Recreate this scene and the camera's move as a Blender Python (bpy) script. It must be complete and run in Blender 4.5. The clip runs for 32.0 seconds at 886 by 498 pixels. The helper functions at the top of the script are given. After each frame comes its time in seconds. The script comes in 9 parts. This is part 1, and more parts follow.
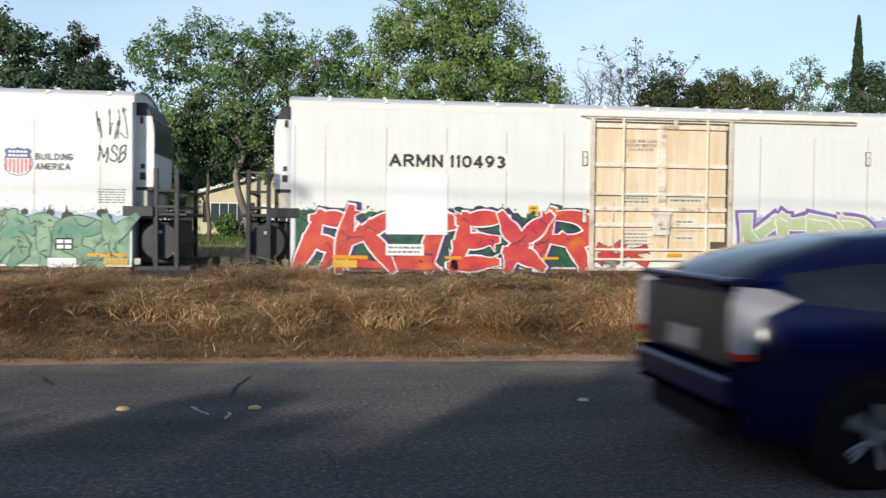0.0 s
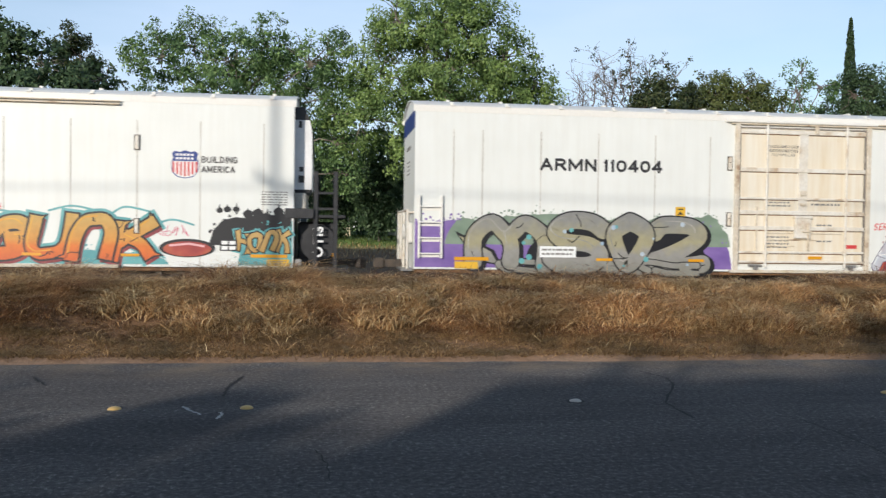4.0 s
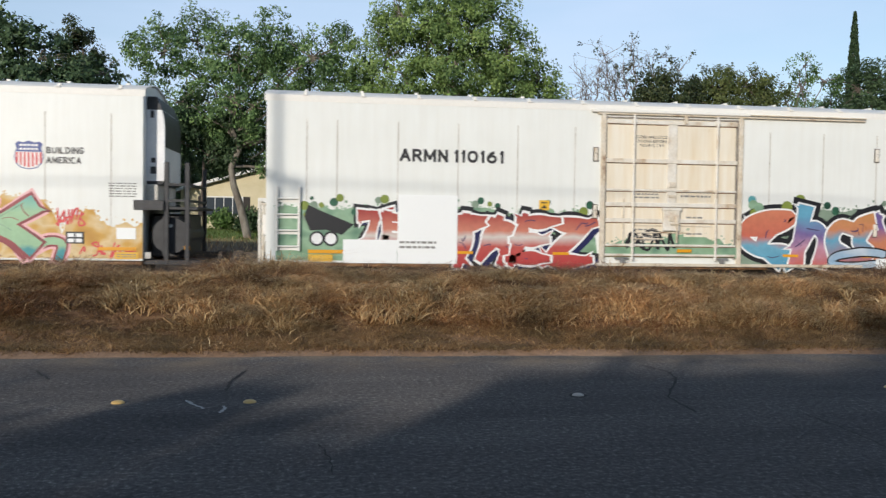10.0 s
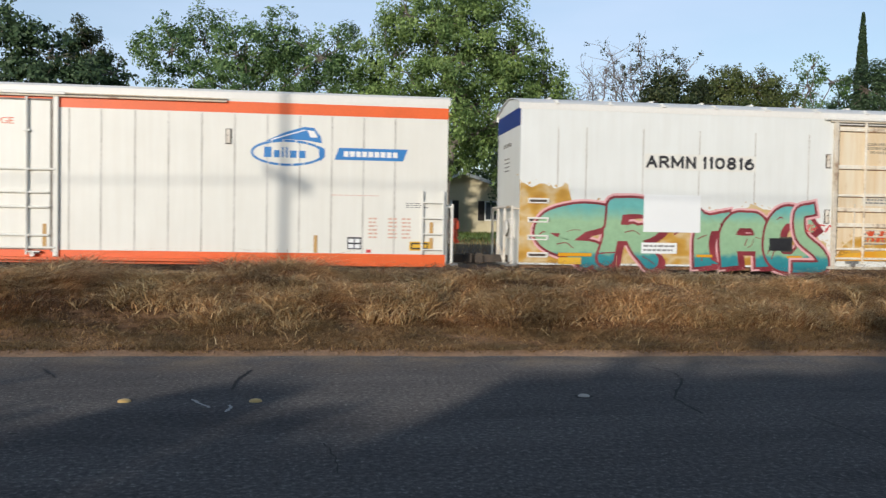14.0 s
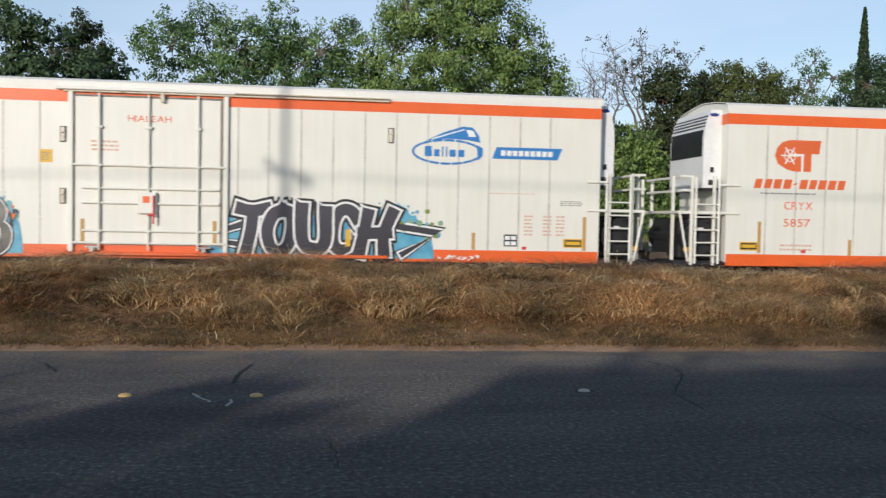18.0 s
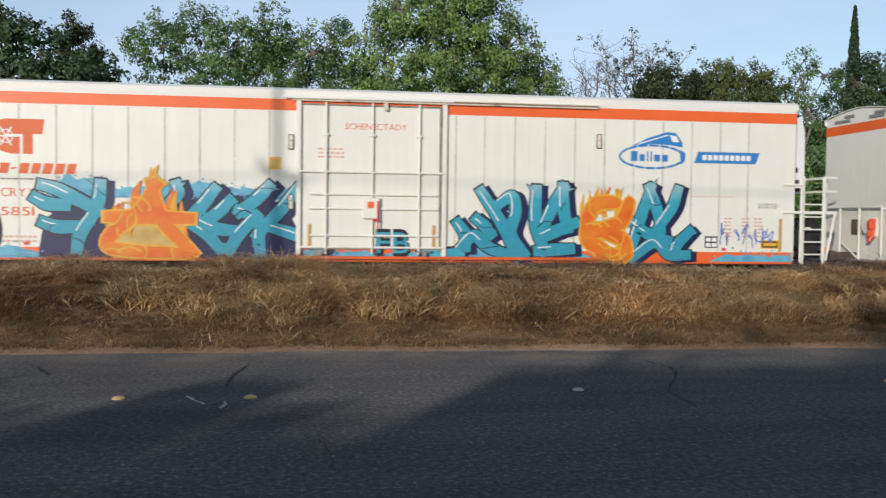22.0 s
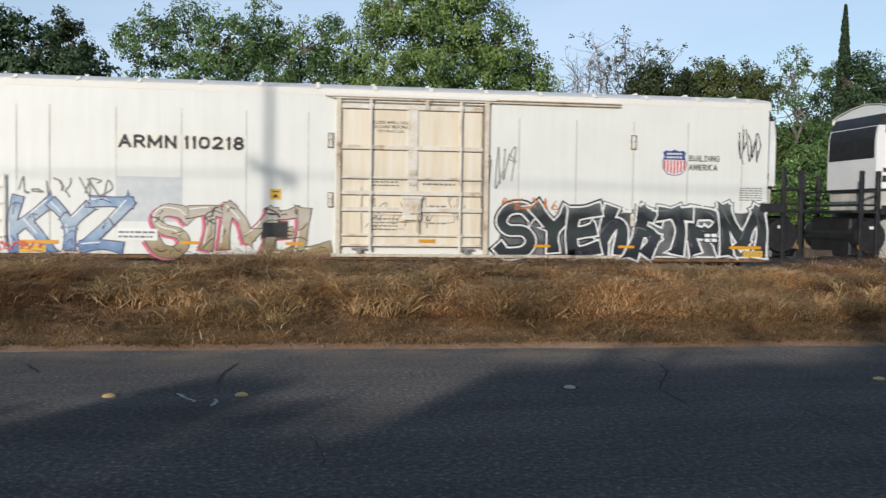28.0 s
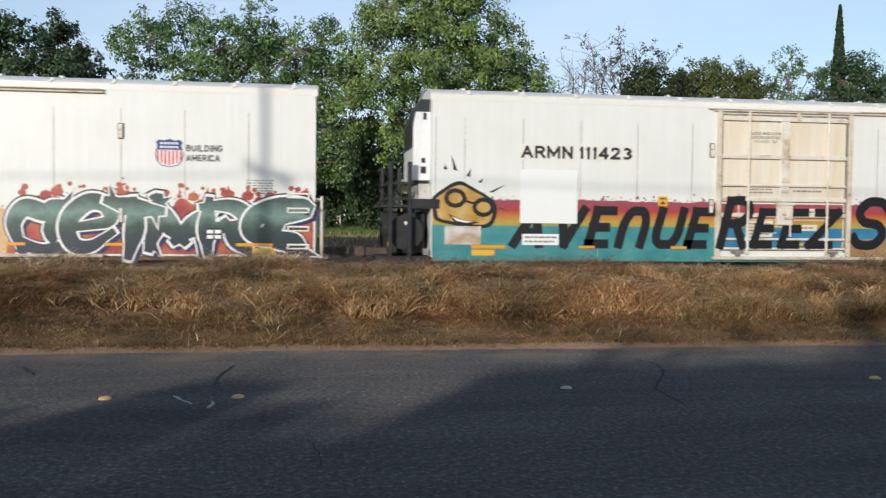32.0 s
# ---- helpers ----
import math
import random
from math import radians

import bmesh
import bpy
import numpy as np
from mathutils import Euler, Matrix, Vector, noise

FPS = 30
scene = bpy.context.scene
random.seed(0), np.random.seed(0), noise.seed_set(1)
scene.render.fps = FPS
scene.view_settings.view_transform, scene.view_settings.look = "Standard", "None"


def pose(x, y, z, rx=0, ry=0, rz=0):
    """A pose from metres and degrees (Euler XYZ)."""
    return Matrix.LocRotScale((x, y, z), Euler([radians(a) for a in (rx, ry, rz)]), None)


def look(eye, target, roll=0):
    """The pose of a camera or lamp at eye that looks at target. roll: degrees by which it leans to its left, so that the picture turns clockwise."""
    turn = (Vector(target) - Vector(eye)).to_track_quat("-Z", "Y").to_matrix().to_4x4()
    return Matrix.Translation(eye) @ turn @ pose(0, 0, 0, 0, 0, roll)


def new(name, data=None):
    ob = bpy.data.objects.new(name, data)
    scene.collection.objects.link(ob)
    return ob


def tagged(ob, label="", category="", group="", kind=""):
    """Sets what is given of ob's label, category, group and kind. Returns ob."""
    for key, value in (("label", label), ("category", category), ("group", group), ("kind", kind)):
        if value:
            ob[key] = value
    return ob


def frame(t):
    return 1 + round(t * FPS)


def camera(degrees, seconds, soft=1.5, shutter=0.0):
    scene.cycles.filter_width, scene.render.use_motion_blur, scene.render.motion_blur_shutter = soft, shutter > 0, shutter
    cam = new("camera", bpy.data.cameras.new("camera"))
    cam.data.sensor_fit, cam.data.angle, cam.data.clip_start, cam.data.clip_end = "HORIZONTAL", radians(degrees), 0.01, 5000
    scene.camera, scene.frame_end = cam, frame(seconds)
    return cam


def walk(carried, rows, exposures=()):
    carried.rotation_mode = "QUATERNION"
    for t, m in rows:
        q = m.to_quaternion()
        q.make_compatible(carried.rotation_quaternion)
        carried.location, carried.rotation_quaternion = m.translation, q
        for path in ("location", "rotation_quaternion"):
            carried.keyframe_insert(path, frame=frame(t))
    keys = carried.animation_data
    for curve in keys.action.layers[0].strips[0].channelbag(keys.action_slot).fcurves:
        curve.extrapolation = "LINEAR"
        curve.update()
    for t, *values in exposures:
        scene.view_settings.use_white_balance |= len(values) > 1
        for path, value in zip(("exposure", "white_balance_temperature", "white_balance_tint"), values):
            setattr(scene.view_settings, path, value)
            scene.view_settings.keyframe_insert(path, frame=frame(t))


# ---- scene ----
# ---- camera: hand-held at the roadside, 1.5 m up; the track runs along x ----
EYE_Z = 1.5
cam = camera(54.0, 32.0, soft=1.35, shutter=0.22)
walk(cam, [(t, pose(0, 0, EYE_Z, 90 + p, r, y)) for t, y, p, r in (
    (0, -7.11, -1.40, -0.64),
    (0.5, -7.06, -1.39, -0.66),
    (1, -7.15, -1.37, -0.51),
    (1.5, -7.24, -1.34, -0.32),
    (2, -7.24, -1.36, -0.49),
    (2.5, -7.22, -1.38, -0.56),
    (4.5, -7.66, -1.37, -0.84),
    (5, -7.67, -1.43, -0.79),
    (5.5, -7.57, -1.43, -0.89),
    (6, -7.50, -1.42, -0.93),
    (6.5, -7.36, -1.42, -0.87),
    (7, -7.37, -1.40, -0.68),
    (7.5, -7.40, -1.44, -0.51),
    (8, -7.73, -1.54, -0.62),
    (8.5, -7.52, -1.61, -0.89),
    (9, -7.36, -1.69, -0.96),
    (9.5, -7.33, -1.75, -0.87),
    (10, -7.39, -1.74, -0.83),
    (10.5, -7.38, -1.76, -0.96),
    (11, -7.35, -1.77, -0.81),
    (11.5, -7.29, -1.71, -1.24),
    (12, -7.20, -0.90, -1.29),
    (12.5, -7.19, -0.76, -1.14),
    (13, -7.05, -1.25, -0.84),
    (13.5, -6.99, -1.57, -0.83),
    (14, -6.98, -1.74, -1.03),
    (14.5, -7.05, -1.79, -0.89),
    (16.5, -7.06, -1.89, -1.01),
    (17, -6.78, -1.91, -1.13),
    (17.5, -6.93, -1.94, -1.09),
    (18, -6.94, -2.08, -1.10),
    (18.5, -7.11, -2.16, -0.77),
    (19, -7.03, -2.23, -0.95),
    (19.5, -6.97, -2.28, -1.10),
    (20, -6.67, -2.31, -0.91),
    (20.5, -6.74, -2.28, -0.84),
    (21, -7.37, -2.09, -0.75),
    (21.5, -7.38, -2.07, -0.79),
    (22, -7.39, -2.06, -0.70),
    (22.5, -7.46, -2.09, -0.69),
    (23, -7.41, -2.07, -0.77),
    (23.5, -7.76, -2.10, -0.78),
    (24, -7.73, -2.16, -0.61),
    (24.5, -7.67, -2.18, -0.51),
    (25, -7.59, -2.16, -0.63),
    (25.5, -8.34, -2.16, -0.64),
    (26, -8.33, -2.00, -0.60),
    (26.5, -7.76, -1.90, -0.55),
    (28.5, -7.97, -2.27, -0.86),
    (29, -7.93, -2.24, -0.81),
    (29.5, -7.83, -2.24, -0.65),
    (30, -7.84, -2.25, -0.47),
    (30.5, -8.11, -2.24, -0.51),
    (31, -8.34, -2.25, -0.60),
    (31.5, -8.05, -2.24, -0.70),
    (32, -8.19, -2.14, -0.61),
)], exposures=((0, 0.20, 6400, 11), (2.5, 0.19, 6400, 11), (5.5, 0.02, 6400, 11), (14, -0.02, 6400, 11), (18, -0.06, 6400, 11), (26, -0.08, 6400, 11), (32, 0.03, 6400, 11)))

# how far the train has gone, seconds and metres
TRAIN = (
    (0, 0.00),
    (0.5, 3.39),
    (1, 6.74),
    (1.5, 10.14),
    (2, 13.53),
    (2.5, 16.97),
    (4.5, 30.91),
    (5, 34.43),
    (5.5, 37.94),
    (6, 41.45),
    (6.5, 44.99),
    (7, 48.56),
    (7.5, 52.13),
    (8, 55.70),
    (8.5, 59.32),
    (9, 62.91),
    (9.5, 66.53),
    (10, 70.17),
    (10.5, 73.83),
    (11, 77.48),
    (11.5, 81.15),
    (12, 84.84),
    (12.5, 88.52),
    (13, 92.23),
    (13.5, 95.98),
    (14, 99.71),
    (14.5, 103.44),
    (16.5, 118.49),
    (17, 122.29),
    (17.5, 126.11),
    (18, 129.98),
    (18.5, 133.83),
    (19, 137.69),
    (19.5, 141.57),
    (20, 145.51),
    (20.5, 149.41),
    (21, 153.34),
    (21.5, 157.26),
    (22, 161.20),
    (22.5, 165.16),
    (23, 169.15),
    (23.5, 173.18),
    (24, 177.18),
    (24.5, 181.18),
    (25, 184.95),
    (25.5, 188.99),
    (26, 193.06),
    (26.5, 197.17),
    (28.5, 213.65),
    (29, 217.80),
    (29.5, 221.96),
    (30, 226.17),
    (30.5, 230.34),
    (31, 234.51),
    (31.5, 238.71),
    (32, 242.94),
)

# ---- sky and low evening sun from behind, to the left ----
SUN_DIR = Vector((0.607, 1.0, -0.24)).normalized()
world = bpy.data.worlds.new("sky")
scene.world = world
world.use_nodes = True
wn = world.node_tree.nodes
sky = wn.new("ShaderNodeTexSky")
sky.sky_type = "NISHITA"
sky.sun_disc = False
sky.sun_elevation = radians(11.6)
sky.sun_rotation = radians(211)
sky.air_density, sky.dust_density, sky.ozone_density = 1.0, 0.3, 1.8
wn["Background"].inputs["Strength"].default_value = 0.151
# thin high cloud
wl = world.node_tree.links
wtc, wmap, wno, wrm, wmx = (wn.new(k) for k in ("ShaderNodeTexCoord", "ShaderNodeMapping", "ShaderNodeTexNoise", "ShaderNodeMapRange", "ShaderNodeMix"))
wmap.inputs["Scale"].default_value = (1.0, 1.0, 4.0)
wno.inputs["Scale"].default_value, wno.inputs["Detail"].default_value = 2.2, 5.0
wrm.inputs["From Min"].default_value, wrm.inputs["From Max"].default_value = 0.35, 0.72
wrm.inputs["To Min"].default_value, wrm.inputs["To Max"].default_value = 0.38, 0.86
wmx.data_type = "RGBA"
wmx.inputs[7].default_value = (4.45, 5.40, 6.9, 1.0)
wl.new(wtc.outputs["Generated"], wmap.inputs["Vector"])
wl.new(wmap.outputs["Vector"], wno.inputs["Vector"])
wl.new(wno.outputs["Fac"], wrm.inputs["Value"])
# the veil thickens towards the horizon
wsep, wup, wml = wn.new("ShaderNodeSeparateXYZ"), wn.new("ShaderNodeMapRange"), wn.new("ShaderNodeMath")
wup.inputs["From Min"].default_value, wup.inputs["From Max"].default_value = 0.18, 0.7
wup.inputs["To Min"].default_value, wup.inputs["To Max"].default_value = 1.0, 0.12
wml.operation = "MULTIPLY"
wl.new(wtc.outputs["Generated"], wsep.inputs[0])
wl.new(wsep.outputs["Z"], wup.inputs["Value"])
wl.new(wrm.outputs["Result"], wml.inputs[0])
wl.new(wup.outputs["Result"], wml.inputs[1])
wl.new(wml.outputs[0], wmx.inputs[0])
wl.new(sky.outputs["Color"], wmx.inputs[6])
wl.new(wmx.outputs[2], wn["Background"].inputs["Color"])

sun_data = bpy.data.lights.new("sun", "SUN")
sun_data.energy = 3.35
sun_data.angle = radians(0.8)
sun_data.color = (1.0, 0.925, 0.82)
sun = new("sun", sun_data)
sun.matrix_world = look((-20, -30, 12), Vector((-20, -30, 12)) + SUN_DIR)

# ---- materials ----
def material(name, rough=0.6, metal=0.0):
    m = bpy.data.materials.new(name)
    m.use_nodes = True
    b = m.node_tree.nodes["Principled BSDF"]
    b.inputs["Roughness"].default_value = rough
    b.inputs["Metallic"].default_value = metal
    return m, m.node_tree.nodes, m.node_tree.links, b


def rgb(c):
    return (c[0], c[1], c[2], 1.0)


def ramp(nodes, stops):
    r = nodes.new("ShaderNodeValToRGB")
    els = r.color_ramp.elements
    while len(els) < len(stops):
        els.new(0.5)
    for e, (p, c) in zip(els, stops):
        e.position, e.color = p, rgb(c)
    return r


def coords(nodes, links, scale=(1, 1, 1), space="Object"):
    tc = nodes.new("ShaderNodeTexCoord")
    mp = nodes.new("ShaderNodeMapping")
    mp.inputs["Scale"].default_value = scale
    links.new(tc.outputs[space], mp.inputs["Vector"])
    return mp.outputs["Vector"]


def noise_tex(nodes, links, vec, scale, detail=4, rough=0.55):
    n = nodes.new("ShaderNodeTexNoise")
    n.inputs["Scale"].default_value, n.inputs["Detail"].default_value, n.inputs["Roughness"].default_value = scale, detail, rough
    links.new(vec, n.inputs["Vector"])
    return n.outputs["Fac"]


def mix(nodes, links, fac, a, b, kind="MIX"):
    n = nodes.new("ShaderNodeMix")
    n.data_type, n.blend_type = "RGBA", kind
    for sock, val in ((n.inputs[0], fac), (n.inputs[6], a), (n.inputs[7], b)):
        if isinstance(val, (int, float)):
            sock.default_value = val
        elif isinstance(val, tuple):
            sock.default_value = rgb(val)
        else:
            links.new(val, sock)
    return n.outputs[2]


def bump(nodes, links, b, height, strength=0.3, distance=0.01):
    n = nodes.new("ShaderNodeBump")
    n.inputs["Strength"].default_value, n.inputs["Distance"].default_value = strength, distance
    links.new(height, n.inputs["Height"])
    links.new(n.outputs["Normal"], b.inputs["Normal"])


def noisy(name, stops, scale=3.0, rough=0.7, metal=0.0, fine=40.0, amount=0.25, stretch=(1, 1, 1), relief=0.2, space="Object"):
    """Two scales of noise over a colour ramp, with a fine relief."""
    m, n, l, b = material(name, rough, metal)
    v = coords(n, l, stretch, space)
    r = ramp(n, stops)
    l.new(noise_tex(n, l, v, scale), r.inputs["Fac"])
    small = noise_tex(n, l, v, fine, 3)
    g = ramp(n, [(0.3, (1 - amount,) * 3), (0.7, (1 + amount,) * 3)])
    l.new(small, g.inputs["Fac"])
    l.new(mix(n, l, 1.0, r.outputs["Color"], g.outputs["Color"], "MULTIPLY"), b.inputs["Base Color"])
    if relief:
        bump(n, l, b, small, relief, 0.01)
    return m


def plain(name, c, rough=0.55, metal=0.0, vary=1.0):
    """Paint with faint mottling and road film."""
    lo = tuple(v * (1 - 0.07 * vary) for v in c)
    hi = tuple(min(1, v * (1 + 0.03 * vary)) for v in c)
    return noisy(name, [(0.3, lo), (0.65, hi)], 1.3, rough, metal, 18.0, 0.04 * vary, relief=0.02 * vary)


def car_paint(name, base, streak, rust, rust_pos=0.64, rough=0.45):
    """White wagon paint: dirt running down, rust blooms."""
    m, n, l, b = material(name, rough)
    v = coords(n, l, (1, 1, 1))
    down = coords(n, l, (5.0, 5.0, 0.35))
    dirt = ramp(n, [(0.35, base), (0.75, streak)])
    l.new(noise_tex(n, l, down, 1.2, 5, 0.6), dirt.inputs["Fac"])
    mott = ramp(n, [(0.3, (0.965, 0.965, 0.96)), (0.7, (1.02, 1.02, 1.02))])
    l.new(noise_tex(n, l, v, 0.9, 5), mott.inputs["Fac"])
    col = mix(n, l, 1.0, dirt.outputs["Color"], mott.outputs["Color"], "MULTIPLY")
    rmask = ramp(n, [(rust_pos, (0, 0, 0)), (rust_pos + 0.12, (1, 1, 1))])
    l.new(noise_tex(n, l, coords(n, l, (2.6, 2.6, 0.8)), 1.7, 6, 0.65), rmask.inputs["Fac"])
    l.new(mix(n, l, rmask.outputs["Color"], col, rust), b.inputs["Base Color"])
    bump(n, l, b, noise_tex(n, l, v, 1.1, 1), 0.06, 0.02)
    return m


def spray(name, colours, scale=1.6):
    """Sprayed paint that fades from colour to colour."""
    m, n, l, b = material(name, 0.5)
    v = coords(n, l, (1, 1, 1.4))
    k = len(colours)
    r = ramp(n, [(0.32 + 0.36 * i / max(1, k - 1), tuple(0.86 * v for v in c)) for i, c in enumerate(colours)])
    l.new(noise_tex(n, l, v, scale, 2, 0.4), r.inputs["Fac"])
    g = ramp(n, [(0.3, (0.93,) * 3), (0.7, (1.05,) * 3)])
    l.new(noise_tex(n, l, v, 5.0, 3), g.inputs["Fac"])
    l.new(mix(n, l, 1.0, r.outputs["Color"], g.outputs["Color"], "MULTIPLY"), b.inputs["Base Color"])
    return m


def leaf_mat(name, stops, trans=0.25, patch=0.45, deep=0.22, gloss=0.35):
    m, n, l, b = material(name, 0.55)
    b.inputs["Specular IOR Level"].default_value = gloss
    geo = n.new("ShaderNodeNewGeometry")
    r = ramp(n, stops)
    l.new(geo.outputs["Random Per Island"], r.inputs["Fac"])
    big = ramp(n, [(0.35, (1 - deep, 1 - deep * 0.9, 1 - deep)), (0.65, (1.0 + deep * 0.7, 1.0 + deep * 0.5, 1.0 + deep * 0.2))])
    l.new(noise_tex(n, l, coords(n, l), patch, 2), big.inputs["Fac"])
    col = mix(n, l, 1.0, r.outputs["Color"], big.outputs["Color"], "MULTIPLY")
    l.new(col, b.inputs["Base Color"])
    tr = n.new("ShaderNodeBsdfTranslucent")
    l.new(col, tr.inputs["Color"])
    mx = n.new("ShaderNodeMixShader")
    mx.inputs[0].default_value = trans
    l.new(b.outputs[0], mx.inputs[1])
    l.new(tr.outputs[0], mx.inputs[2])
    l.new(mx.outputs[0], n["Material Output"].inputs["Surface"])
    return m


# ---- geometry ----
GLYPHS = {}


def load_glyphs(chars, offsets):
    """Outlines of the built-in font, one flat mesh a letter and weight."""
    made = []
    for c in sorted(set(chars)):
        for o in offsets:
            cu = bpy.data.curves.new("glyph", "FONT")
            cu.body, cu.offset, cu.resolution_u, cu.fill_mode = c, o, 3, "FRONT"
            made.append((c, o, new("glyph", cu)))
    dg = bpy.context.evaluated_depsgraph_get()
    for c, o, ob in made:
        me = bpy.data.meshes.new_from_object(ob.evaluated_get(dg))
        vs = [(v.co.x, v.co.y) for v in me.vertices]
        GLYPHS[c, o] = (vs, [tuple(p.vertices) for p in me.polygons])
        bpy.data.meshes.remove(me)
        cu = ob.data
        bpy.data.objects.remove(ob)
        bpy.data.curves.remove(cu)


class Geo:
    """Collects faces of one mesh."""

    def __init__(self):
        self.v, self.f, self.m = [], [], []

    def face(self, pts, mi=0):
        i = len(self.v)
        self.v += [tuple(p) for p in pts]
        self.f.append(tuple(range(i, i + len(pts))))
        self.m.append(mi)

    def box(self, x0, x1, y0, y1, z0, z1, mi=0, c=0.0):
        """A box, its edges along z and x cut off by c."""
        if c <= 0:
            i = len(self.v)
            self.v += [(x, y, z) for z in (z0, z1) for x, y in ((x0, y0), (x1, y0), (x1, y1), (x0, y1))]
            for q in ((3, 2, 1, 0), (4, 5, 6, 7), (0, 1, 5, 4), (1, 2, 6, 5), (2, 3, 7, 6), (3, 0, 4, 7)):
                self.f.append(tuple(i + k for k in q))
                self.m.append(mi)
            return
        i = len(self.v)
        rings = ((z0, c), (z0 + c, 0), (z1 - c, 0), (z1, c))
        for z, d in rings:
            a0, a1, b0, b1 = x0 + d, x1 - d, y0 + d, y1 - d
            self.v += [(a0 + c, b0, z), (a1 - c, b0, z), (a1, b0 + c, z), (a1, b1 - c, z), (a1 - c, b1, z), (a0 + c, b1, z), (a0, b1 - c, z), (a0, b0 + c, z)]
        self.f.append(tuple(i + k for k in range(7, -1, -1)))
        self.f.append(tuple(i + 24 + k for k in range(8)))
        self.m += [mi, mi]
        for k in range(3):
            for j in range(8):
                self.f.append((i + 8 * k + j, i + 8 * k + (j + 1) % 8, i + 8 * k + 8 + (j + 1) % 8, i + 8 * k + 8 + j))
                self.m.append(mi)

    def tube(self, p, q, r0, r1=None, n=8, mi=0):
        p, q = Vector(p), Vector(q)
        r1 = r0 if r1 is None else r1
        d = (q - p).normalized()
        a = d.orthogonal().normalized()
        b = d.cross(a)
        i = len(self.v)
        for c, r in ((p, r0), (q, r1)):
            for k in range(n):
                t = 2 * math.pi * k / n
                self.v.append(tuple(c + r * (math.cos(t) * a + math.sin(t) * b)))
        for k in range(n):
            self.f.append((i + k, i + (k + 1) % n, i + n + (k + 1) % n, i + n + k))
            self.m.append(mi)
        self.f += [tuple(i + k for k in range(n - 1, -1, -1)), tuple(i + n + k for k in range(n))]
        self.m += [mi, mi]

    def prism_x(self, profile, x0, x1, mi=0):
        """A closed outline in y, z drawn out along x."""
        n, i = len(profile), len(self.v)
        self.v += [(x0, y, z) for y, z in profile] + [(x1, y, z) for y, z in profile]
        for k in range(n):
            self.f.append((i + k, i + (k + 1) % n, i + n + (k + 1) % n, i + n + k))
        self.f += [tuple(i + k for k in range(n - 1, -1, -1)), tuple(i + n + k for k in range(n))]
        self.m += [mi] * (n + 2)

    def prism_y(self, profile, y0, y1, mi=0):
        """A closed outline in x, z drawn out along y."""
        n, i = len(profile), len(self.v)
        self.v += [(x, y0, z) for x, z in profile] + [(x, y1, z) for x, z in profile]
        for k in range(n):
            self.f.append((i + k, i + n + k, i + n + (k + 1) % n, i + (k + 1) % n))
        self.f += [tuple(i + k for k in range(n)), tuple(i + n + k for k in range(n - 1, -1, -1))]
        self.m += [mi] * (n + 2)

    def disc(self, x, z, r, y, mi=0, n=14, squash=1.0):
        self.face([(x + r * math.cos(2 * math.pi * k / n), y, z + squash * r * math.sin(2 * math.pi * k / n)) for k in range(n)], mi)

    def glyph(self, c, o, place, y, mi):
        vs, fs = GLYPHS[c, o]
        i = len(self.v)
        for x, z in vs:
            px, pz = place(x, z)
            self.v.append((px, y, pz))
        for q in fs:
            self.f.append(tuple(i + k for k in q))
            self.m.append(mi)

    def text(self, s, x0, x1, z0, z1, y, mi=0, o=0.0, slant=0.0):
        """A line of letters that fills the box."""
        at, pen = [], 0.0
        for c in s:
            if c == " ":
                pen += 0.28
                continue
            xs = [p[0] for p in GLYPHS[c, o][0]]
            at.append((c, pen - min(xs)))
            pen += max(xs) - min(xs) + 0.09
        pen -= 0.09
        k, h = (x1 - x0) / pen, (z1 - z0) / 0.72
        for c, off in at:
            self.glyph(c, o, lambda x, z: (x0 + (x + off) * k + slant * z * h, z0 + z * h), y, mi)

    def obj(self, name, mats, parent=None, label="", smooth=False):
        me = bpy.data.meshes.new(name)
        me.from_pydata(self.v, [], self.f)
        for m in mats if isinstance(mats, (list, tuple)) else [mats]:
            me.materials.append(m)
        me.polygons.foreach_set("material_index", self.m)
        if smooth:
            me.polygons.foreach_set("use_smooth", [True] * len(self.f))
        me.update()
        ob = new(name, me)
        ob.parent = parent
        if label:
            ob["label"] = label
        return ob


def shared(name, me, parent, label=""):
    ob = new(name, me)
    ob.parent = parent
    if label:
        ob["label"] = label
    return ob


def thing(name, loc, label, category, group="", kind=""):
    ob = new(name)
    ob.location = loc
    return tagged(ob, label, category, group, kind)


def mesh_np(name, verts, faces, mats, index=None):
    """A mesh from arrays; faces is (n, k)."""
    me = bpy.data.meshes.new(name)
    verts, faces = np.asarray(verts, dtype=np.float32), np.asarray(faces, dtype=np.int32)
    n, k = faces.shape
    me.vertices.add(len(verts))
    me.vertices.foreach_set("co", verts.ravel())
    me.loops.add(n * k)
    me.loops.foreach_set("vertex_index", faces.ravel())
    me.polygons.add(n)
    me.polygons.foreach_set("loop_start", np.arange(n, dtype=np.int32) * k)
    me.polygons.foreach_set("loop_total", np.full(n, k, dtype=np.int32))
    for m in mats:
        me.materials.append(m)
    if index is not None:
        me.polygons.foreach_set("material_index", np.asarray(index, dtype=np.int32))
    me.update(calc_edges=True)
    me.validate()
    return me

# ---- ground, road, bank and track ----
ROAD_NEAR, ROAD_FAR = 2.6, 9.66
TRACK_Y, RAIL_Z = 23.8, -0.22


def smooth_step(a, b, v):
    t = min(1.0, max(0.0, (v - a) / (b - a)))
    return t * t * (3 - 2 * t)


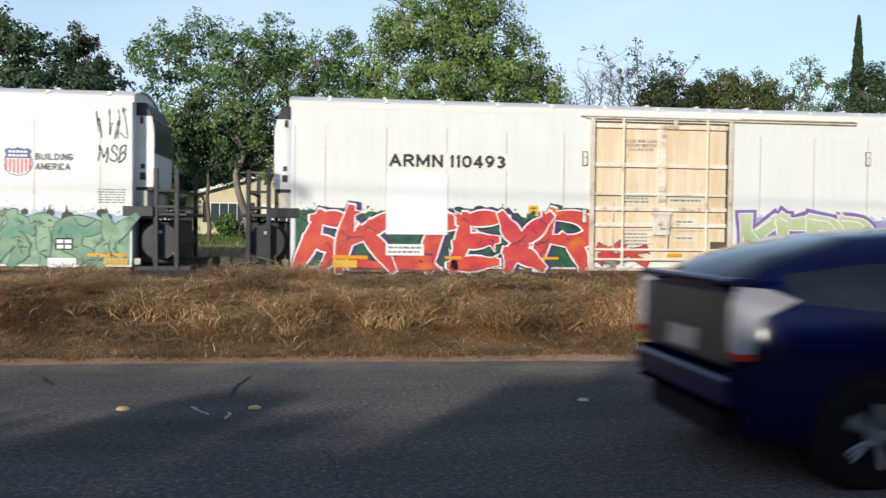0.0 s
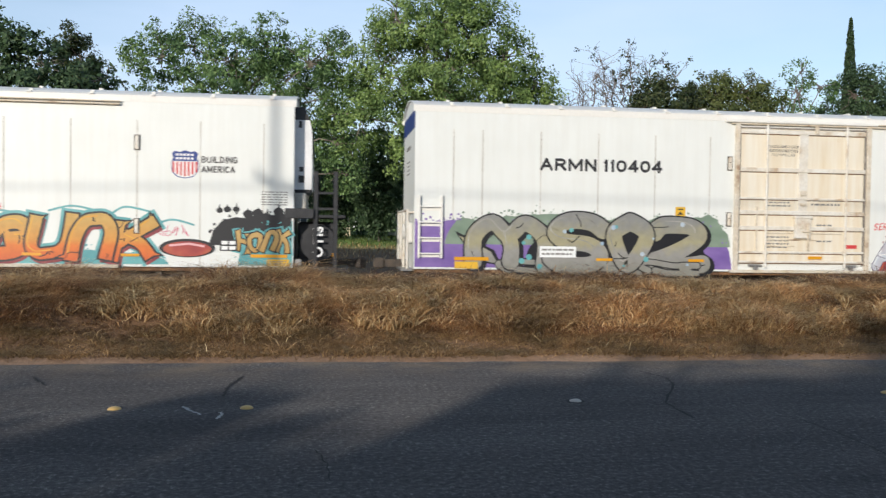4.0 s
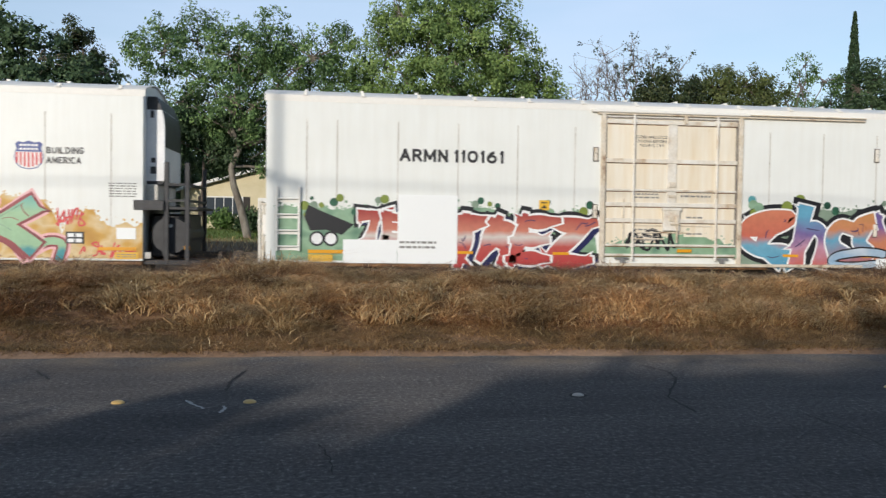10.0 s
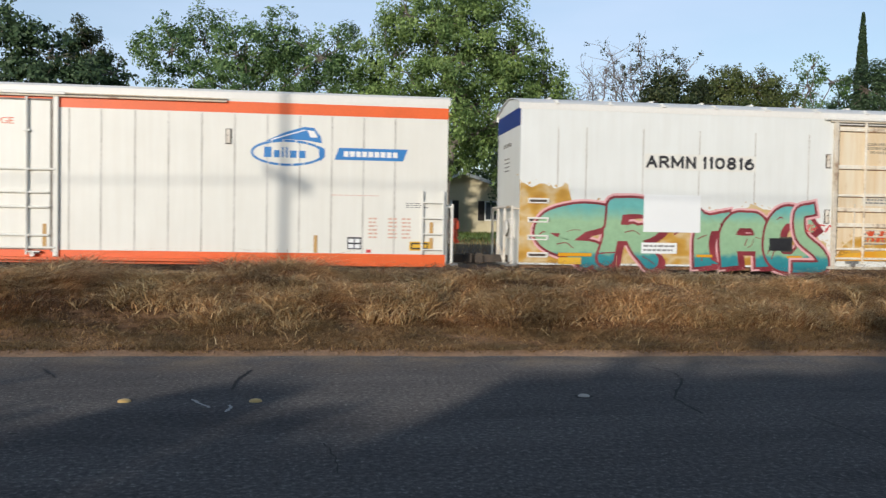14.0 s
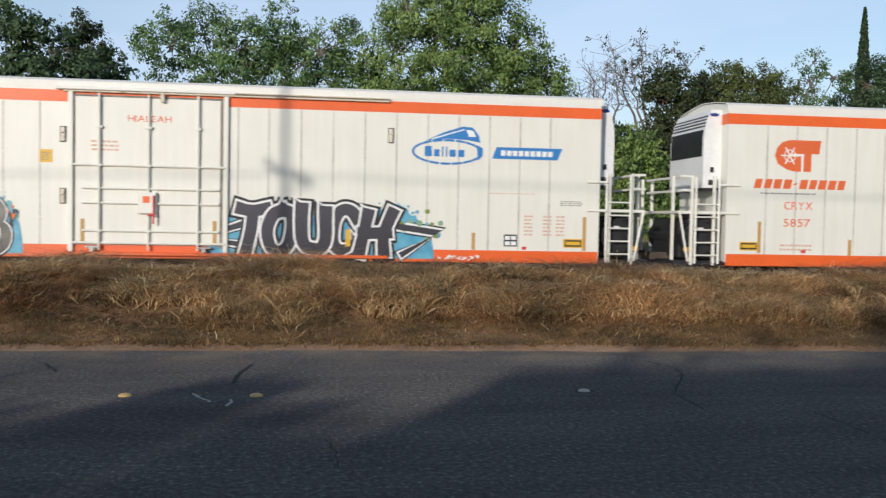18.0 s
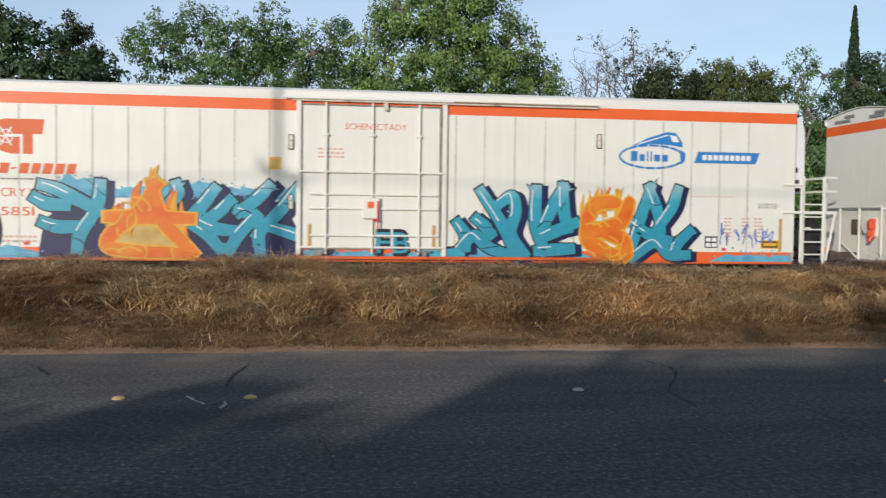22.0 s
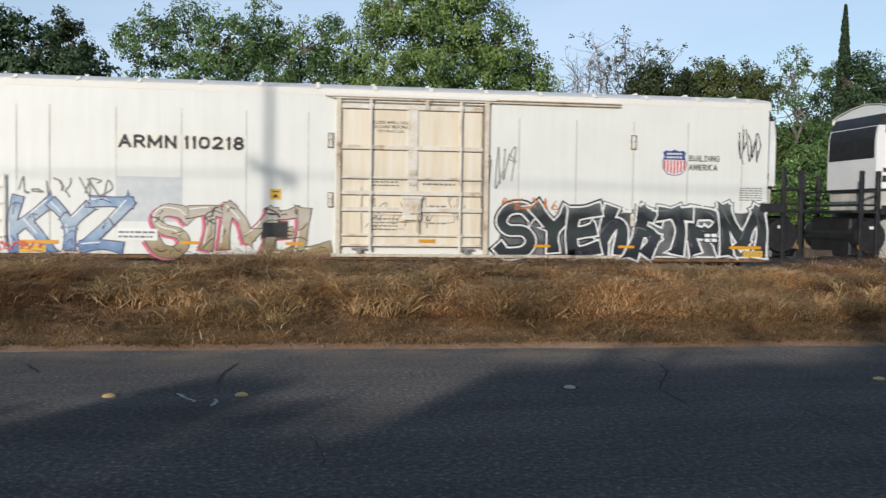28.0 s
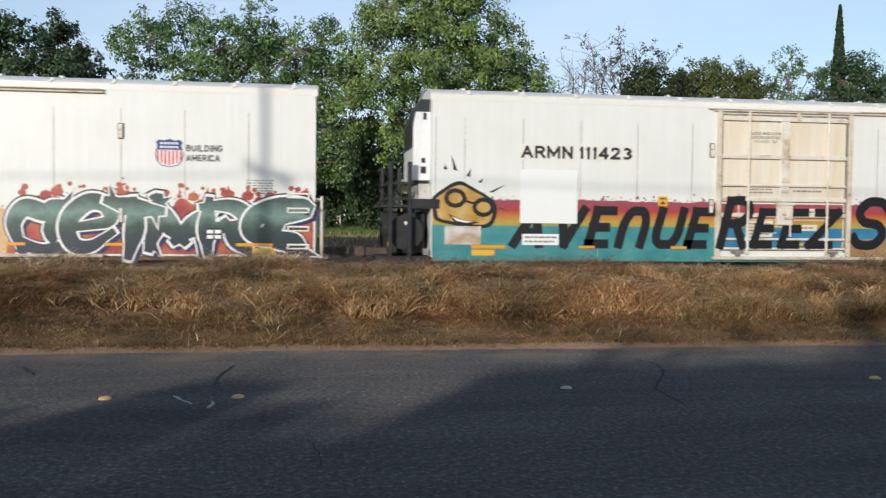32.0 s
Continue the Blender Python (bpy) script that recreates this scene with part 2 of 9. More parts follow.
def ground_z(x, y):
    """Height of the land: flat verge, road, a low bank, the trackbed, then a slow rise."""
    if y < ROAD_NEAR - 0.4:
        return -0.04 + 0.05 * noise.noise((x * 0.2, y * 0.2, 0))
    if y < ROAD_FAR + 0.02:
        return -0.06
    z = -0.06 + 0.08 * smooth_step(ROAD_FAR + 0.02, 10.1, y)
    z += 0.50 * smooth_step(10.4, 13.0, y) - 1.00 * smooth_step(14.6, 19.0, y)
    z += 0.62 * smooth_step(27.5, 33, y) + 0.75 * smooth_step(32, 58, y)
    bumps = 0.13 * noise.noise((x * 0.8, y * 1.0, 3.1)) + 0.07 * noise.noise((x * 2.1, y * 2.4, 7.7))
    return z + bumps * smooth_step(10.3, 11.2, y) * (1 - 0.8 * smooth_step(17, 19, y))


def axis(far, near_a, near_b, step):
    out = list(np.arange(near_a, near_b + step / 2, step))
    d, a, b = step, near_a, near_b
    while b < far:
        d *= 1.35
        a, b = a - d, b + d
        out = [a] + out + [b]
    return out


def build_ground():
    m, n, l, b = material("earth", 0.95)
    v = coords(n, l)
    sep = n.new("ShaderNodeSeparateXYZ")
    l.new(v, sep.inputs[0])
    wob = noise_tex(n, l, v, 0.5, 3)
    add = n.new("ShaderNodeMath")
    add.operation = "MULTIPLY_ADD"
    l.new(wob, add.inputs[0])
    add.inputs[1].default_value = 3.0
    l.new(sep.outputs["Y"], add.inputs[2])
    scale = n.new("ShaderNodeMapRange")
    scale.inputs["From Min"].default_value, scale.inputs["From Max"].default_value = 0.0, 60.0
    l.new(add.outputs[0], scale.inputs["Value"])
    dust, straw, soil, lawn = (0.25, 0.160, 0.102), (0.30, 0.21, 0.11), (0.16, 0.115, 0.075), (0.11, 0.17, 0.035)
    zones = ramp(n, [(0.0, straw), (0.185, dust), (0.200, (0.19, 0.105, 0.052)), (0.32, (0.17, 0.098, 0.052)), (0.34, soil), (0.68, (0.17, 0.115, 0.068)), (0.74, (0.2, 0.15, 0.07)), (0.80, lawn), (1.0, lawn)])
    l.new(scale.outputs["Result"], zones.inputs["Fac"])
    g = ramp(n, [(0.3, (0.7,) * 3), (0.7, (1.3,) * 3)])
    l.new(noise_tex(n, l, v, 14, 6, 0.7), g.inputs["Fac"])
    l.new(mix(n, l, 1.0, zones.outputs["Color"], g.outputs["Color"], "MULTIPLY"), b.inputs["Base Color"])
    bump(n, l, b, noise_tex(n, l, v, 30, 5), 0.7, 0.04)
    b.inputs["Diffuse Roughness"].default_value = 1.0
    xs, ys = axis(1500, -14, 24, 0.35), axis(1500, 8.4, 20.0, 0.2)
    ys = [y for y in ys if not (ROAD_NEAR < y < 8.5)]
    verts = [(x, y, ground_z(x, y)) for y in ys for x in xs]
    k = len(xs)
    faces = [(j * k + i, j * k + i + 1, (j + 1) * k + i + 1, (j + 1) * k + i) for j in range(len(ys) - 1) for i in range(k - 1)]
    me = mesh_np("ground", verts, faces, [m])
    me.polygons.foreach_set("use_smooth", [True] * len(faces))
    return tagged(new("ground", me), "bare dusty earth and dry verge beside the road and tracks", "ground", kind="structure")


def build_road():
    m, n, l, b = material("asphalt", 0.85)
    b.inputs["Specular IOR Level"].default_value = 0.22
    v = coords(n, l)
    r = ramp(n, [(0.3, (0.059, 0.055, 0.054)), (0.7, (0.112, 0.103, 0.096))])
    l.new(noise_tex(n, l, coords(n, l, (0.25, 1, 1)), 1.3, 5), r.inputs["Fac"])
    grit = ramp(n, [(0.36, (0.35,) * 3), (0.55, (1.1,) * 3), (0.66, (3.2,) * 3)])
    l.new(noise_tex(n, l, v, 24, 7, 0.82), grit.inputs["Fac"])
    col = mix(n, l, 1.0, r.outputs["Color"], grit.outputs["Color"], "MULTIPLY")
    sep = n.new("ShaderNodeSeparateXYZ")
    l.new(v, sep.inputs[0])
    edge = n.new("ShaderNodeMapRange")
    edge.inputs["From Min"].default_value, edge.inputs["From Max"].default_value = 8.5, 9.7
    l.new(sep.outputs["Y"], edge.inputs["Value"])
    dustn = ramp(n, [(0.42, (0, 0, 0)), (0.7, (1, 1, 1))])
    l.new(noise_tex(n, l, v, 1.1, 5), dustn.inputs["Fac"])
    dm = n.new("ShaderNodeMath")
    dm.operation = "MULTIPLY"
    l.new(edge.outputs["Result"], dm.inputs[0])
    l.new(dustn.outputs["Color"], dm.inputs[1])
    l.new(mix(n, l, dm.outputs[0], col, (0.20, 0.15, 0.10)), b.inputs["Base Color"])
    bump(n, l, b, noise_tex(n, l, v, 55, 5, 0.75), 0.6, 0.015)
    b.inputs["Diffuse Roughness"].default_value = 1.0
    g = Geo()
    xs = list(np.arange(-16, 26, 0.25))
    xs = [-1400, -300, -60] + xs + [60, 300, 1400]
    far = [ROAD_FAR + (0.10 * noise.noise((x * 0.8, 1.7, 0)) + 0.05 * noise.noise((x * 3.1, 4.2, 0)) if -20 < x < 30 else 0) for x in xs]
    for i in range(len(xs) - 1):
        a, c = xs[i], xs[i + 1]
        g.face([(a, ROAD_NEAR, 0), (c, ROAD_NEAR, 0), (c, far[i + 1], 0), (a, far[i], 0)])
        g.face([(a, far[i], 0), (c, far[i + 1], 0), (c, far[i + 1] + 0.04, -0.06), (a, far[i] + 0.04, -0.06)])
        g.face([(a, ROAD_NEAR - 0.04, -0.06), (c, ROAD_NEAR - 0.04, -0.06), (c, ROAD_NEAR, 0), (a, ROAD_NEAR, 0)])
    return tagged(g.obj("road", m), "worn dark asphalt two-lane road with dusty crumbling edge", "road", kind="structure")


def ribbon(g, pts, width, z, seed):
    """A thin uneven crack along the points."""
    rnd = random.Random(seed)
    fine = []
    for (x0, y0), (x1, y1) in zip(pts, pts[1:]):
        for k in range(8):
            t = k / 8
            fine.append((x0 + (x1 - x0) * t + rnd.uniform(-0.012, 0.012), y0 + (y1 - y0) * t + rnd.uniform(-0.012, 0.012)))
    fine.append(pts[-1])
    ws = [width * rnd.uniform(0.35, 1.2) for _ in fine]
    for i in range(len(fine) - 1):
        (x0, y0), (x1, y1) = fine[i], fine[i + 1]
        d = Vector((x1 - x0, y1 - y0)).normalized()
        nx, ny = -d.y, d.x
        g.face([(x0 - nx * ws[i], y0 - ny * ws[i], z), (x1 - nx * ws[i + 1], y1 - ny * ws[i + 1], z), (x1 + nx * ws[i + 1], y1 + ny * ws[i + 1], z), (x0 + nx * ws[i], y0 + ny * ws[i], z)])


ground = build_ground()
road = build_road()

# ---- the train: insulated wagons with cooling units ----
load_glyphs("ABCDEFGHIJKLMNOPQRSTUVWXYZ0123456789acdehiklmnoprstuxy", (0.0, 0.018, 0.035, 0.06, 0.085, 0.13))
SIDE_Y, WIDE, SILL, EAVE = 22.2, 3.2, 0.45, 4.62

WHITE = car_paint("wagon_white", (0.770, 0.782, 0.742), (0.735, 0.738, 0.69), (0.46, 0.32, 0.18), 0.76)
WHITE_OLD = car_paint("wagon_white_dusty", (0.78, 0.765, 0.69), (0.745, 0.72, 0.64), (0.44, 0.32, 0.20), 0.77)
DOOR_PAINT = car_paint("door_rusty_cream", (0.78, 0.67, 0.49), (0.69, 0.49, 0.26), (0.44, 0.20, 0.045), 0.61, 0.6)
DOOR_CLEAN = car_paint("door_cream", (0.78, 0.72, 0.60), (0.70, 0.58, 0.40), (0.52, 0.32, 0.13), 0.67, 0.6)
FRAME_RUST = noisy("door_frame_worn", [(0.35, (0.66, 0.60, 0.50)), (0.58, (0.60, 0.51, 0.38)), (0.72, (0.24, 0.13, 0.07))], 2.0, 0.6, 0.0, 14, 0.12, relief=0.05)
ROOF_WHITE = noisy("roof_white", [(0.3, (0.80, 0.78, 0.72)), (0.7, (0.76, 0.735, 0.67))], 0.5, 0.5, 0.0, 12, 0.03, relief=0.02)
ORANGE = plain("wagon_orange", (0.80, 0.13, 0.025), 0.45)
NAVY = plain("navy_band", (0.02, 0.045, 0.22), 0.4)
SEAM = noisy("seam_grime", [(0.35, (0.66, 0.64, 0.58)), (0.7, (0.42, 0.39, 0.33))], 2.0, 0.7, stretch=(1, 1, 0.4))
BLACK = noisy("black_steel", [(0.3, (0.012, 0.012, 0.014)), (0.7, (0.03, 0.03, 0.032))], 4, 0.45)
RUBBER = plain("rubber_black", (0.010, 0.010, 0.011), 0.85)
RUBBER.node_tree.nodes["Principled BSDF"].inputs["Specular IOR Level"].default_value = 0.15
FRAME_WORN = noisy("door_frame_chipped", [(0.42, (0.80, 0.74, 0.62)), (0.60, (0.74, 0.63, 0.47)), (0.74, (0.24, 0.12, 0.055))], 2.2, 0.6, 0.0, 14, 0.1, relief=0.05)
# rust of the side sills; also the shade lines painted under door beams
RUST_SHADE = noisy("rust_shade", [(0.35, (0.10, 0.05, 0.025)), (0.6, (0.24, 0.12, 0.05)), (0.75, (0.45, 0.30, 0.16))], 3, 0.8)
SEAM_DARK = noisy("seam_dark", [(0.3, (0.16, 0.14, 0.12)), (0.7, (0.30, 0.27, 0.23))], 3, 0.8)
FRAME_PALE = noisy("door_frame_pale", [(0.35, (0.74, 0.71, 0.64)), (0.58, (0.66, 0.60, 0.50)), (0.72, (0.42, 0.28, 0.16))], 1.8, 0.6, 0.0, 14, 0.08, relief=0.04)
STEEL = noisy("grey_steel", [(0.3, (0.30, 0.29, 0.27)), (0.7, (0.45, 0.44, 0.42))], 5, 0.4, 0.6)
UNDER = noisy("underframe_dirt", [(0.3, (0.05, 0.042, 0.035)), (0.7, (0.12, 0.09, 0.065))], 3, 0.85)
UNIT_WHITE = plain("unit_white", (0.78, 0.78, 0.77), 0.35)
INK = plain("lettering_black", (0.022, 0.022, 0.024), 0.6)
INK_GREY = plain("lettering_grey", (0.24, 0.23, 0.21), 0.7)
INK_ORANGE = plain("lettering_orange", (0.72, 0.14, 0.04), 0.6)
YELLOW = plain("sign_yellow", (0.72, 0.42, 0.035), 0.5)
REFLECT = plain("reflector_amber", (0.72, 0.33, 0.015), 0.35)
SHIELD_RED = plain("shield_red", (0.62, 0.06, 0.06), 0.5)
SHIELD_WHITE = plain("shield_white", (0.80, 0.79, 0.76), 0.5)
PATCH = plain("repaint_white", (0.82, 0.83, 0.81), 0.5, 0.0, 0.15)
HOSE_RED = plain("hose_red", (0.72, 0.09, 0.03), 0.5)
TAN = plain("strip_tan", (0.50, 0.30, 0.10), 0.6)
BLUE_LOGO = plain("logo_blue", (0.03, 0.20, 0.50), 0.45)
MESHES = {}


def cached(key, name, parent, mats, make, label="", smooth=False):
    """The same mesh for every wagon that has this part."""
    if key not in MESHES:
        g = Geo()
        make(g)
        ob = g.obj(name, mats, parent, label, smooth)
        MESHES[key] = ob.data
        return ob
    return shared(name, MESHES[key], parent, label)


def wagon_shell(car, L, cryx, off=0.0):
    side = WHITE_OLD if cryx else WHITE
    crown = 0.30 if not cryx else 0.22
    prof = [(0, SILL), (0, EAVE), (0.15, EAVE + 0.06), (0.9, EAVE + 0.75 * crown), (1.6, EAVE + crown), (2.3, EAVE + 0.75 * crown), (3.05, EAVE + 0.06), (WIDE, EAVE), (WIDE, SILL)]
    cached(("body", cryx), "body", car, [side], lambda g: g.prism_x(prof, 0, L))

    def roof(g):
        top = [(-0.007, EAVE - 0.13), (-0.007, EAVE + 0.03), (0.13, EAVE + 0.10), (0.9, EAVE + 0.75 * crown + 0.04), (1.6, EAVE + crown + 0.04), (2.3, EAVE + 0.75 * crown + 0.04), (3.07, EAVE + 0.10), (WIDE + 0.03, EAVE + 0.03), (WIDE + 0.03, EAVE - 0.13)]
        inner = [(y, z - 0.02) for y, z in reversed(top)]
        inner[0], inner[-1] = (WIDE + 0.003, EAVE - 0.13), (-0.001, EAVE - 0.13)
        g.prism_x(top + inner, -0.05, L + 0.05)
    cached(("roof", cryx), "roof", car, [ROOF_WHITE], roof)
    if not cryx:
        for i in range(14):
            x = 0.95 + 1.53 * i * (L - 1.5) / 19.9
            def cap(g, x=x):
                g.box(x - 0.06, x + 0.06, -0.042, 0.12, EAVE + 0.02, EAVE + 0.07, 0, 0.012)
                for y0, y1, z in ((0.12, 0.9, 0.17), (0.9, 2.3, 0.34), (2.3, 3.1, 0.17)):
                    g.box(x - 0.04, x + 0.04, y0, y1, EAVE + z - 0.12, EAVE + z - 0.03)
            cached(("cap", i), "roof_rib", car, [ROOF_WHITE], cap)
    xs = [1.11, 1.95, 2.8, 3.66, 4.5, 5.34, 6.21, 7.05, 7.89, 8.74, 13.45, 14.2, 15.0, 15.8, 16.6, 17.4, 18.2, 19.0, 19.8, 20.6, 21.4] if cryx else [1.0, 1.76, 3.3, 4.85, 6.41, 7.94, 13.35, 14.89, 16.45, 17.96, 19.5]
    for i, x in enumerate(xs):
        w = 0.022 if cryx else 0.016
        x += off
        cached(("seam", cryx, i, off), "panel_seam", car, [SEAM], lambda g, x=x, w=w: g.box(x - w, x + w, -0.003, 0.01, SILL + 0.02, 4.05 if not cryx else 4.12))
    cached(("sill", cryx), "side_sill", car, [ORANGE if cryx else RUST_SHADE], lambda g: g.box(0.02, L - 0.02, -0.004 if not cryx else -0.012, 0.06, SILL - 0.10, SILL + (-0.02 if not cryx else 0.22), 0, 0.01))
    if cryx:
        cached(("stripe",), "orange_stripe", car, [ORANGE], lambda g: g.box(-0.006, L + 0.006, -0.006, WIDE + 0.006, 4.14, 4.42))


def wagon_door(car, x0, x1, cryx, clean, track_to, off=0.0):
    z0, z1 = (0.62, 4.38) if not cryx else (0.62, 4.36)
    w = x1 - x0
    skin = WHITE_OLD if cryx else DOOR_CLEAN if clean else DOOR_PAINT
    fr = WHITE_OLD if cryx else FRAME_RUST
    key = (cryx, clean, off)
    door = cached(("door", key), "sliding_door", car, [skin], lambda g: g.box(x0 + 0.17, x1 - 0.22, -0.05, 0.0, z0 + 0.05, z1 - 0.08, 0, 0.012), "white plug door" if cryx else "rust-streaked cream plug door")
    cx = (x0 + x1) / 2 - 0.03
    cached(("seal", key), "door_seal", door, [UNDER if not clean else SEAM_DARK], lambda g: (g.box(x0 + 0.132, x0 + 0.165, -0.056, -0.002, z0, z1 - 0.03), g.box(x1 - 0.215, x1 - 0.155, -0.045, -0.002, z0, z1 - 0.03), g.box(x0 + 0.17, x1 - 0.22, -0.056, -0.002, z1 - 0.075, z1 - 0.035)))
    if not cryx:
        beam = FRAME_PALE if clean else FRAME_WORN
        for i, z in enumerate((0.72, 0.98, 1.63, 2.05, 2.43, 3.20, 4.22)):
            h = 0.055 if i in (3, 5, 6, 2) else 0.03
            cached(("beam", key, i), "door_beam", door, [beam], lambda g, z=z, h=h: g.box(x0 + 0.15, x1 - 0.20, -0.10, -0.05, z - h, z + h, 0, 0.012))
            # thin rust-dark strip painted as the shadow line under each beam
            cached(("beamshade", key, i), "beam_shade_strip", door, [RUST_SHADE], lambda g, z=z, h=h: g.box(x0 + 0.17, x1 - 0.22, -0.056, -0.045, z - h - 0.022, z - h - 0.001))
        for i, (x, r) in enumerate(((x0 + 0.88, 0.032), (x1 - 0.78, 0.032))):
            cached(("rod", key, i), "lock_rod", door, [beam], lambda g, x=x, r=r: (g.tube((x, -0.135, z0 - 0.05), (x, -0.135, z1 + 0.02), r), [g.box(x - 0.07, x + 0.07, -0.15, -0.10, z - 0.05, z + 0.05, 0, 0.01) for z in (0.98, 2.05, 3.20, 4.25)]))
        cached(("centre", key), "centre_post", door, [beam], lambda g: g.box(cx - 0.13, cx + 0.13, -0.085, -0.05, 2.1, z1 - 0.12, 0, 0.01))
        for i, (za, zb) in enumerate(((2.52, 2.66), (2.24, 2.32))):
            cached(("bracket", key, i), "bracket", door, [fr], lambda g, za=za, zb=zb: g.box(cx - 0.09, cx + 0.09, -0.125, -0.085, za, zb, 0, 0.01))
        for i, (a, b, z) in enumerate(((x0 + 0.95, cx - 0.2, 1.50), (cx + 0.25, x1 - 0.85, 1.50), (x0 + 0.95, cx - 0.2, 1.15), (x0 + 0.95, cx + 0.5, 1.32))):
            cached(("rib", key, i), "door_rib", door, [fr], lambda g, a=a, b=b, z=z: g.box(a, b, -0.075, -0.05, z - 0.018, z + 0.018, 0, 0.006))
        box = cached(("latch", key), "latch_box", door, [FRAME_PALE], lambda g: (g.box(cx - 0.24, cx + 0.22, -0.17, -0.05, 1.36, 1.98, 0, 0.02), g.box(cx - 0.27, cx + 0.25, -0.19, -0.05, 1.90, 1.98, 0, 0.01)))
        cached(("lever", key), "latch_lever", box, [FRAME_RUST], lambda g: (g.tube((cx + 0.12, -0.2, 1.75), (cx + 0.12, -0.2, 1.05), 0.025), g.tube((cx - 0.05, -0.21, 1.55), (cx + 0.18, -0.21, 1.55), 0.03), g.box(cx - 0.1, cx + 0.02, -0.2, -0.16, 1.62, 1.75, 0, 0.01)))
        cached(("fixbar", key), "short_bar", door, [fr], lambda g: g.box(x0 + 0.62, x0 + 0.66, -0.09, -0.05, 1.0, 2.2))
    else:
        for i, z in enumerate((0.72, 1.02, 1.70, 2.06, 2.62)):
            a, b = (x0 + 0.1, x1 - 0.1) if i in (0, 4) else (x0 + 0.35, x1 - 0.25)
            cached(("pipe", i), "door_pipe", door, [WHITE_OLD], lambda g, z=z, a=a, b=b: g.tube((a, -0.09, z), (b, -0.09, z), 0.03))
        for i, x in enumerate((x0 + 0.75, cx + 0.02, x1 - 0.75)):
            cached(("vpipe", i), "lock_rod", door, [WHITE_OLD], lambda g, x=x, i=i: (g.tube((x, -0.12, 0.55), (x, -0.12, z1), 0.03 if i != 1 else 0.024), [g.box(x - 0.08, x + 0.08, -0.14, -0.05, z - 0.03, z + 0.03, 0, 0.01) for z in (1.02, 2.62, 3.55)]))
        box = cached(("latch",), "latch_box", door, [WHITE_OLD], lambda g: (g.box(cx - 0.22, cx + 0.22, -0.17, -0.05, 1.45, 1.98, 0, 0.02), g.box(cx - 0.1, cx + 0.06, -0.18, -0.17, 1.72, 1.88, 1)))
        MESHES[("latch",)].materials.append(ORANGE) if len(MESHES[("latch",)].materials) < 2 else None
        cached(("lever",), "latch_lever", box, [SHIELD_RED], lambda g: (g.tube((cx + 0.16, -0.2, 1.9), (cx + 0.16, -0.2, 1.2), 0.022), g.tube((cx + 0.02, -0.2, 1.42), (cx + 0.2, -0.2, 1.42), 0.022)))
    for i, (x, wd) in enumerate(((x0 + 0.07, 0.06), (x1 - 0.09, 0.06))):
        cached(("post", cryx, i, off), "door_post", car, [fr], lambda g, x=x, wd=wd: g.box(x - wd, x + wd, -0.09, 0.0, z0 - 0.12, z1 + 0.06, 0, 0.012))
    for i, (x, z) in enumerate(((x0 - 0.12, 3.35), (x0 - 0.12, 1.85))):
        cached(("hinge", cryx, i, off), "hinge", car, [FRAME_PALE, UNDER], lambda g, x=x, z=z: (g.box(x - 0.072, x + 0.072, -0.022, 0.0, z - 0.19, z + 0.19, 1), g.box(x - 0.025, x + 0.025, -0.056, -0.05, z + 0.02, z + 0.06, 1), g.box(x - 0.05, x + 0.05, -0.05, 0.0, z - 0.17, z + 0.17, 0, 0.01), g.box(x - 0.03, x + 0.03, -0.065, -0.05, z - 0.1, z - 0.02), g.box(x - 0.03, x + 0.03, -0.065, -0.05, z + 0.04, z + 0.12)))
    for i, (x, z) in enumerate(((16.45 + off, 3.5), (16.45 + off, 1.45)) if not cryx else ((17.25, 3.55),)):
        cached(("latchplate", cryx, i, off), "door_stop", car, [FRAME_PALE, UNDER], lambda g, x=x, z=z: (g.box(x - 0.072, x + 0.072, -0.022, 0.0, z - 0.19, z + 0.19, 1), g.box(x - 0.025, x + 0.025, -0.056, -0.05, z + 0.02, z + 0.06, 1), g.box(x - 0.05, x + 0.05, -0.05, 0.0, z - 0.17, z + 0.17, 0, 0.01), g.box(x - 0.03, x + 0.03, -0.065, -0.05, z - 0.12, z - 0.04), g.box(x - 0.03, x + 0.03, -0.065, -0.05, z + 0.03, z + 0.11)))
    cached(("head", cryx, off), "door_head", car, [ROOF_WHITE], lambda g: g.box(x0 - 0.28, x1 + 0.14, -0.13, -0.03, z1 + 0.07, z1 + 0.15, 0, 0.015))
    cached(("toptrack", cryx, off), "upper_track", car, [FRAME_RUST], lambda g: (g.box(x0 - 0.1, track_to, -0.10, 0.0, z1 + 0.02, z1 + 0.06, 0, 0.008), g.box(x1 + 0.1, track_to, -0.12, -0.03, z1 + 0.09, z1 + 0.12, 0, 0.006)))
    cached(("hook", cryx, off), "roller_hook", car, [FRAME_RUST], lambda g: g.box(cx + 0.3, cx + 0.4, -0.16, -0.10, z1 - 0.18, z1 + 0.02, 0, 0.01))
    cached(("lowtrack", cryx, off), "lower_track", car, [FRAME_RUST if not cryx else ORANGE], lambda g: g.box(x0 - 0.1, track_to, -0.14, -0.026, z0 - 0.20, z0 - 0.12, 0, 0.01))
    for i, x in enumerate((x0 + 0.6, x1 - 0.6)):
        cached(("roller", cryx, i, off), "door_roller", car, [STEEL], lambda g, x=x: (g.tube((x, -0.18, z0 - 0.06), (x, -0.10, z0 - 0.06), 0.06, n=12), g.box(x - 0.18, x + 0.18, -0.15, -0.05, z0 - 0.02, z0 + 0.03, 0, 0.01)))


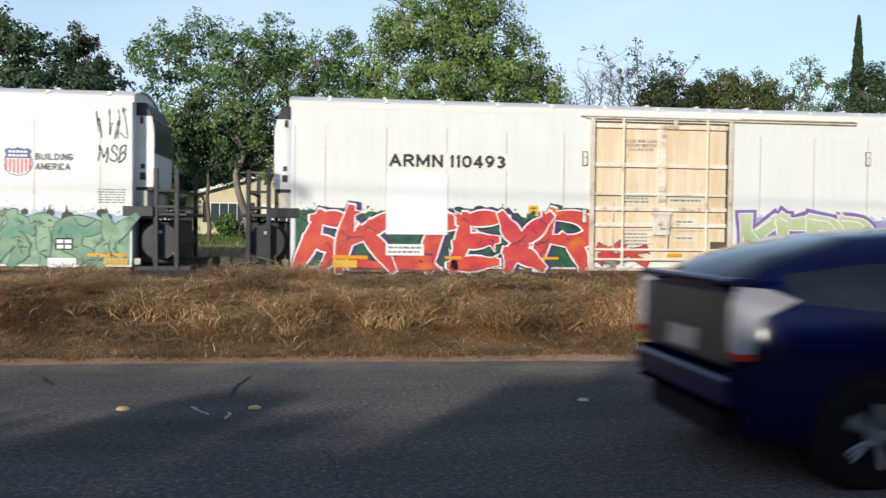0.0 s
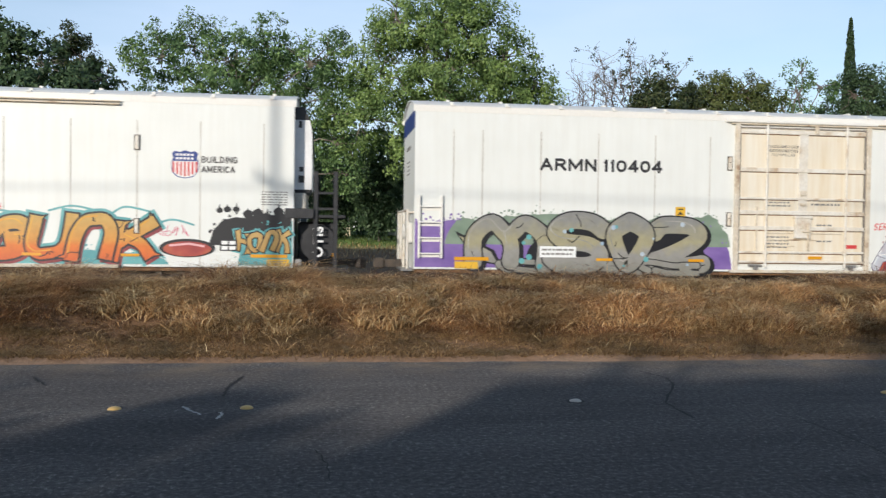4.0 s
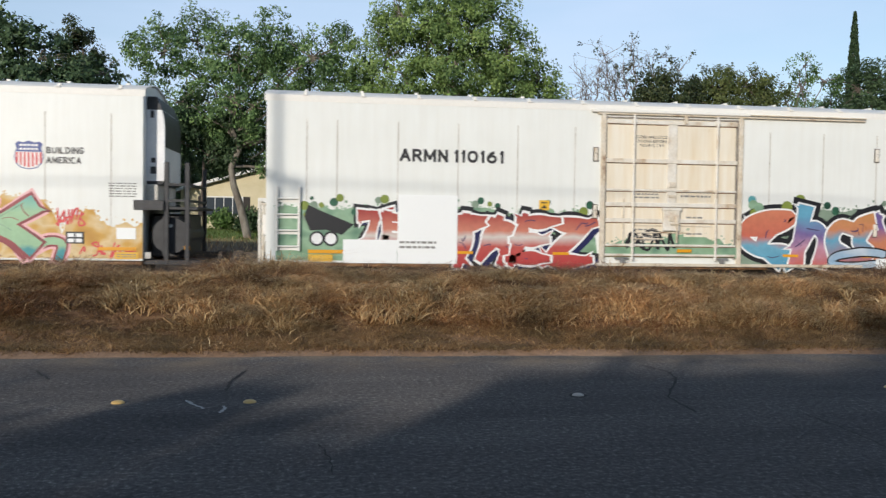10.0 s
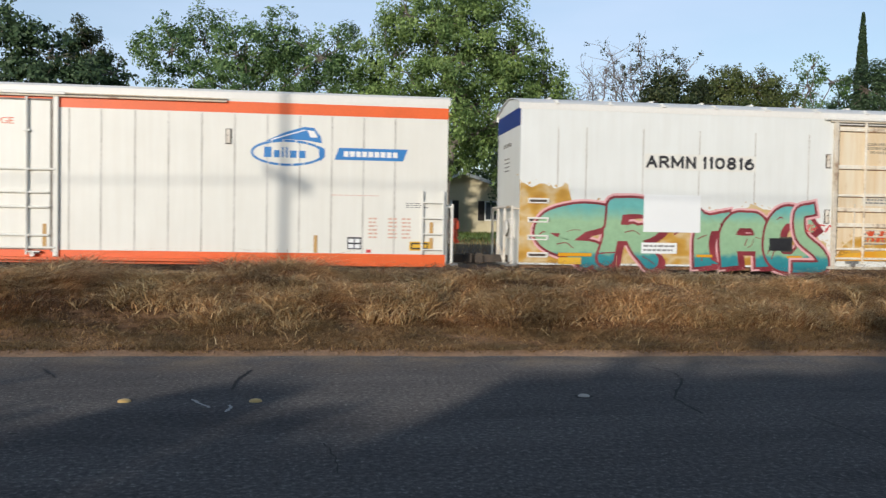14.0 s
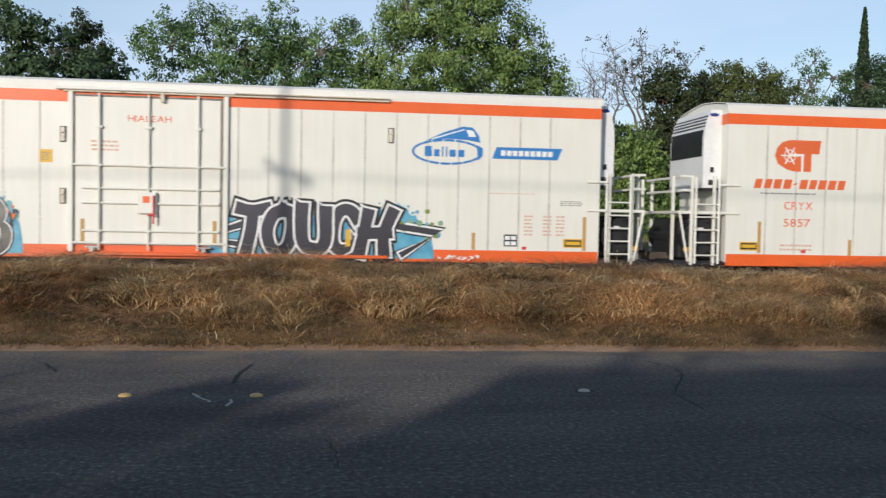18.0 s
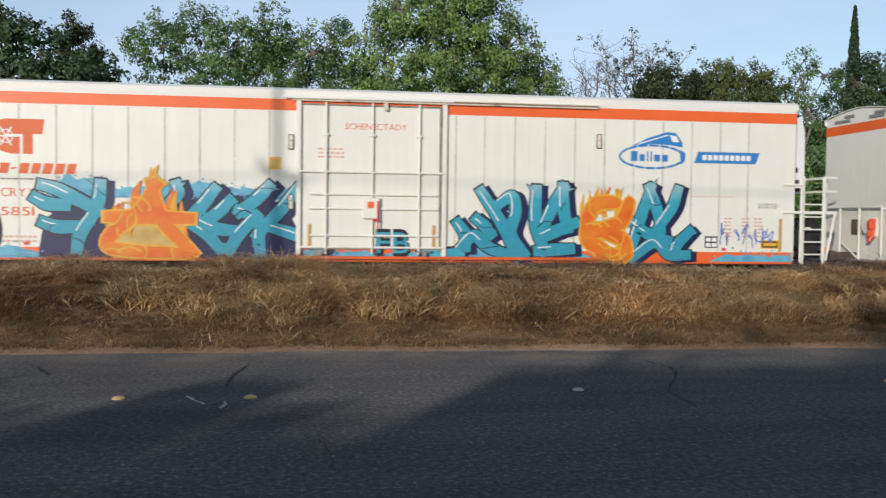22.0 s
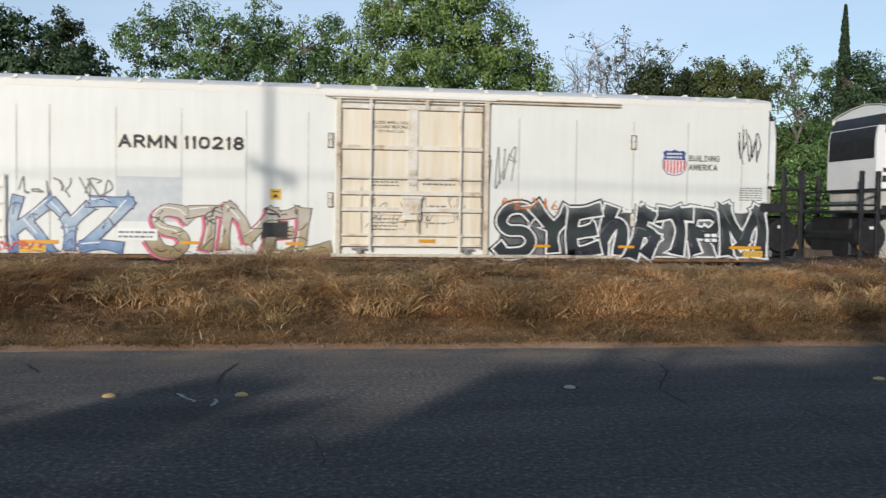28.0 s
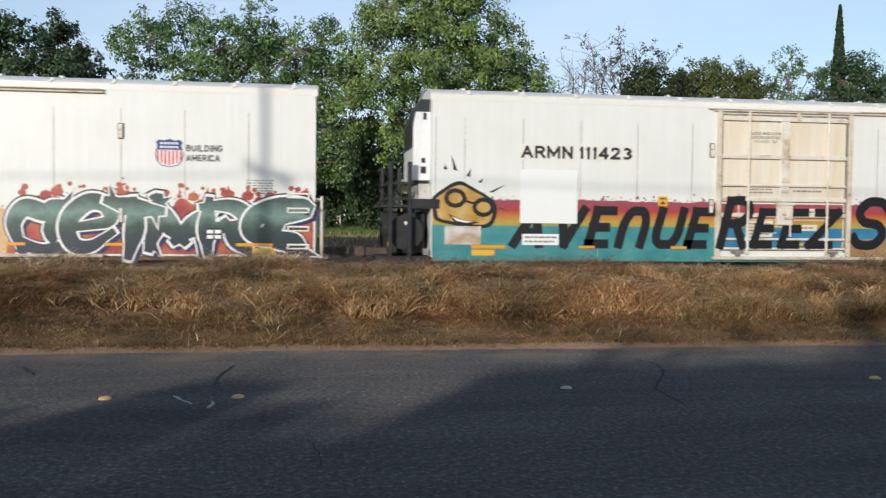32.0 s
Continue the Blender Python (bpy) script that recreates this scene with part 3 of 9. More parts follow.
def grab_rungs(car, x0, x1, zs, style, mat):
    """A ladder on the side: stiles with rungs, or rungs let into the skin."""
    lad = None
    if style == "stiles":
        lad = cached(("stiles", x0, style), "ladder", car, [mat], lambda g: [(g.box(x - 0.03, x + 0.03, -0.10, -0.07, zs[0] - 0.12, zs[-1] + 0.30, 0, 0.008), [g.box(x - 0.03, x + 0.03, -0.07, 0, z - 0.02, z + 0.02) for z in (zs[0], zs[-1] + 0.2)]) for x in (x0, x1)])
    for i, z in enumerate(zs):
        def rung(g, z=z):
            if style == "stiles":
                g.tube((x0, -0.09, z), (x1, -0.09, z), 0.022)
                g.box(x0 + 0.03, x1 - 0.03, -0.012, -0.004, z - 0.10, z - 0.03)
            else:
                g.box(x0, x1, -0.05, 0, z + 0.01, z + 0.055, 0, 0.008)
                g.box(x0, x1, -0.03, 0, z - 0.085, z - 0.05, 0, 0.006)
                g.box(x0 + 0.04, x1 - 0.04, -0.008, -0.001, z - 0.05, z + 0.01, 1)
                g.box(x0, x0 + 0.04, -0.08, 0, z - 0.05, z + 0.04)
                g.box(x1 - 0.04, x1, -0.08, 0, z - 0.05, z + 0.04)
        cached(("rung", x0, i, style), "rung", lad or car, [mat, UNDER], rung)


def plain_end(car, x, d, cryx):
    """The bare end; d is the way it faces along x."""
    b = lambda g, a0, a1, y0, y1, z0, z1, c=0.0, mi=0: g.box(min(x + d * a0, x + d * a1), max(x + d * a0, x + d * a1), y0, y1, z0, z1, mi, c)
    k = (x, cryx)
    if not cryx:
        cached(("band", k), "end_band", car, [NAVY], lambda g: b(g, 0, 0.006, 0.04, WIDE - 0.04, 4.08, 4.55))
        cached(("endtext", k), "end_lettering", car, [INK_GREY], lambda g: ([b(g, 0, 0.006, 1.2 + 0.16 * i, 1.31 + 0.16 * i, 3.62, 3.72) for i in range(7)], [b(g, 0, 0.006, 1.4, 2.1, 2.95 + 0.11 * i, 2.98 + 0.11 * i) for i in range(4)]))
    end_text = next((c for c in car.children if c.name.startswith("end_lettering")), None)
    if end_text:
        end_text["kind"] = "stuff"
    cage = cached(("cage", k), "end_rail", car, [WHITE_OLD if cryx else FRAME_PALE], lambda g: ([g.tube((x + d * 0.16, y, SILL), (x + d * 0.16, y, 1.95), 0.035) for y in (0.12, 1.15, 2.1, 3.0)], g.tube((x + d * 0.16, 0.12, 1.95), (x + d * 0.16, 3.0, 1.95), 0.035), [g.tube((x, y, 1.9), (x + d * 0.16, y, 1.9), 0.03) for y in (0.12, 3.0)], g.tube((x + d * 0.16, 1.15, SILL), (x + d * 0.16, 2.0, 0.9), 0.03)))
    cached(("walk", k), "end_step", car, [STEEL], lambda g: b(g, 0.0, 0.32, 0.1, WIDE - 0.1, SILL - 0.06, SILL + 0.0, 0.008))
    if cryx:
        cached(("endtext", k), "end_lettering", car, [INK_GREY], lambda g: [b(g, 0.05, 0.056, y, y + w, z, z + 0.07) for y, w, z in ((0.3, 0.7, 4.50), (1.9, 0.8, 4.50), (0.25, 0.5, 4.60), (1.7, 0.5, 4.62))])
        cached(("hose", k), "air_hose", car, [HOSE_RED], lambda g: ([g.tube((x + d * (0.22 + 0.02 * i), 0.35 + 0.03 * i, 1.62 - 0.0 * i), (x + d * (0.26 + 0.02 * i), 0.35 + 0.03 * i, 1.12), 0.05) for i in range(4)], g.tube((x + d * 0.26, 0.4, 1.12), (x + d * 0.34, 0.42, 0.98), 0.06), g.box(min(x + d * 0.18, x + d * 0.37), max(x + d * 0.18, x + d * 0.37), 0.3, 0.5, 1.3, 1.58, 0, 0.04)), "orange-red hose bundle on the end rail")
    cached(("hatch", k), "end_hatch", car, [UNDER], lambda g: b(g, 0, 0.03, 1.3, 1.75, 1.15, 1.6, 0.008))
    cached(("brake", k), "brake_housing", car, [ROOF_WHITE], lambda g: (b(g, 0.0, 0.12, 0.5, 0.95, 1.1, 1.65, 0.03), g.tube((x + d * 0.2, 0.7, 1.4), (x + d * 0.24, 0.7, 1.4), 0.2, n=14), g.tube((x + d * 0.1, 0.7, 1.4), (x + d * 0.22, 0.7, 1.4), 0.03)))


def unit_end(car, x, d, cryx):
    """The end with the cooling unit, its platform, posts and fuel tank."""
    P = lambda a, y, z: (x + d * a, y, z)
    b = lambda g, a0, a1, y0, y1, z0, z1, c=0.0, mi=0: g.box(min(x + d * a0, x + d * a1), max(x + d * a0, x + d * a1), y0, y1, z0, z1, mi, c)
    k = (x, cryx)

    D = 0.50 if cryx else 0.44
    slope = lambda z: D if z < 3.75 else D - (z - 3.75) ** 2 * 0.22 / 0.7

    def prism(g, za, zb, y0, y1, grow=0.0, back=None, mi=0):
        zs = [za + (zb - za) * i / 8 for i in range(9)]
        front = [(slope(z) + grow, z) for z in zs]
        pts = [(x + d * a, z) for a, z in ([(0.0 if back is None else slope(za) + back, za)] + front + [(0.0 if back is None else slope(zb) + back, zb)])]
        g.prism_y(pts if d > 0 else pts[::-1], y0, y1, mi)
    top = 4.56 if cryx else 4.22
    unit = cached(("unit", k), "cooling_unit", car, [UNIT_WHITE], lambda g: prism(g, 2.44, top, 0.42, WIDE - 0.42), "white cooling unit with black grille")
    cached(("skirt", k), "lower_skirt", unit, [BLACK], lambda g: b(g, 0, D - 0.04, 0.45, WIDE - 0.45, 2.36, 2.44))
    cached(("grille", k), "grille", unit, [BLACK], lambda g: prism(g, 3.30, 4.02 if cryx else 4.20, 0.50, WIDE - 0.50, 0.015, -0.05))
    for i in range(4 if cryx else 0):
        cached(("louvre", k, i), "louvre", unit, [BLACK], lambda g, i=i: prism(g, 4.10 + 0.09 * i, 4.14 + 0.09 * i, 0.48, WIDE - 0.48, 0.008, -0.03))
    if not cryx:
        cached(("shroud", k), "shroud", unit, [BLACK], lambda g: prism(g, 4.223, 4.55, 0.44, WIDE - 0.44, 0.0))
        cached(("engine_box", k), "engine_box", car, [SEAM], lambda g: b(g, 0, 0.30, 0.35, WIDE - 0.35, 1.82, 2.35, 0.02))
    for i, (a0, a1, za, zb) in enumerate(((0.16, 0.34, 2.52, 2.66), (0.20, 0.30, 2.86, 3.0)) if cryx else ((0.10, 0.24, 2.62, 2.80), (0.12, 0.22, 2.90, 3.02), (0.10, 0.18, 4.02, 4.2))):
        cached(("panel", k, i), "control_panel", unit, [BLACK], lambda g, a0=a0, a1=a1, za=za, zb=zb: b(g, a0, a1, 0.40, 0.42, za, zb))
    mat = WHITE_OLD if cryx else BLACK
    far = 1.30
    cached(("deck", k), "platform", car, [mat], lambda g: b(g, 0, far, 0.1, WIDE - 0.1, 1.72, 1.80, 0.01))
    cached(("lower", k), "lower_deck", car, [BLACK], lambda g: b(g, 0, far + 0.1, 0.1, WIDE - 0.1, SILL - 0.1, SILL + 0.02, 0.01))
    for i, (a, y) in enumerate(((0.55, 0.12), (1.05, 0.12), (0.55, WIDE - 0.12), (1.05, WIDE - 0.12)) if not cryx else ((0.30, 0.10), (0.92, 0.10), (1.25, 0.6), (1.25, WIDE - 0.2), (0.92, WIDE - 0.1))):
        w = 0.055 if not cryx else 0.04
        cached(("post", k, i), "platform_post", car, [mat], lambda g, a=a, y=y, w=w: b(g, a - w, a + w, y - w, y + w, SILL - 0.1, 2.9 if not cryx else 2.75, 0.01))
    for i, z in enumerate((2.35, 1.95) if not cryx else (2.72, 2.35)):
        cached(("rail", k, i), "platform_rail", car, [mat], lambda g, z=z: (b(g, 0.5 if not cryx else 0.92, 1.1 if not cryx else 1.28, 0.08, 0.15, z - 0.03, z + 0.03), b(g, far - 0.27, far - 0.2, 0.1, WIDE - 0.1, z - 0.03, z + 0.03)))
    if not cryx:
        cached(("gusset", k), "side_plate", car, [BLACK], lambda g: b(g, -0.22, 0.5, -0.02, 0.05, 1.70, 1.95, 0.01))
        cached(("fixlight", k), "marker_plate", car, [STEEL], lambda g: b(g, 0.05, 0.2, 0.02, 0.06, SILL + 0.05, SILL + 0.22, 0.01))
    else:
        lad = cached(("sladder", k), "side_ladder", car, [WHITE_OLD], lambda g: [g.tube(P(a, 0.0, SILL - 0.05), P(a, 0.0, 2.7), 0.035) for a in (0.2, 0.85)])
        for i in range(5):
            cached(("srung", k, i), "rung", lad, [WHITE_OLD], lambda g, i=i: g.tube(P(0.2, 0, 0.62 + 0.34 * i), P(0.85, 0, 0.62 + 0.34 * i), 0.022))
        for i, (p, q) in enumerate(((P(1.0, 0.1, SILL), P(1.25, 0.1, 1.75)), (P(-0.35, -0.03, 1.75), P(0.2, -0.03, 1.75)), (P(-0.35, -0.03, 2.5), P(0.2, -0.03, 2.5)))):
            cached(("brace", k, i), "brace", car, [WHITE_OLD], lambda g, p=p, q=q: g.tube(p, q, 0.033))
        cached(("badge", k), "unit_badge", unit, [NAVY], lambda g: g.face([(x + d * (0.22 + 0.13 * math.cos(a * 0.5236)), 0.413, 4.42 + 0.05 * math.sin(a * 0.5236)) for a in range(12)]))
    cached(("tank", k), "fuel_tank", car, [BLACK], lambda g: (g.tube(P(0.25, 0.55, 1.05), P(0.25, WIDE - 0.55, 1.05), 0.02), g.tube(P(0.62, 0.3, 1.08), P(0.62, WIDE - 0.3, 1.08), 0.46, n=20), b(g, 0.08, 1.05, 0.6, WIDE - 0.6, 0.5, 1.62, 0.05)), "", False)
    cached(("tanklabel", k), "tank_label", car, [SHIELD_WHITE], lambda g: b(g, 0.5, 0.66, 0.285, 0.295, 1.28, 1.36))
    cached(("tankstrap", k), "tank_strap", car, [REFLECT], lambda g: b(g, 0.98, 1.12, 0.10, 0.115, 0.72, 0.83))


def bogie(car, cx, tag):
    """A freight truck: two side frames, bolster, two axles with wheels."""
    cy, r = WIDE / 2, 0.42
    z = RAIL_Z + r
    base = cached(("bolster", cx), "bogie", car, [UNDER], lambda g: (g.box(cx - 0.22, cx + 0.22, 0.35, WIDE - 0.35, z - 0.05, SILL - 0.08, 0, 0.03), [g.prism_y([(cx - 1.25, z - 0.12), (cx - 0.55, z - 0.28), (cx + 0.55, z - 0.28), (cx + 1.25, z - 0.12), (cx + 1.25, z + 0.14), (cx + 0.5, z + 0.26), (cx - 0.5, z + 0.26), (cx - 1.25, z + 0.14)], y - 0.08, y + 0.08) for y in (0.5, WIDE - 0.5)]))
    for i, dx in enumerate((-0.89, 0.89)):
        cached(("wheel", cx, i), "wheel_set", base, [STEEL], lambda g, dx=dx: (g.tube((cx + dx, 0.45, z), (cx + dx, WIDE - 0.45, z), 0.08, n=10), [(g.tube((cx + dx, cy + s * 0.72, z), (cx + dx, cy + s * 0.84, z), r, n=24), g.tube((cx + dx, cy + s * 0.70, z), (cx + dx, cy + s * 0.72, z), r + 0.028, n=24)) for s in (-1, 1)]))


def under_parts(car, L, left_unit, right_unit):
    cached(("centre_sill", L), "centre_sill", car, [UNDER], lambda g: (g.box(0.05, L - 0.05, 1.3, 1.9, 0.12, SILL - 0.02, 0, 0.02), [g.box(x - 0.06, x + 0.06, 0.1, WIDE - 0.1, 0.25, SILL - 0.01) for x in np.linspace(1.0, L - 1.0, 9)]))
    for x, d, far in ((0, -1, 1.9 if left_unit else 0.95), (L, 1, 1.9 if right_unit else 0.95)):
        cached(("coupler", x, far), "coupler", car, [UNDER], lambda g, x=x, d=d, far=far: (g.box(min(x, x + d * (far - 0.25)), max(x, x + d * (far - 0.25)), 1.45, 1.75, 0.42, 0.64, 0, 0.02), g.box(min(x + d * (far - 0.3), x + d * far), max(x + d * (far - 0.3), x + d * far), 1.38, 1.82, 0.38, 0.68, 0, 0.05)))
    for i, cx in enumerate((3.0, L - 3.0)):
        bogie(car, cx, i)


def wagon(left, L, cryx, unit_left, unit_right, clean, label):
    car = thing("refrigerated_wagon", (left, SIDE_Y, 0), label, "railway wagon", "wagons of the train")
    off = -0.9 if unit_left and not cryx else 0.0
    wagon_shell(car, L, cryx, off)
    if cryx:
        wagon_door(car, 9.4, 13.25, True, True, 17.2)
    else:
        wagon_door(car, 8.62 + off, 12.58 + off, False, clean, 16.05 + off, off)
    for x, d, u in ((0, -1, unit_left), (L, 1, unit_right)):
        (unit_end if u else plain_end)(car, x, d, cryx)
    under_parts(car, L, unit_left, unit_right)
    return car


LA, LC = 20.25, 22.75
WAGONS = (
    wagon(-1.1, LA, False, True, False, False, "white refrigerated rail wagon with red and orange sprayed lettering"),
    wagon(-25.2, LA, False, False, True, True, "white refrigerated rail wagon with grey, purple and green spray paint"),
    wagon(-48.5, LA, False, False, True, False, "white refrigerated rail wagon with orange bubble lettering and rusty door"),
    wagon(-71.77, LA, False, False, True, True, "white refrigerated rail wagon with red and blue spray-painted letters"),
    wagon(-95.0, LA, False, False, True, False, "white refrigerated rail wagon sprayed ochre with mint green letters"),
    wagon(-119.65, LC, True, True, False, True, "clean white refrigerated rail wagon with orange stripes and orange emblem"),
    wagon(-145.9, LC, True, False, True, True, "white orange-striped refrigerated rail wagon with grey and black graffiti"),
    wagon(-171.46, LC, True, False, True, True, "white orange-striped refrigerated rail wagon with turquoise graffiti letters"),
    wagon(-193.65, LA, False, True, False, True, "white refrigerated rail wagon with pink and peach graffiti letters"),
    wagon(-217.8, LA, False, False, True, True, "white refrigerated rail wagon with faded blue, red and grey graffiti"),
    wagon(-240.05, LA, False, True, False, True, "white refrigerated rail wagon with a long rainbow mural band"),
    wagon(-263.25, LA, False, True, False, True, "white refrigerated rail wagon with green lettering on red clouds"),
)

# ---- track ----
BALLAST = noisy("ballast", [(0.3, (0.16, 0.15, 0.14)), (0.7, (0.30, 0.28, 0.26))], 6, 0.9, 0, 60, 0.4, relief=0.8)
SLEEPER = noisy("sleeper_wood", [(0.3, (0.05, 0.035, 0.025)), (0.7, (0.11, 0.08, 0.055))], 4, 0.9)


def build_track():
    g = Geo()
    prof = [(TRACK_Y - 2.6, -0.62), (TRACK_Y - 1.5, -0.40), (TRACK_Y + 1.5, -0.40), (TRACK_Y + 2.6, -0.62)]
    g.prism_x(prof, -400, 400)
    bed = tagged(g.obj("trackbed", BALLAST), "grey crushed stone ballast under the rails", "trackbed", kind="structure")
    g = Geo()
    for i in range(-90, 91):
        g.box(i * 0.55 - 0.11, i * 0.55 + 0.11, TRACK_Y - 1.3, TRACK_Y + 1.3, -0.47, -0.385)
    ties = tagged(g.obj("sleepers", SLEEPER), "dark weathered wooden sleepers in the ballast", "sleepers", kind="stuff")
    for s in (-0.7525, 0.7525):
        g = Geo()
        y = TRACK_Y + s
        g.prism_x([(y - 0.07, -0.385), (y - 0.07, -0.37), (y - 0.012, -0.35), (y - 0.012, -0.26), (y - 0.036, -0.25), (y - 0.036, RAIL_Z), (y + 0.036, RAIL_Z), (y + 0.036, -0.25), (y + 0.012, -0.26), (y + 0.012, -0.35), (y + 0.07, -0.37), (y + 0.07, -0.385)][::-1], -400, 400)
        tagged(g.obj("rail", STEEL), "worn steel railway rail on dark sleepers", "rail", "rails", "structure")


build_track()




def limb(g, p, q, r0, r1, rnd, steps=4, wob=0.12, n=6):
    """A crooked tapering limb from p to q; gives its points."""
    p, q = Vector(p), Vector(q)
    d = (q - p).length
    last, pts = p, [p]
    for i in range(1, steps + 1):
        t = i / steps
        c = p.lerp(q, t)
        if i < steps:
            c += Vector((rnd.uniform(-1, 1), rnd.uniform(-1, 1), rnd.uniform(-0.3, 0.9))) * wob * d * 0.5
        g.tube(last, c, r0 + (r1 - r0) * (t - 1 / steps), r0 + (r1 - r0) * t, n)
        last = c
        pts.append(c)
    return pts


# ---- dry grass on the bank ----
STRAW = leaf_mat("dry_grass", [(0.0, (0.317, 0.170, 0.081)), (0.5, (0.528, 0.328, 0.161)), (0.85, (0.672, 0.455, 0.241)), (1.0, (0.806, 0.606, 0.354))], 0.28, 1.3, 0.35, 0.06)
STRAW_PALE = leaf_mat("bleached_grass", [(0.0, (0.538, 0.333, 0.168)), (0.5, (0.768, 0.535, 0.286)), (1.0, (0.883, 0.707, 0.437))], 0.28, 1.3, 0.25, 0.06)
STRAW_RUST = leaf_mat("rusty_grass", [(0.0, (0.163, 0.073, 0.035)), (0.5, (0.298, 0.141, 0.067)), (1.0, (0.442, 0.244, 0.119))], 0.28, 1.3, 0.35, 0.06)
WEED = leaf_mat("grey_weeds", [(0.0, (0.10, 0.060, 0.042)), (0.5, (0.19, 0.120, 0.084)), (1.0, (0.31, 0.205, 0.150))], 0.2, 1.3, 0.35, 0.06)
STUBBLE = leaf_mat("dull_short_grass", [(0.0, (0.221, 0.131, 0.064)), (0.5, (0.384, 0.242, 0.121)), (1.0, (0.557, 0.379, 0.200))], 0.28, 1.3, 0.3, 0.06)
GREEN_GRASS = leaf_mat("lawn_grass", [(0.0, (0.045, 0.075, 0.014)), (0.6, (0.09, 0.13, 0.028)), (1.0, (0.16, 0.19, 0.05))], 0.3)


def blades(name, roots, heights, lean, width, mats, index=None, seed=1, droop=0.5, away=None):
    """Bent blades of three quads each, at the roots (n, 3)."""
    rs = np.random.RandomState(seed)
    n = len(roots)
    ang = rs.uniform(0, 2 * np.pi, n)
    side = np.stack([np.cos(ang), np.sin(ang), np.zeros(n)], 1)
    bend = rs.uniform(0, 2 * np.pi, n) if away is None else away + rs.randn(n) * 0.55
    out = np.stack([np.cos(bend), np.sin(bend), np.zeros(n)], 1) * (heights * lean * rs.uniform(0.2, 1.9, n))[:, None]
    up = np.stack([np.zeros(n), np.zeros(n), heights], 1)
    w = (width * rs.uniform(0.6, 1.4, n))[:, None]
    lev = []
    for t, k in ((0.0, 1.0), (0.45, 0.85), (0.8, 0.6), (1.0, 0.12)):
        c = roots + up * (t * (1 - droop * t * t * 0.55)) + out * (t * t)
        lev += [c - side * w * k, c + side * w * k]
    v = np.stack(lev, 1).reshape(-1, 3)
    base = (np.arange(n) * 8)[:, None]
    q = np.concatenate([base + np.array([[0, 1, 3, 2]]), base + np.array([[2, 3, 5, 4]]), base + np.array([[4, 5, 7, 6]])], 1).reshape(-1, 4)
    idx = None if index is None else np.repeat(index, 3)
    return mesh_np(name, v, q, mats, idx)


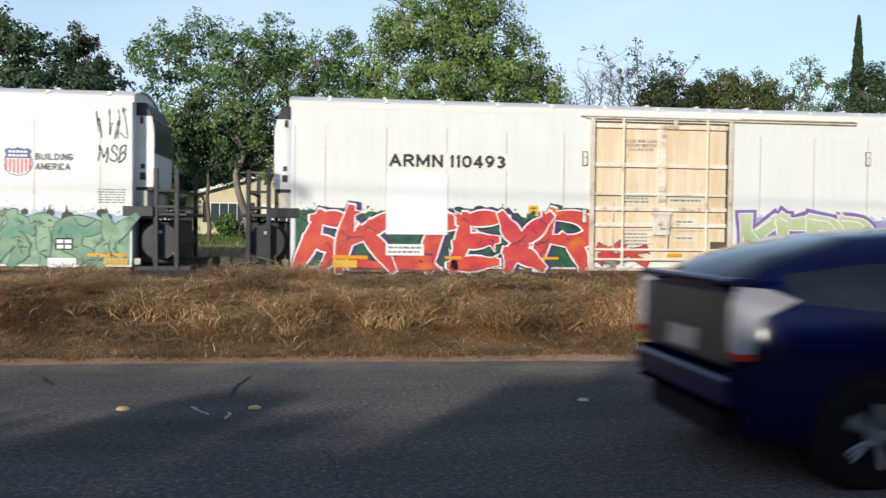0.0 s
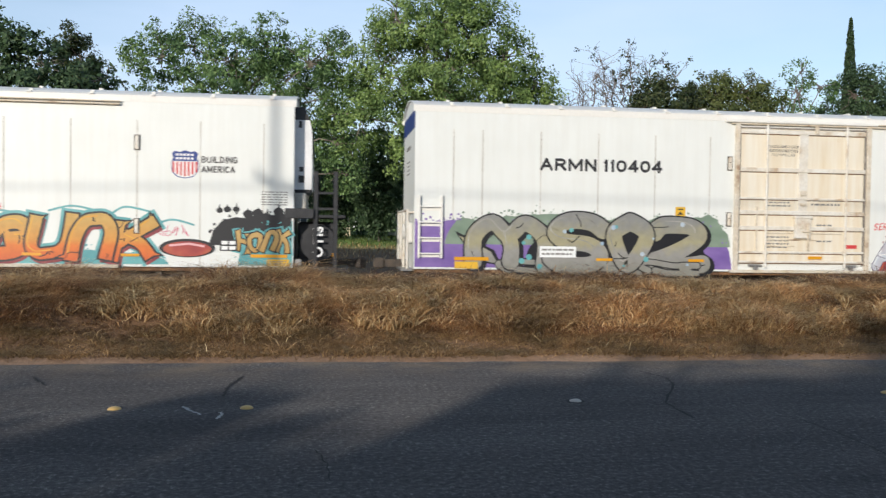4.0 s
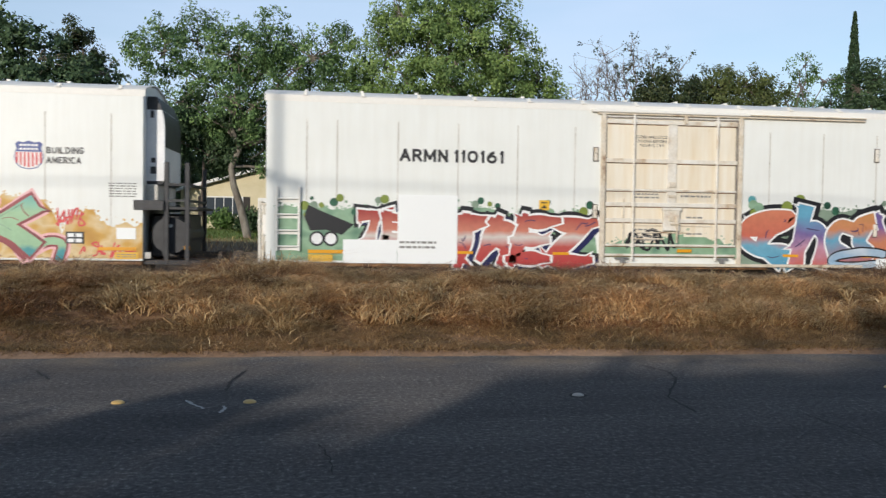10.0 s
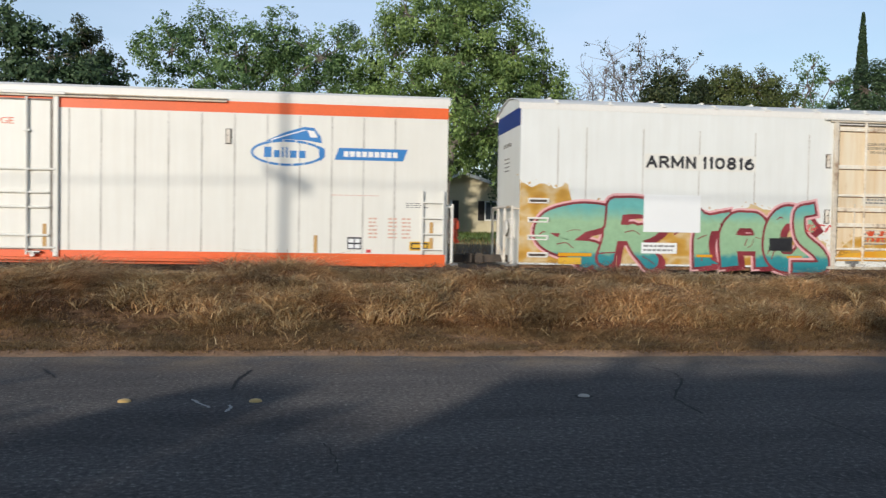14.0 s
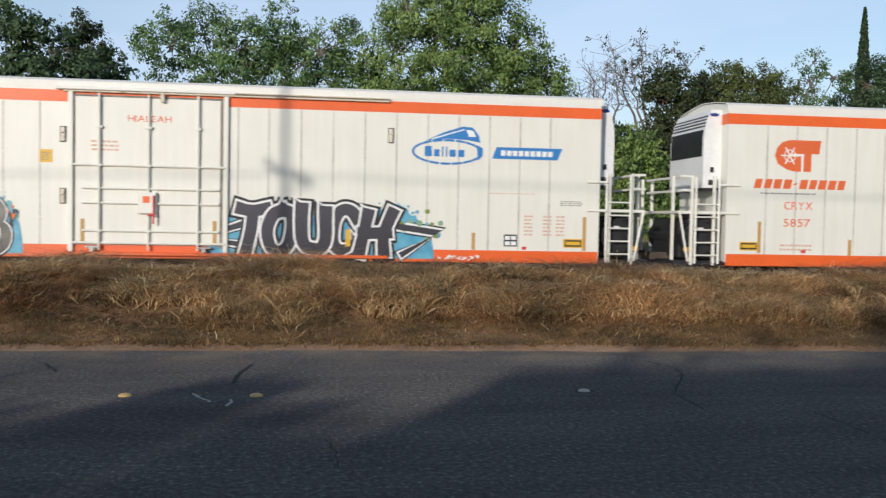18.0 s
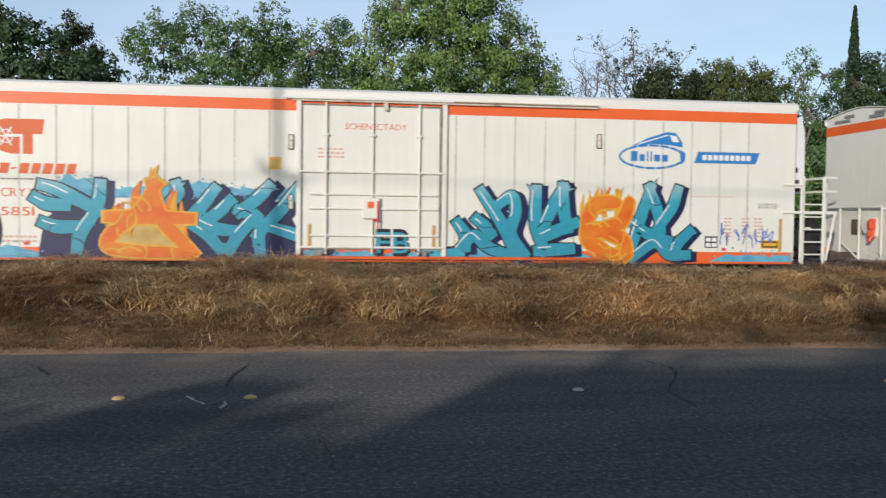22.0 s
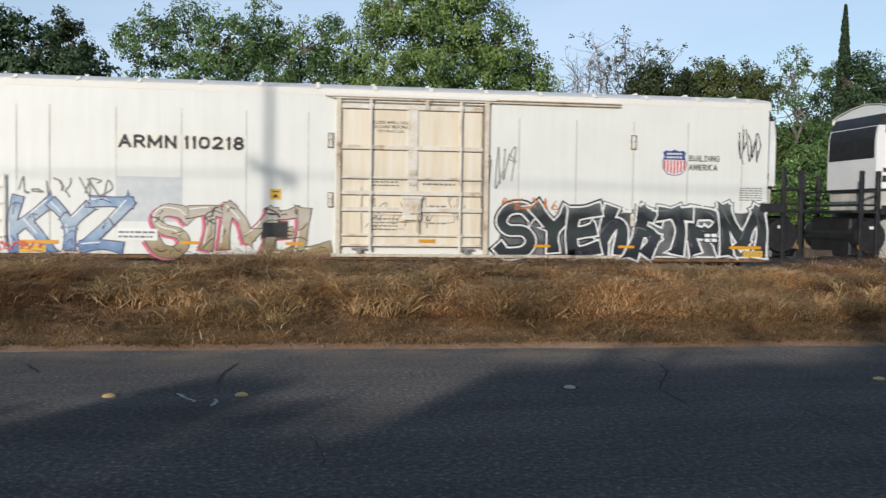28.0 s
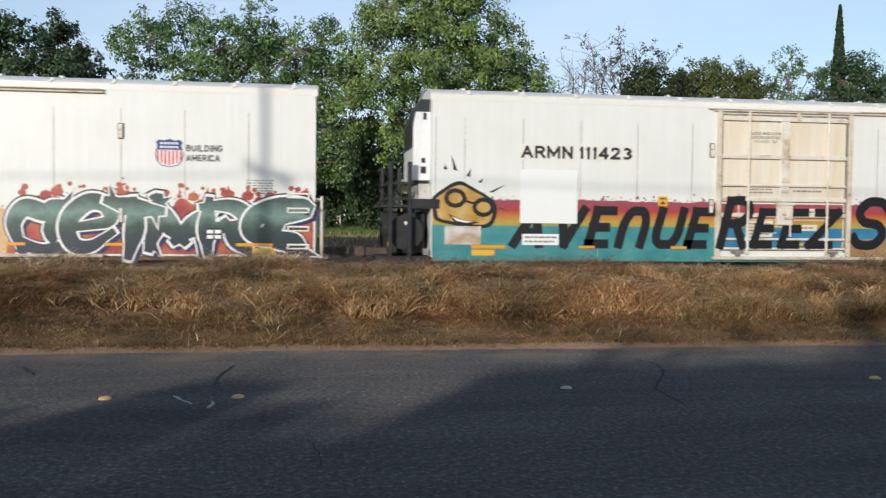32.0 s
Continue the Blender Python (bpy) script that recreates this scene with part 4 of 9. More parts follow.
def build_grass():
    rs = np.random.RandomState(4)
    spots, hs, kinds, aways = [], [], [], []

    def clumps(x0, x1, y0, y1, count, per, h0, h1, weedy, spread=0.22, vary=1.1, low=False):
        """Domed tufts, each of one shade, taller in their middle."""
        cx, cy = rs.uniform(x0, x1, count), rs.uniform(y0, y1, count)
        for x, y in zip(cx, cy):
            big = noise.noise((x * 0.6, y * 1.1, 2.2)) + 0.5 * noise.noise((x * 1.7, y * 2.3, 5.2))
            h = (h0 + (h1 - h0) * rs.rand() ** 1.5) * max(0.4, 1.0 + vary * big)
            patch = noise.noise((x * 0.5, y * 0.9, 9.1)) + 0.7 * noise.noise((x * 1.6, y * 2.0, 4.4)) + 0.22 * rs.randn()
            k = 3 if patch + weedy > 0.50 else 2 if patch + weedy > 0.29 else 0 if patch > 0.0 else 1
            m = int(per * rs.uniform(0.6, 1.4))
            R = spread * rs.uniform(0.5, 1.3)
            r, th = R * np.sqrt(rs.rand(m)), rs.uniform(0, 2 * np.pi, m)
            hh = h * (1.0 - 0.5 * (r / R) ** 2) * rs.uniform(0.55, 1.1, m)
            wind = 0.9 + 2.2 * noise.noise((x * 0.7, y * 0.9, 6.6))
            for a, b, c, d in zip(x + r * np.cos(th), y + r * np.sin(th), hh, th):
                spots.append((a, b, ground_z(a, b) - 0.02))
                hs.append(c)
                kinds.append(4 if low else k if rs.rand() < 0.72 else rs.randint(0, 3))
                aways.append(d if rs.rand() < 0.4 else wind if rs.rand() < 0.3 else rs.uniform(0, 6.283))
    clumps(-6.5, 11.5, 11.2, 14.6, 7600, 36, 0.14, 0.32, 0.14, 0.17, 1.7)
    clumps(-6.5, 11.5, 10.02, 11.6, 5200, 26, 0.09, 0.18, 0.16, 0.16, 0.5, True)
    clumps(-7.5, 13, 13.4, 15.2, 1900, 26, 0.40, 0.62, 0.64, 0.20, 0.9)
    clumps(-12, 20, 15.0, 19.5, 800, 14, 0.18, 0.34, 0.3)
    clumps(-60, 70, 10.2, 16.0, 2200, 12, 0.2, 0.4, 0.2, 0.5)
    me = blades("dry_grass", np.array(spots), np.array(hs), 1.5, 0.0048, [STRAW, STRAW_PALE, STRAW_RUST, WEED, STUBBLE], np.array(kinds), 8, 0.95, np.array(aways))
    tagged(new("dry_grass", me), "tall matted dry brown grass covering the bank", "grass", kind="stuff")
    n = 42000
    xs, ys = rs.uniform(-6.5, 11.5, n), rs.uniform(11.3, 14.4, n)
    keep = np.array([noise.noise((x * 0.9, y * 1.3, 1.4)) + 0.6 * noise.noise((x * 2.6, y * 3.0, 7.4)) > 0.02 for x, y in zip(xs, ys)])
    pts = np.array([(x, y, ground_z(x, y)) for x, y in zip(xs[keep], ys[keep])])
    me = blades("pale_stems", pts, rs.uniform(0.16, 0.34, len(pts)), 1.7, 0.0088, [STRAW_PALE, STRAW], (rs.rand(len(pts)) < 0.35).astype(int), 11, 0.9)
    tagged(new("pale_stems", me), "bleached bent grass stems over the dry bank", "grass", kind="stuff")
    n = 13000
    xs, ys = rs.uniform(-26, 35, n), rs.uniform(26.5, 46, n)
    pts = np.array([(x, y, ground_z(x, y)) for x, y in zip(xs, ys)])
    me = blades("dry_weeds", pts, rs.uniform(0.1, 0.35, n), 0.6, 0.012, [STRAW, WEED], rs.randint(0, 2, n), 9)
    tagged(new("dry_weeds", me), "low dry weeds beyond the railway track", "weeds", kind="stuff")
    n = 30000
    xs, ys = rs.uniform(-34, 45, n), rs.uniform(44.5, 62, n)
    pts = np.array([(x, y, ground_z(x, y)) for x, y in zip(xs, ys)])
    me = blades("lawn", pts, rs.uniform(0.06, 0.16, n), 0.6, 0.02, [GREEN_GRASS], None, 10)
    tagged(new("lawn", me), "green mown lawn in front of the houses", "lawn", kind="stuff")


build_grass()


# ---- trees ----
BARK_PALE = noisy("sycamore_bark", [(0.3, (0.26, 0.235, 0.19)), (0.6, (0.16, 0.135, 0.105)), (0.75, (0.085, 0.068, 0.05))], 3, 0.85, stretch=(1, 1, 0.5))
BARK_DARK = noisy("dark_bark", [(0.3, (0.09, 0.07, 0.055)), (0.7, (0.18, 0.14, 0.11))], 4, 0.9)
BARK_GREY = noisy("grey_twigs", [(0.3, (0.13, 0.11, 0.095)), (0.7, (0.24, 0.205, 0.18))], 4, 0.9)
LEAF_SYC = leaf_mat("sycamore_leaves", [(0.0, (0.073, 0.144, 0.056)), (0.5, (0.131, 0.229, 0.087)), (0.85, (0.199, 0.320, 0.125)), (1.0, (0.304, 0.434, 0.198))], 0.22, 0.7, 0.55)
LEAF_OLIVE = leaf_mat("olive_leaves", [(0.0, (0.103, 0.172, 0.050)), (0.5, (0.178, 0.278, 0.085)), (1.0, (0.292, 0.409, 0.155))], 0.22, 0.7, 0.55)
LEAF_DARK = leaf_mat("dark_leaves", [(0.0, (0.015, 0.029, 0.010)), (0.6, (0.044, 0.065, 0.022)), (1.0, (0.088, 0.098, 0.036))], 0.1)
LEAF_FRESH = leaf_mat("fresh_leaves", [(0.0, (0.061, 0.121, 0.033)), (0.6, (0.116, 0.209, 0.055)), (1.0, (0.209, 0.319, 0.110))], 0.25)
LEAF_CYPRESS = leaf_mat("cypress_leaves", [(0.0, (0.017, 0.038, 0.018)), (0.7, (0.043, 0.080, 0.034)), (1.0, (0.085, 0.133, 0.057))], 0.08)
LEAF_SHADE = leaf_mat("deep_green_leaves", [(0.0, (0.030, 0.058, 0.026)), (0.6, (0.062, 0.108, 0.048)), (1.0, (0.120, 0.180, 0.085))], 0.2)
LEAF_OAK = leaf_mat("oak_leaves", [(0.0, (0.055, 0.075, 0.022)), (0.5, (0.10, 0.13, 0.036)), (1.0, (0.17, 0.19, 0.065))], 0.2)


def leaf_cloud(centres, radii, per, size, seed, flat=1.0, dirs=None):
    """Small leaf quads scattered round the clump centres, turned outwards along dirs."""
    rs = np.random.RandomState(seed)
    n = len(centres) * per
    ball = rs.randn(n, 3)
    ball *= (1.75 * rs.rand(n) ** 0.42 / np.linalg.norm(ball, axis=1))[:, None]
    c = np.repeat(centres, per, 0) + ball * np.repeat(radii, per)[:, None] * np.array([1, 1, flat * 0.8])
    a = rs.randn(n, 3)
    if dirs is not None:
        out = np.repeat(dirs, per, 0) + np.array([0, 0, 0.35]) + rs.randn(n, 3) * 0.55
        out /= np.linalg.norm(out, axis=1)[:, None]
        a -= out * np.sum(a * out, axis=1)[:, None]
    a /= np.linalg.norm(a, axis=1)[:, None]
    b = np.cross(a, rs.randn(n, 3) if dirs is None else out)
    b /= np.linalg.norm(b, axis=1)[:, None]
    s = (size * rs.uniform(0.6, 1.4, n))[:, None]
    v = np.stack([c - a * s, c + b * s * 0.55, c + a * s, c - b * s * 0.55], 1).reshape(-1, 3)
    q = (np.arange(n) * 4)[:, None] + np.array([[0, 1, 2, 3]])
    return v, q


def tree(name, x, y, blobs, leaf, bark, label, density=9.0, per=26, size=0.13, clump=0.26, trunk_r=0.3, fork=3.0, seed=1, deep=1.0, lean=0.0, hollow=0.45, gap=-0.05):
    """Trunk, limbs and a crown of leaf clumps; blobs are (x, z, radius)."""
    rnd, rs = random.Random(seed), np.random.RandomState(seed)
    z0 = ground_z(x, y)
    top = thing(name, (x, y, z0), label, "tree", "trees behind the railway")
    g = Geo()
    head = Vector((lean, 0, fork))
    limb(g, (0, 0, -0.15), head, trunk_r, trunk_r * 0.7, rnd, 4, 0.08, 10)
    apex = Vector((head.x * 0.5 + 0.5 * (sum(b[0] for b in blobs) / len(blobs) - x), 0.1, head.z + 0.85 * (max(b[1] for b in blobs) - z0 - head.z)))
    limb(g, head, apex, trunk_r * 0.7, 0.05, rnd, 6, 0.18, 8)
    cs, rr, ds = [], [], []
    for bx, bz, r in blobs:
        c = Vector((bx - x, rnd.uniform(-0.8, 0.8) * deep, bz - z0))
        up = min(0.9, max(0.0, (c.z - head.z) * rnd.uniform(0.4, 0.65) / max(0.5, apex.z - head.z)))
        limb(g, head.lerp(apex, up), c, trunk_r * (0.36 - 0.2 * up), 0.03, rnd, 5, 0.16, 6)
        for _ in range(7):
            d = Vector((rnd.gauss(0, 1), rnd.gauss(0, 1), rnd.gauss(0.2, 1))).normalized() * r
            limb(g, c - d * 0.15, c + d * rnd.uniform(0.7, 1.05), 0.045, 0.012, rnd, 3, 0.25, 5)
        n = int(density * r * r * 4)
        d = rs.randn(n, 3)
        d /= np.linalg.norm(d, axis=1)[:, None]
        rad = r * (hollow + (1.08 - hollow) * rs.rand(n) ** 0.6)
        pts = np.array(c) + d * rad[:, None] * np.array([1, deep, 1])
        keep = np.array([noise.noise((p[0] * 0.8 + x, p[1] * 0.8, p[2] * 0.8)) > gap for p in pts])
        cs.append(pts[keep])
        ds.append(d[keep])
        rr.append(rs.uniform(0.6, 1.3, keep.sum()) * clump)
    g.obj("trunk", bark, top)
    v, q = leaf_cloud(np.concatenate(cs), np.concatenate(rr), per, size, seed + 50, 1.0, np.concatenate(ds))
    crown = new("crown", mesh_np("crown", v, q, [leaf]))
    crown.parent = top
    return top


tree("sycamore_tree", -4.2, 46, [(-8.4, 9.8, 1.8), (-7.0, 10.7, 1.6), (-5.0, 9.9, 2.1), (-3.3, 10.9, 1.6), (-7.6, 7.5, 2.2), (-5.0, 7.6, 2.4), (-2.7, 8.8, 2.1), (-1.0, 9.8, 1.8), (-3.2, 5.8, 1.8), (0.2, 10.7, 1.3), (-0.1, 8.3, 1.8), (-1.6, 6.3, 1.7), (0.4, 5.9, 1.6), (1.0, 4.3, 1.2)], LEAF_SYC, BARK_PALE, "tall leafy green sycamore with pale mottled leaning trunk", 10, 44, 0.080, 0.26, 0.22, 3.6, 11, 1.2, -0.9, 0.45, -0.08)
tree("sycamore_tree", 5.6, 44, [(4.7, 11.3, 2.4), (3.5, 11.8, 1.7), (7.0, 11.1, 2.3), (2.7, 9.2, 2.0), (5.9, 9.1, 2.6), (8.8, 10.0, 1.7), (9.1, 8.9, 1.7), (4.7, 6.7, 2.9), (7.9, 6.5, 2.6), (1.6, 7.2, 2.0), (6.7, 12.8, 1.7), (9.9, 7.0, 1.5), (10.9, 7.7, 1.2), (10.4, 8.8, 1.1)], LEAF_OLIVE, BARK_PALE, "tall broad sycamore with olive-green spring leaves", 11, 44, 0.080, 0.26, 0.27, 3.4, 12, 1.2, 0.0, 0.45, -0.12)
tree("leafy_tree", -6.6, 47, [(-8.3, 5.6, 1.5), (-6.0, 5.0, 1.4), (-4.3, 5.4, 1.4), (-7.0, 6.6, 1.7), (-5.2, 6.7, 1.5), (-2.4, 4.8, 1.2)], LEAF_SHADE, BARK_DARK, "low deep green tree growing under the sycamore", 16, 36, 0.085, 0.26, 0.12, 3.2, 19, 1.1, 0.0, 0.4, -0.15)
tree("leafy_tree", -18.2, 58, [(-19.9, 12.0, 2.3), (-20.6, 13.4, 1.5), (-17.9, 11.4, 1.7), (-14.5, 10.8, 1.3), (-18.9, 9.6, 2.6), (-15.8, 9.3, 2.3), (-20.3, 7.4, 3.0), (-16.2, 6.4, 2.6), (-14.1, 7.5, 1.5), (-24, 10, 3)], LEAF_SHADE, BARK_PALE, "wide leafy tree with a pale trunk on the lawn", 8, 22, 0.16, 0.32, 0.34, 3.2, 13, 1.1)
tree("pine_tree", -19.4, 72, [(-20.0, 15.8, 1.3), (-19.6, 14.3, 1.6), (-20.5, 14.9, 1.1), (-19.0, 13.4, 1.4), (-19.2, 11.0, 2.0)], LEAF_DARK, BARK_DARK, "dark ragged pine rising behind the leafy trees", 14, 26, 0.12, 0.25, 0.25, 9.0, 14)
tree("oak_bush", 22.0, 55, [(21.9, 10.0, 2.0), (20.8, 9.5, 1.4), (22.9, 9.8, 1.4), (22.0, 7.7, 2.1), (21.0, 5.2, 2.4), (23.5, 5.0, 2.4)], LEAF_DARK, BARK_DARK, "dense dark green round-headed tree", 24, 26, 0.09, 0.24, 0.25, 3.0, 15)
tree("oak_bush", 29.0, 60, [(27.3, 11.4, 1.8), (29.5, 11.5, 1.9), (31.2, 10.7, 1.6), (26.1, 10.4, 1.6), (28.7, 8.8, 3.1), (26.5, 6.0, 3.0), (31.0, 6.0, 3.0)], LEAF_OAK, BARK_DARK, "dense olive-green round-headed tree", 18, 26, 0.10, 0.25, 0.28, 3.0, 16)
tree("leafy_tree", 34.6, 60, [(34.7, 13.5, 1.2), (33.8, 11.8, 1.5), (36.0, 12.3, 1.4), (33.0, 10.6, 1.5), (34.7, 9.4, 2.3), (35.5, 6.5, 2.6), (32.5, 6.5, 2.4)], LEAF_FRESH, BARK_GREY, "sparse young tree with fresh green leaves", 6, 24, 0.095, 0.28, 0.18, 4.0, 17)
tree("leafy_tree", 43.6, 66, [(42.1, 12.6, 2.1), (44.0, 13.1, 2.1), (45.1, 11.3, 2.6), (41.1, 9.8, 2.6), (43.5, 7.0, 3.2), (47, 10, 3)], LEAF_SHADE, BARK_DARK, "full green tree beside the cypress", 12, 32, 0.11, 0.3, 0.3, 3.5, 18)


def cypress(x, y, height, r):
    top = thing("cypress_tree", (x, y, ground_z(x, y)), "tall narrow dark green cypress", "tree", "trees behind the railway")
    g = Geo()
    g.tube((0, 0, -0.1), (0, 0, height * 0.9), 0.22, 0.03, 8)
    g.obj("trunk", BARK_DARK, top)
    rs = np.random.RandomState(21)
    n = 1500
    t = rs.rand(n) ** 0.8
    rad = r * (0.03 + 1.25 * (1 - t) ** 0.75) * rs.uniform(0.6, 1.08, n)
    a = rs.uniform(0, 2 * np.pi, n)
    c = np.stack([rad * np.cos(a), rad * np.sin(a), 0.5 + t * (height - 0.5)], 1)
    v, q = leaf_cloud(c, 0.05 + 0.09 * (1 - t), 24, 0.08, 22, 2.2)
    crown = new("crown", mesh_np("crown", v, q, [LEAF_CYPRESS]))
    crown.parent = top


cypress(50.8, 80, 21.8, 1.08)


def bare_tree(x, y, tips, seed, label, tufts=True):
    rnd = random.Random(seed)
    z0 = ground_z(x, y)
    top = thing("bare_tree", (x, y, z0), label, "tree", "trees behind the railway")
    g = Geo()
    limb(g, (0, 0, -0.1), (0.3, 0, 5.0), 0.24, 0.16, rnd, 4, 0.06, 8)
    ends = []
    for tx, tz in tips:
        mid = Vector((0.3, 0, 5.0)).lerp(Vector((tx - x, rnd.uniform(-1, 1), tz - z0)), 0.55)
        limb(g, (0.3, 0, 4.9), mid, 0.12, 0.07, rnd, 4, 0.12, 6)
        end = Vector((tx - x, rnd.uniform(-1.2, 1.2), tz - z0))
        pts = limb(g, mid, end, 0.07, 0.015, rnd, 5, 0.12, 5)
        for p in pts:
            for _ in range(4):
                e = p + Vector((rnd.gauss(0, 0.7), rnd.gauss(0, 0.6), abs(rnd.gauss(0.6, 0.4))))
                sub = limb(g, p, e, 0.026, 0.01, rnd, 3, 0.25, 4)
                ends.append(e)
                for s in sub[1:]:
                    e2 = s + Vector((rnd.gauss(0, 0.35), rnd.gauss(0, 0.3), rnd.gauss(0.25, 0.25)))
                    limb(g, s, e2, 0.013, 0.006, rnd, 2, 0.2, 4)
                    ends.append(e2)
    g.obj("trunk", BARK_GREY, top)
    if tufts:
        pick = [e for e in ends if rnd.random() < 0.35]
        v, q = leaf_cloud(np.array([tuple(e) for e in pick]), np.full(len(pick), 0.13), 9, 0.09, seed)
        crown = new("crown", mesh_np("crown", v, q, [LEAF_DARK]))
        crown.parent = top


bare_tree(21.2, 58, [(20.3, 13.4), (18.2, 12.9), (22.2, 13.0), (23.8, 12.2), (19.6, 11.8)], 31, "nearly bare grey tree with a few dark leaf tufts")
bare_tree(17.6, 57, [(16.4, 11.0), (17.6, 11.6), (18.8, 11.2), (15.8, 10.0)], 33, "small bare grey branching tree", False)


def bush(x, y, w, h, leaf, seed, label="leafy green shrub in front of the houses", count=260):
    top = thing("shrub", (x, y, ground_z(x, y)), label, "shrub", "shrubs beyond the track")
    rs, rnd = np.random.RandomState(seed), random.Random(seed)
    d = rs.randn(count, 3)
    d /= np.linalg.norm(d, axis=1)[:, None]
    r = 0.5 + 0.55 * rs.rand(count)
    c = d * r[:, None] * np.array([w, w * 0.7, h * 0.55]) + np.array([0, 0, h * 0.52])
    c[:, 2] = np.maximum(c[:, 2], 0.1)
    v, q = leaf_cloud(c, np.full(count, 0.24), 22, 0.11, seed + 5)
    crown = new("foliage", mesh_np("foliage", v, q, [leaf]))
    crown.parent = top
    g = Geo()
    for _ in range(6):
        limb(g, (rnd.uniform(-0.2, 0.2), rnd.uniform(-0.2, 0.2), -0.05), (rnd.uniform(-0.7, 0.7) * w, rnd.uniform(-0.4, 0.4) * w, h * rnd.uniform(0.5, 0.9)), 0.05, 0.015, rnd, 4)
    g.obj("branchwork", BARK_DARK, top)


for k, (bx, by, bw, bh, lf) in enumerate(((-4.6, 52, 0.8, 1.2, LEAF_SHADE), (0.6, 52.5, 1.6, 4.4, LEAF_SHADE), (2.9, 50, 1.5, 5.2, LEAF_SHADE), (11.0, 51, 1.8, 5.4, LEAF_SHADE), (14.2, 52, 2.3, 6.4, LEAF_DARK), (17.4, 50, 2.2, 6.0, LEAF_OLIVE), (-11.6, 56, 1.6, 4.6, LEAF_SHADE), (-6.6, 55.5, 0.7, 1.1, LEAF_FRESH), (29.5, 50, 2.0, 5.0, LEAF_SYC), (33.5, 52, 2.6, 6.5, LEAF_FRESH), (38.5, 56, 3.0, 7.5, LEAF_SYC), (27.0, 49, 1.2, 2.6, LEAF_OLIVE), (18.6, 46, 0.9, 2.2, LEAF_OLIVE))):
    bush(bx, by, bw, bh, lf, 200 + k, count=int(90 * bw * bh ** 0.5))


def far_woods():
    rs = np.random.RandomState(77)
    n = 9000
    x = rs.uniform(-150, 210, n)
    y = rs.uniform(88, 108, n)
    h = np.array([6.0 + 3.0 * noise.noise((a * 0.09, 3.0, 0)) + 1.6 * noise.noise((a * 0.33, 1.0, 0)) for a in x])
    c = np.stack([x, y, 0.6 + h * rs.rand(n) ** 0.7], 1)
    v, q = leaf_cloud(c, np.full(n, 0.55), 12, 0.30, 78)
    tagged(new("far_woods", mesh_np("far_woods", v, q, [LEAF_DARK])), "dark belt of distant trees", "woods", kind="stuff")
    n = 9000
    x = rs.uniform(-42, 62, n)
    h = np.array([8.6 + 1.2 * noise.noise((a * 0.21, 8.0, 0)) + 0.8 * noise.noise((a * 0.7, 2.0, 0)) for a in x])
    c = np.stack([x, rs.uniform(69, 72, n), 0.6 + h * rs.rand(n) ** 0.8], 1)
    v, q = leaf_cloud(c, np.full(n, 0.3), 16, 0.17, 79)
    tagged(new("thicket", mesh_np("thicket", v, q, [LEAF_SHADE])), "dense green thicket behind the houses", "thicket", kind="stuff")


def unseen_woods():
    """Added unseen woods: close the view to both sides and behind, dim skylight, clear of the sun."""
    rs = np.random.RandomState(88)
    cs = []
    for x0, x1, y0, y1, h, n in ((62, 84, -70, 84, 15, 2600), (-5, 70, -64, -46, 13, 2200), (-120, -96, 20, 90, 12, 1400), (3, 58, -34, -19, 9, 2600), (-112, -72, -22, 20, 16, 1500)):
        x, y = rs.uniform(x0, x1, n), rs.uniform(y0, y1, n)
        top = np.array([h * (0.8 + 0.35 * noise.noise((a * 0.06, b * 0.06, 1.0))) for a, b in zip(x, y)])
        cs.append(np.stack([x, y, 0.5 + top * rs.rand(n) ** 0.7], 1))
    c = np.concatenate(cs)
    v, q = leaf_cloud(c, np.full(len(c), 1.1), 14, 0.62, 89)
    tagged(new("unseen_woods", mesh_np("unseen_woods", v, q, [LEAF_DARK])), "tall dark woods added out of view to dim the sky light", "woods", kind="stuff")


far_woods()
unseen_woods()

# ---- houses beyond the lawn ----
STUCCO = noisy("cream_stucco", [(0.3, (0.60, 0.52, 0.33)), (0.7, (0.68, 0.60, 0.41))], 1.5, 0.9, 0, 60, 0.12)
WHITE_WALL = noisy("white_siding", [(0.3, (0.66, 0.66, 0.63)), (0.7, (0.76, 0.76, 0.73))], 1.5, 0.8, 0, 50, 0.1)
TRIM_WHITE = plain("trim_white", (0.78, 0.77, 0.73), 0.6)
SHINGLE = noisy("roof_shingle", [(0.3, (0.16, 0.12, 0.10)), (0.7, (0.27, 0.21, 0.17))], 5, 0.9, 0, 40, 0.3)
DARK_WOOD = plain("dark_shutter", (0.03, 0.024, 0.02), 0.7)
glass_m, gn, gl, gb = material("window_glass", 0.08)
gb.inputs["Base Color"].default_value = (0.05, 0.06, 0.07, 1)
gb.inputs["Specular IOR Level"].default_value = 0.8
GLASS = glass_m


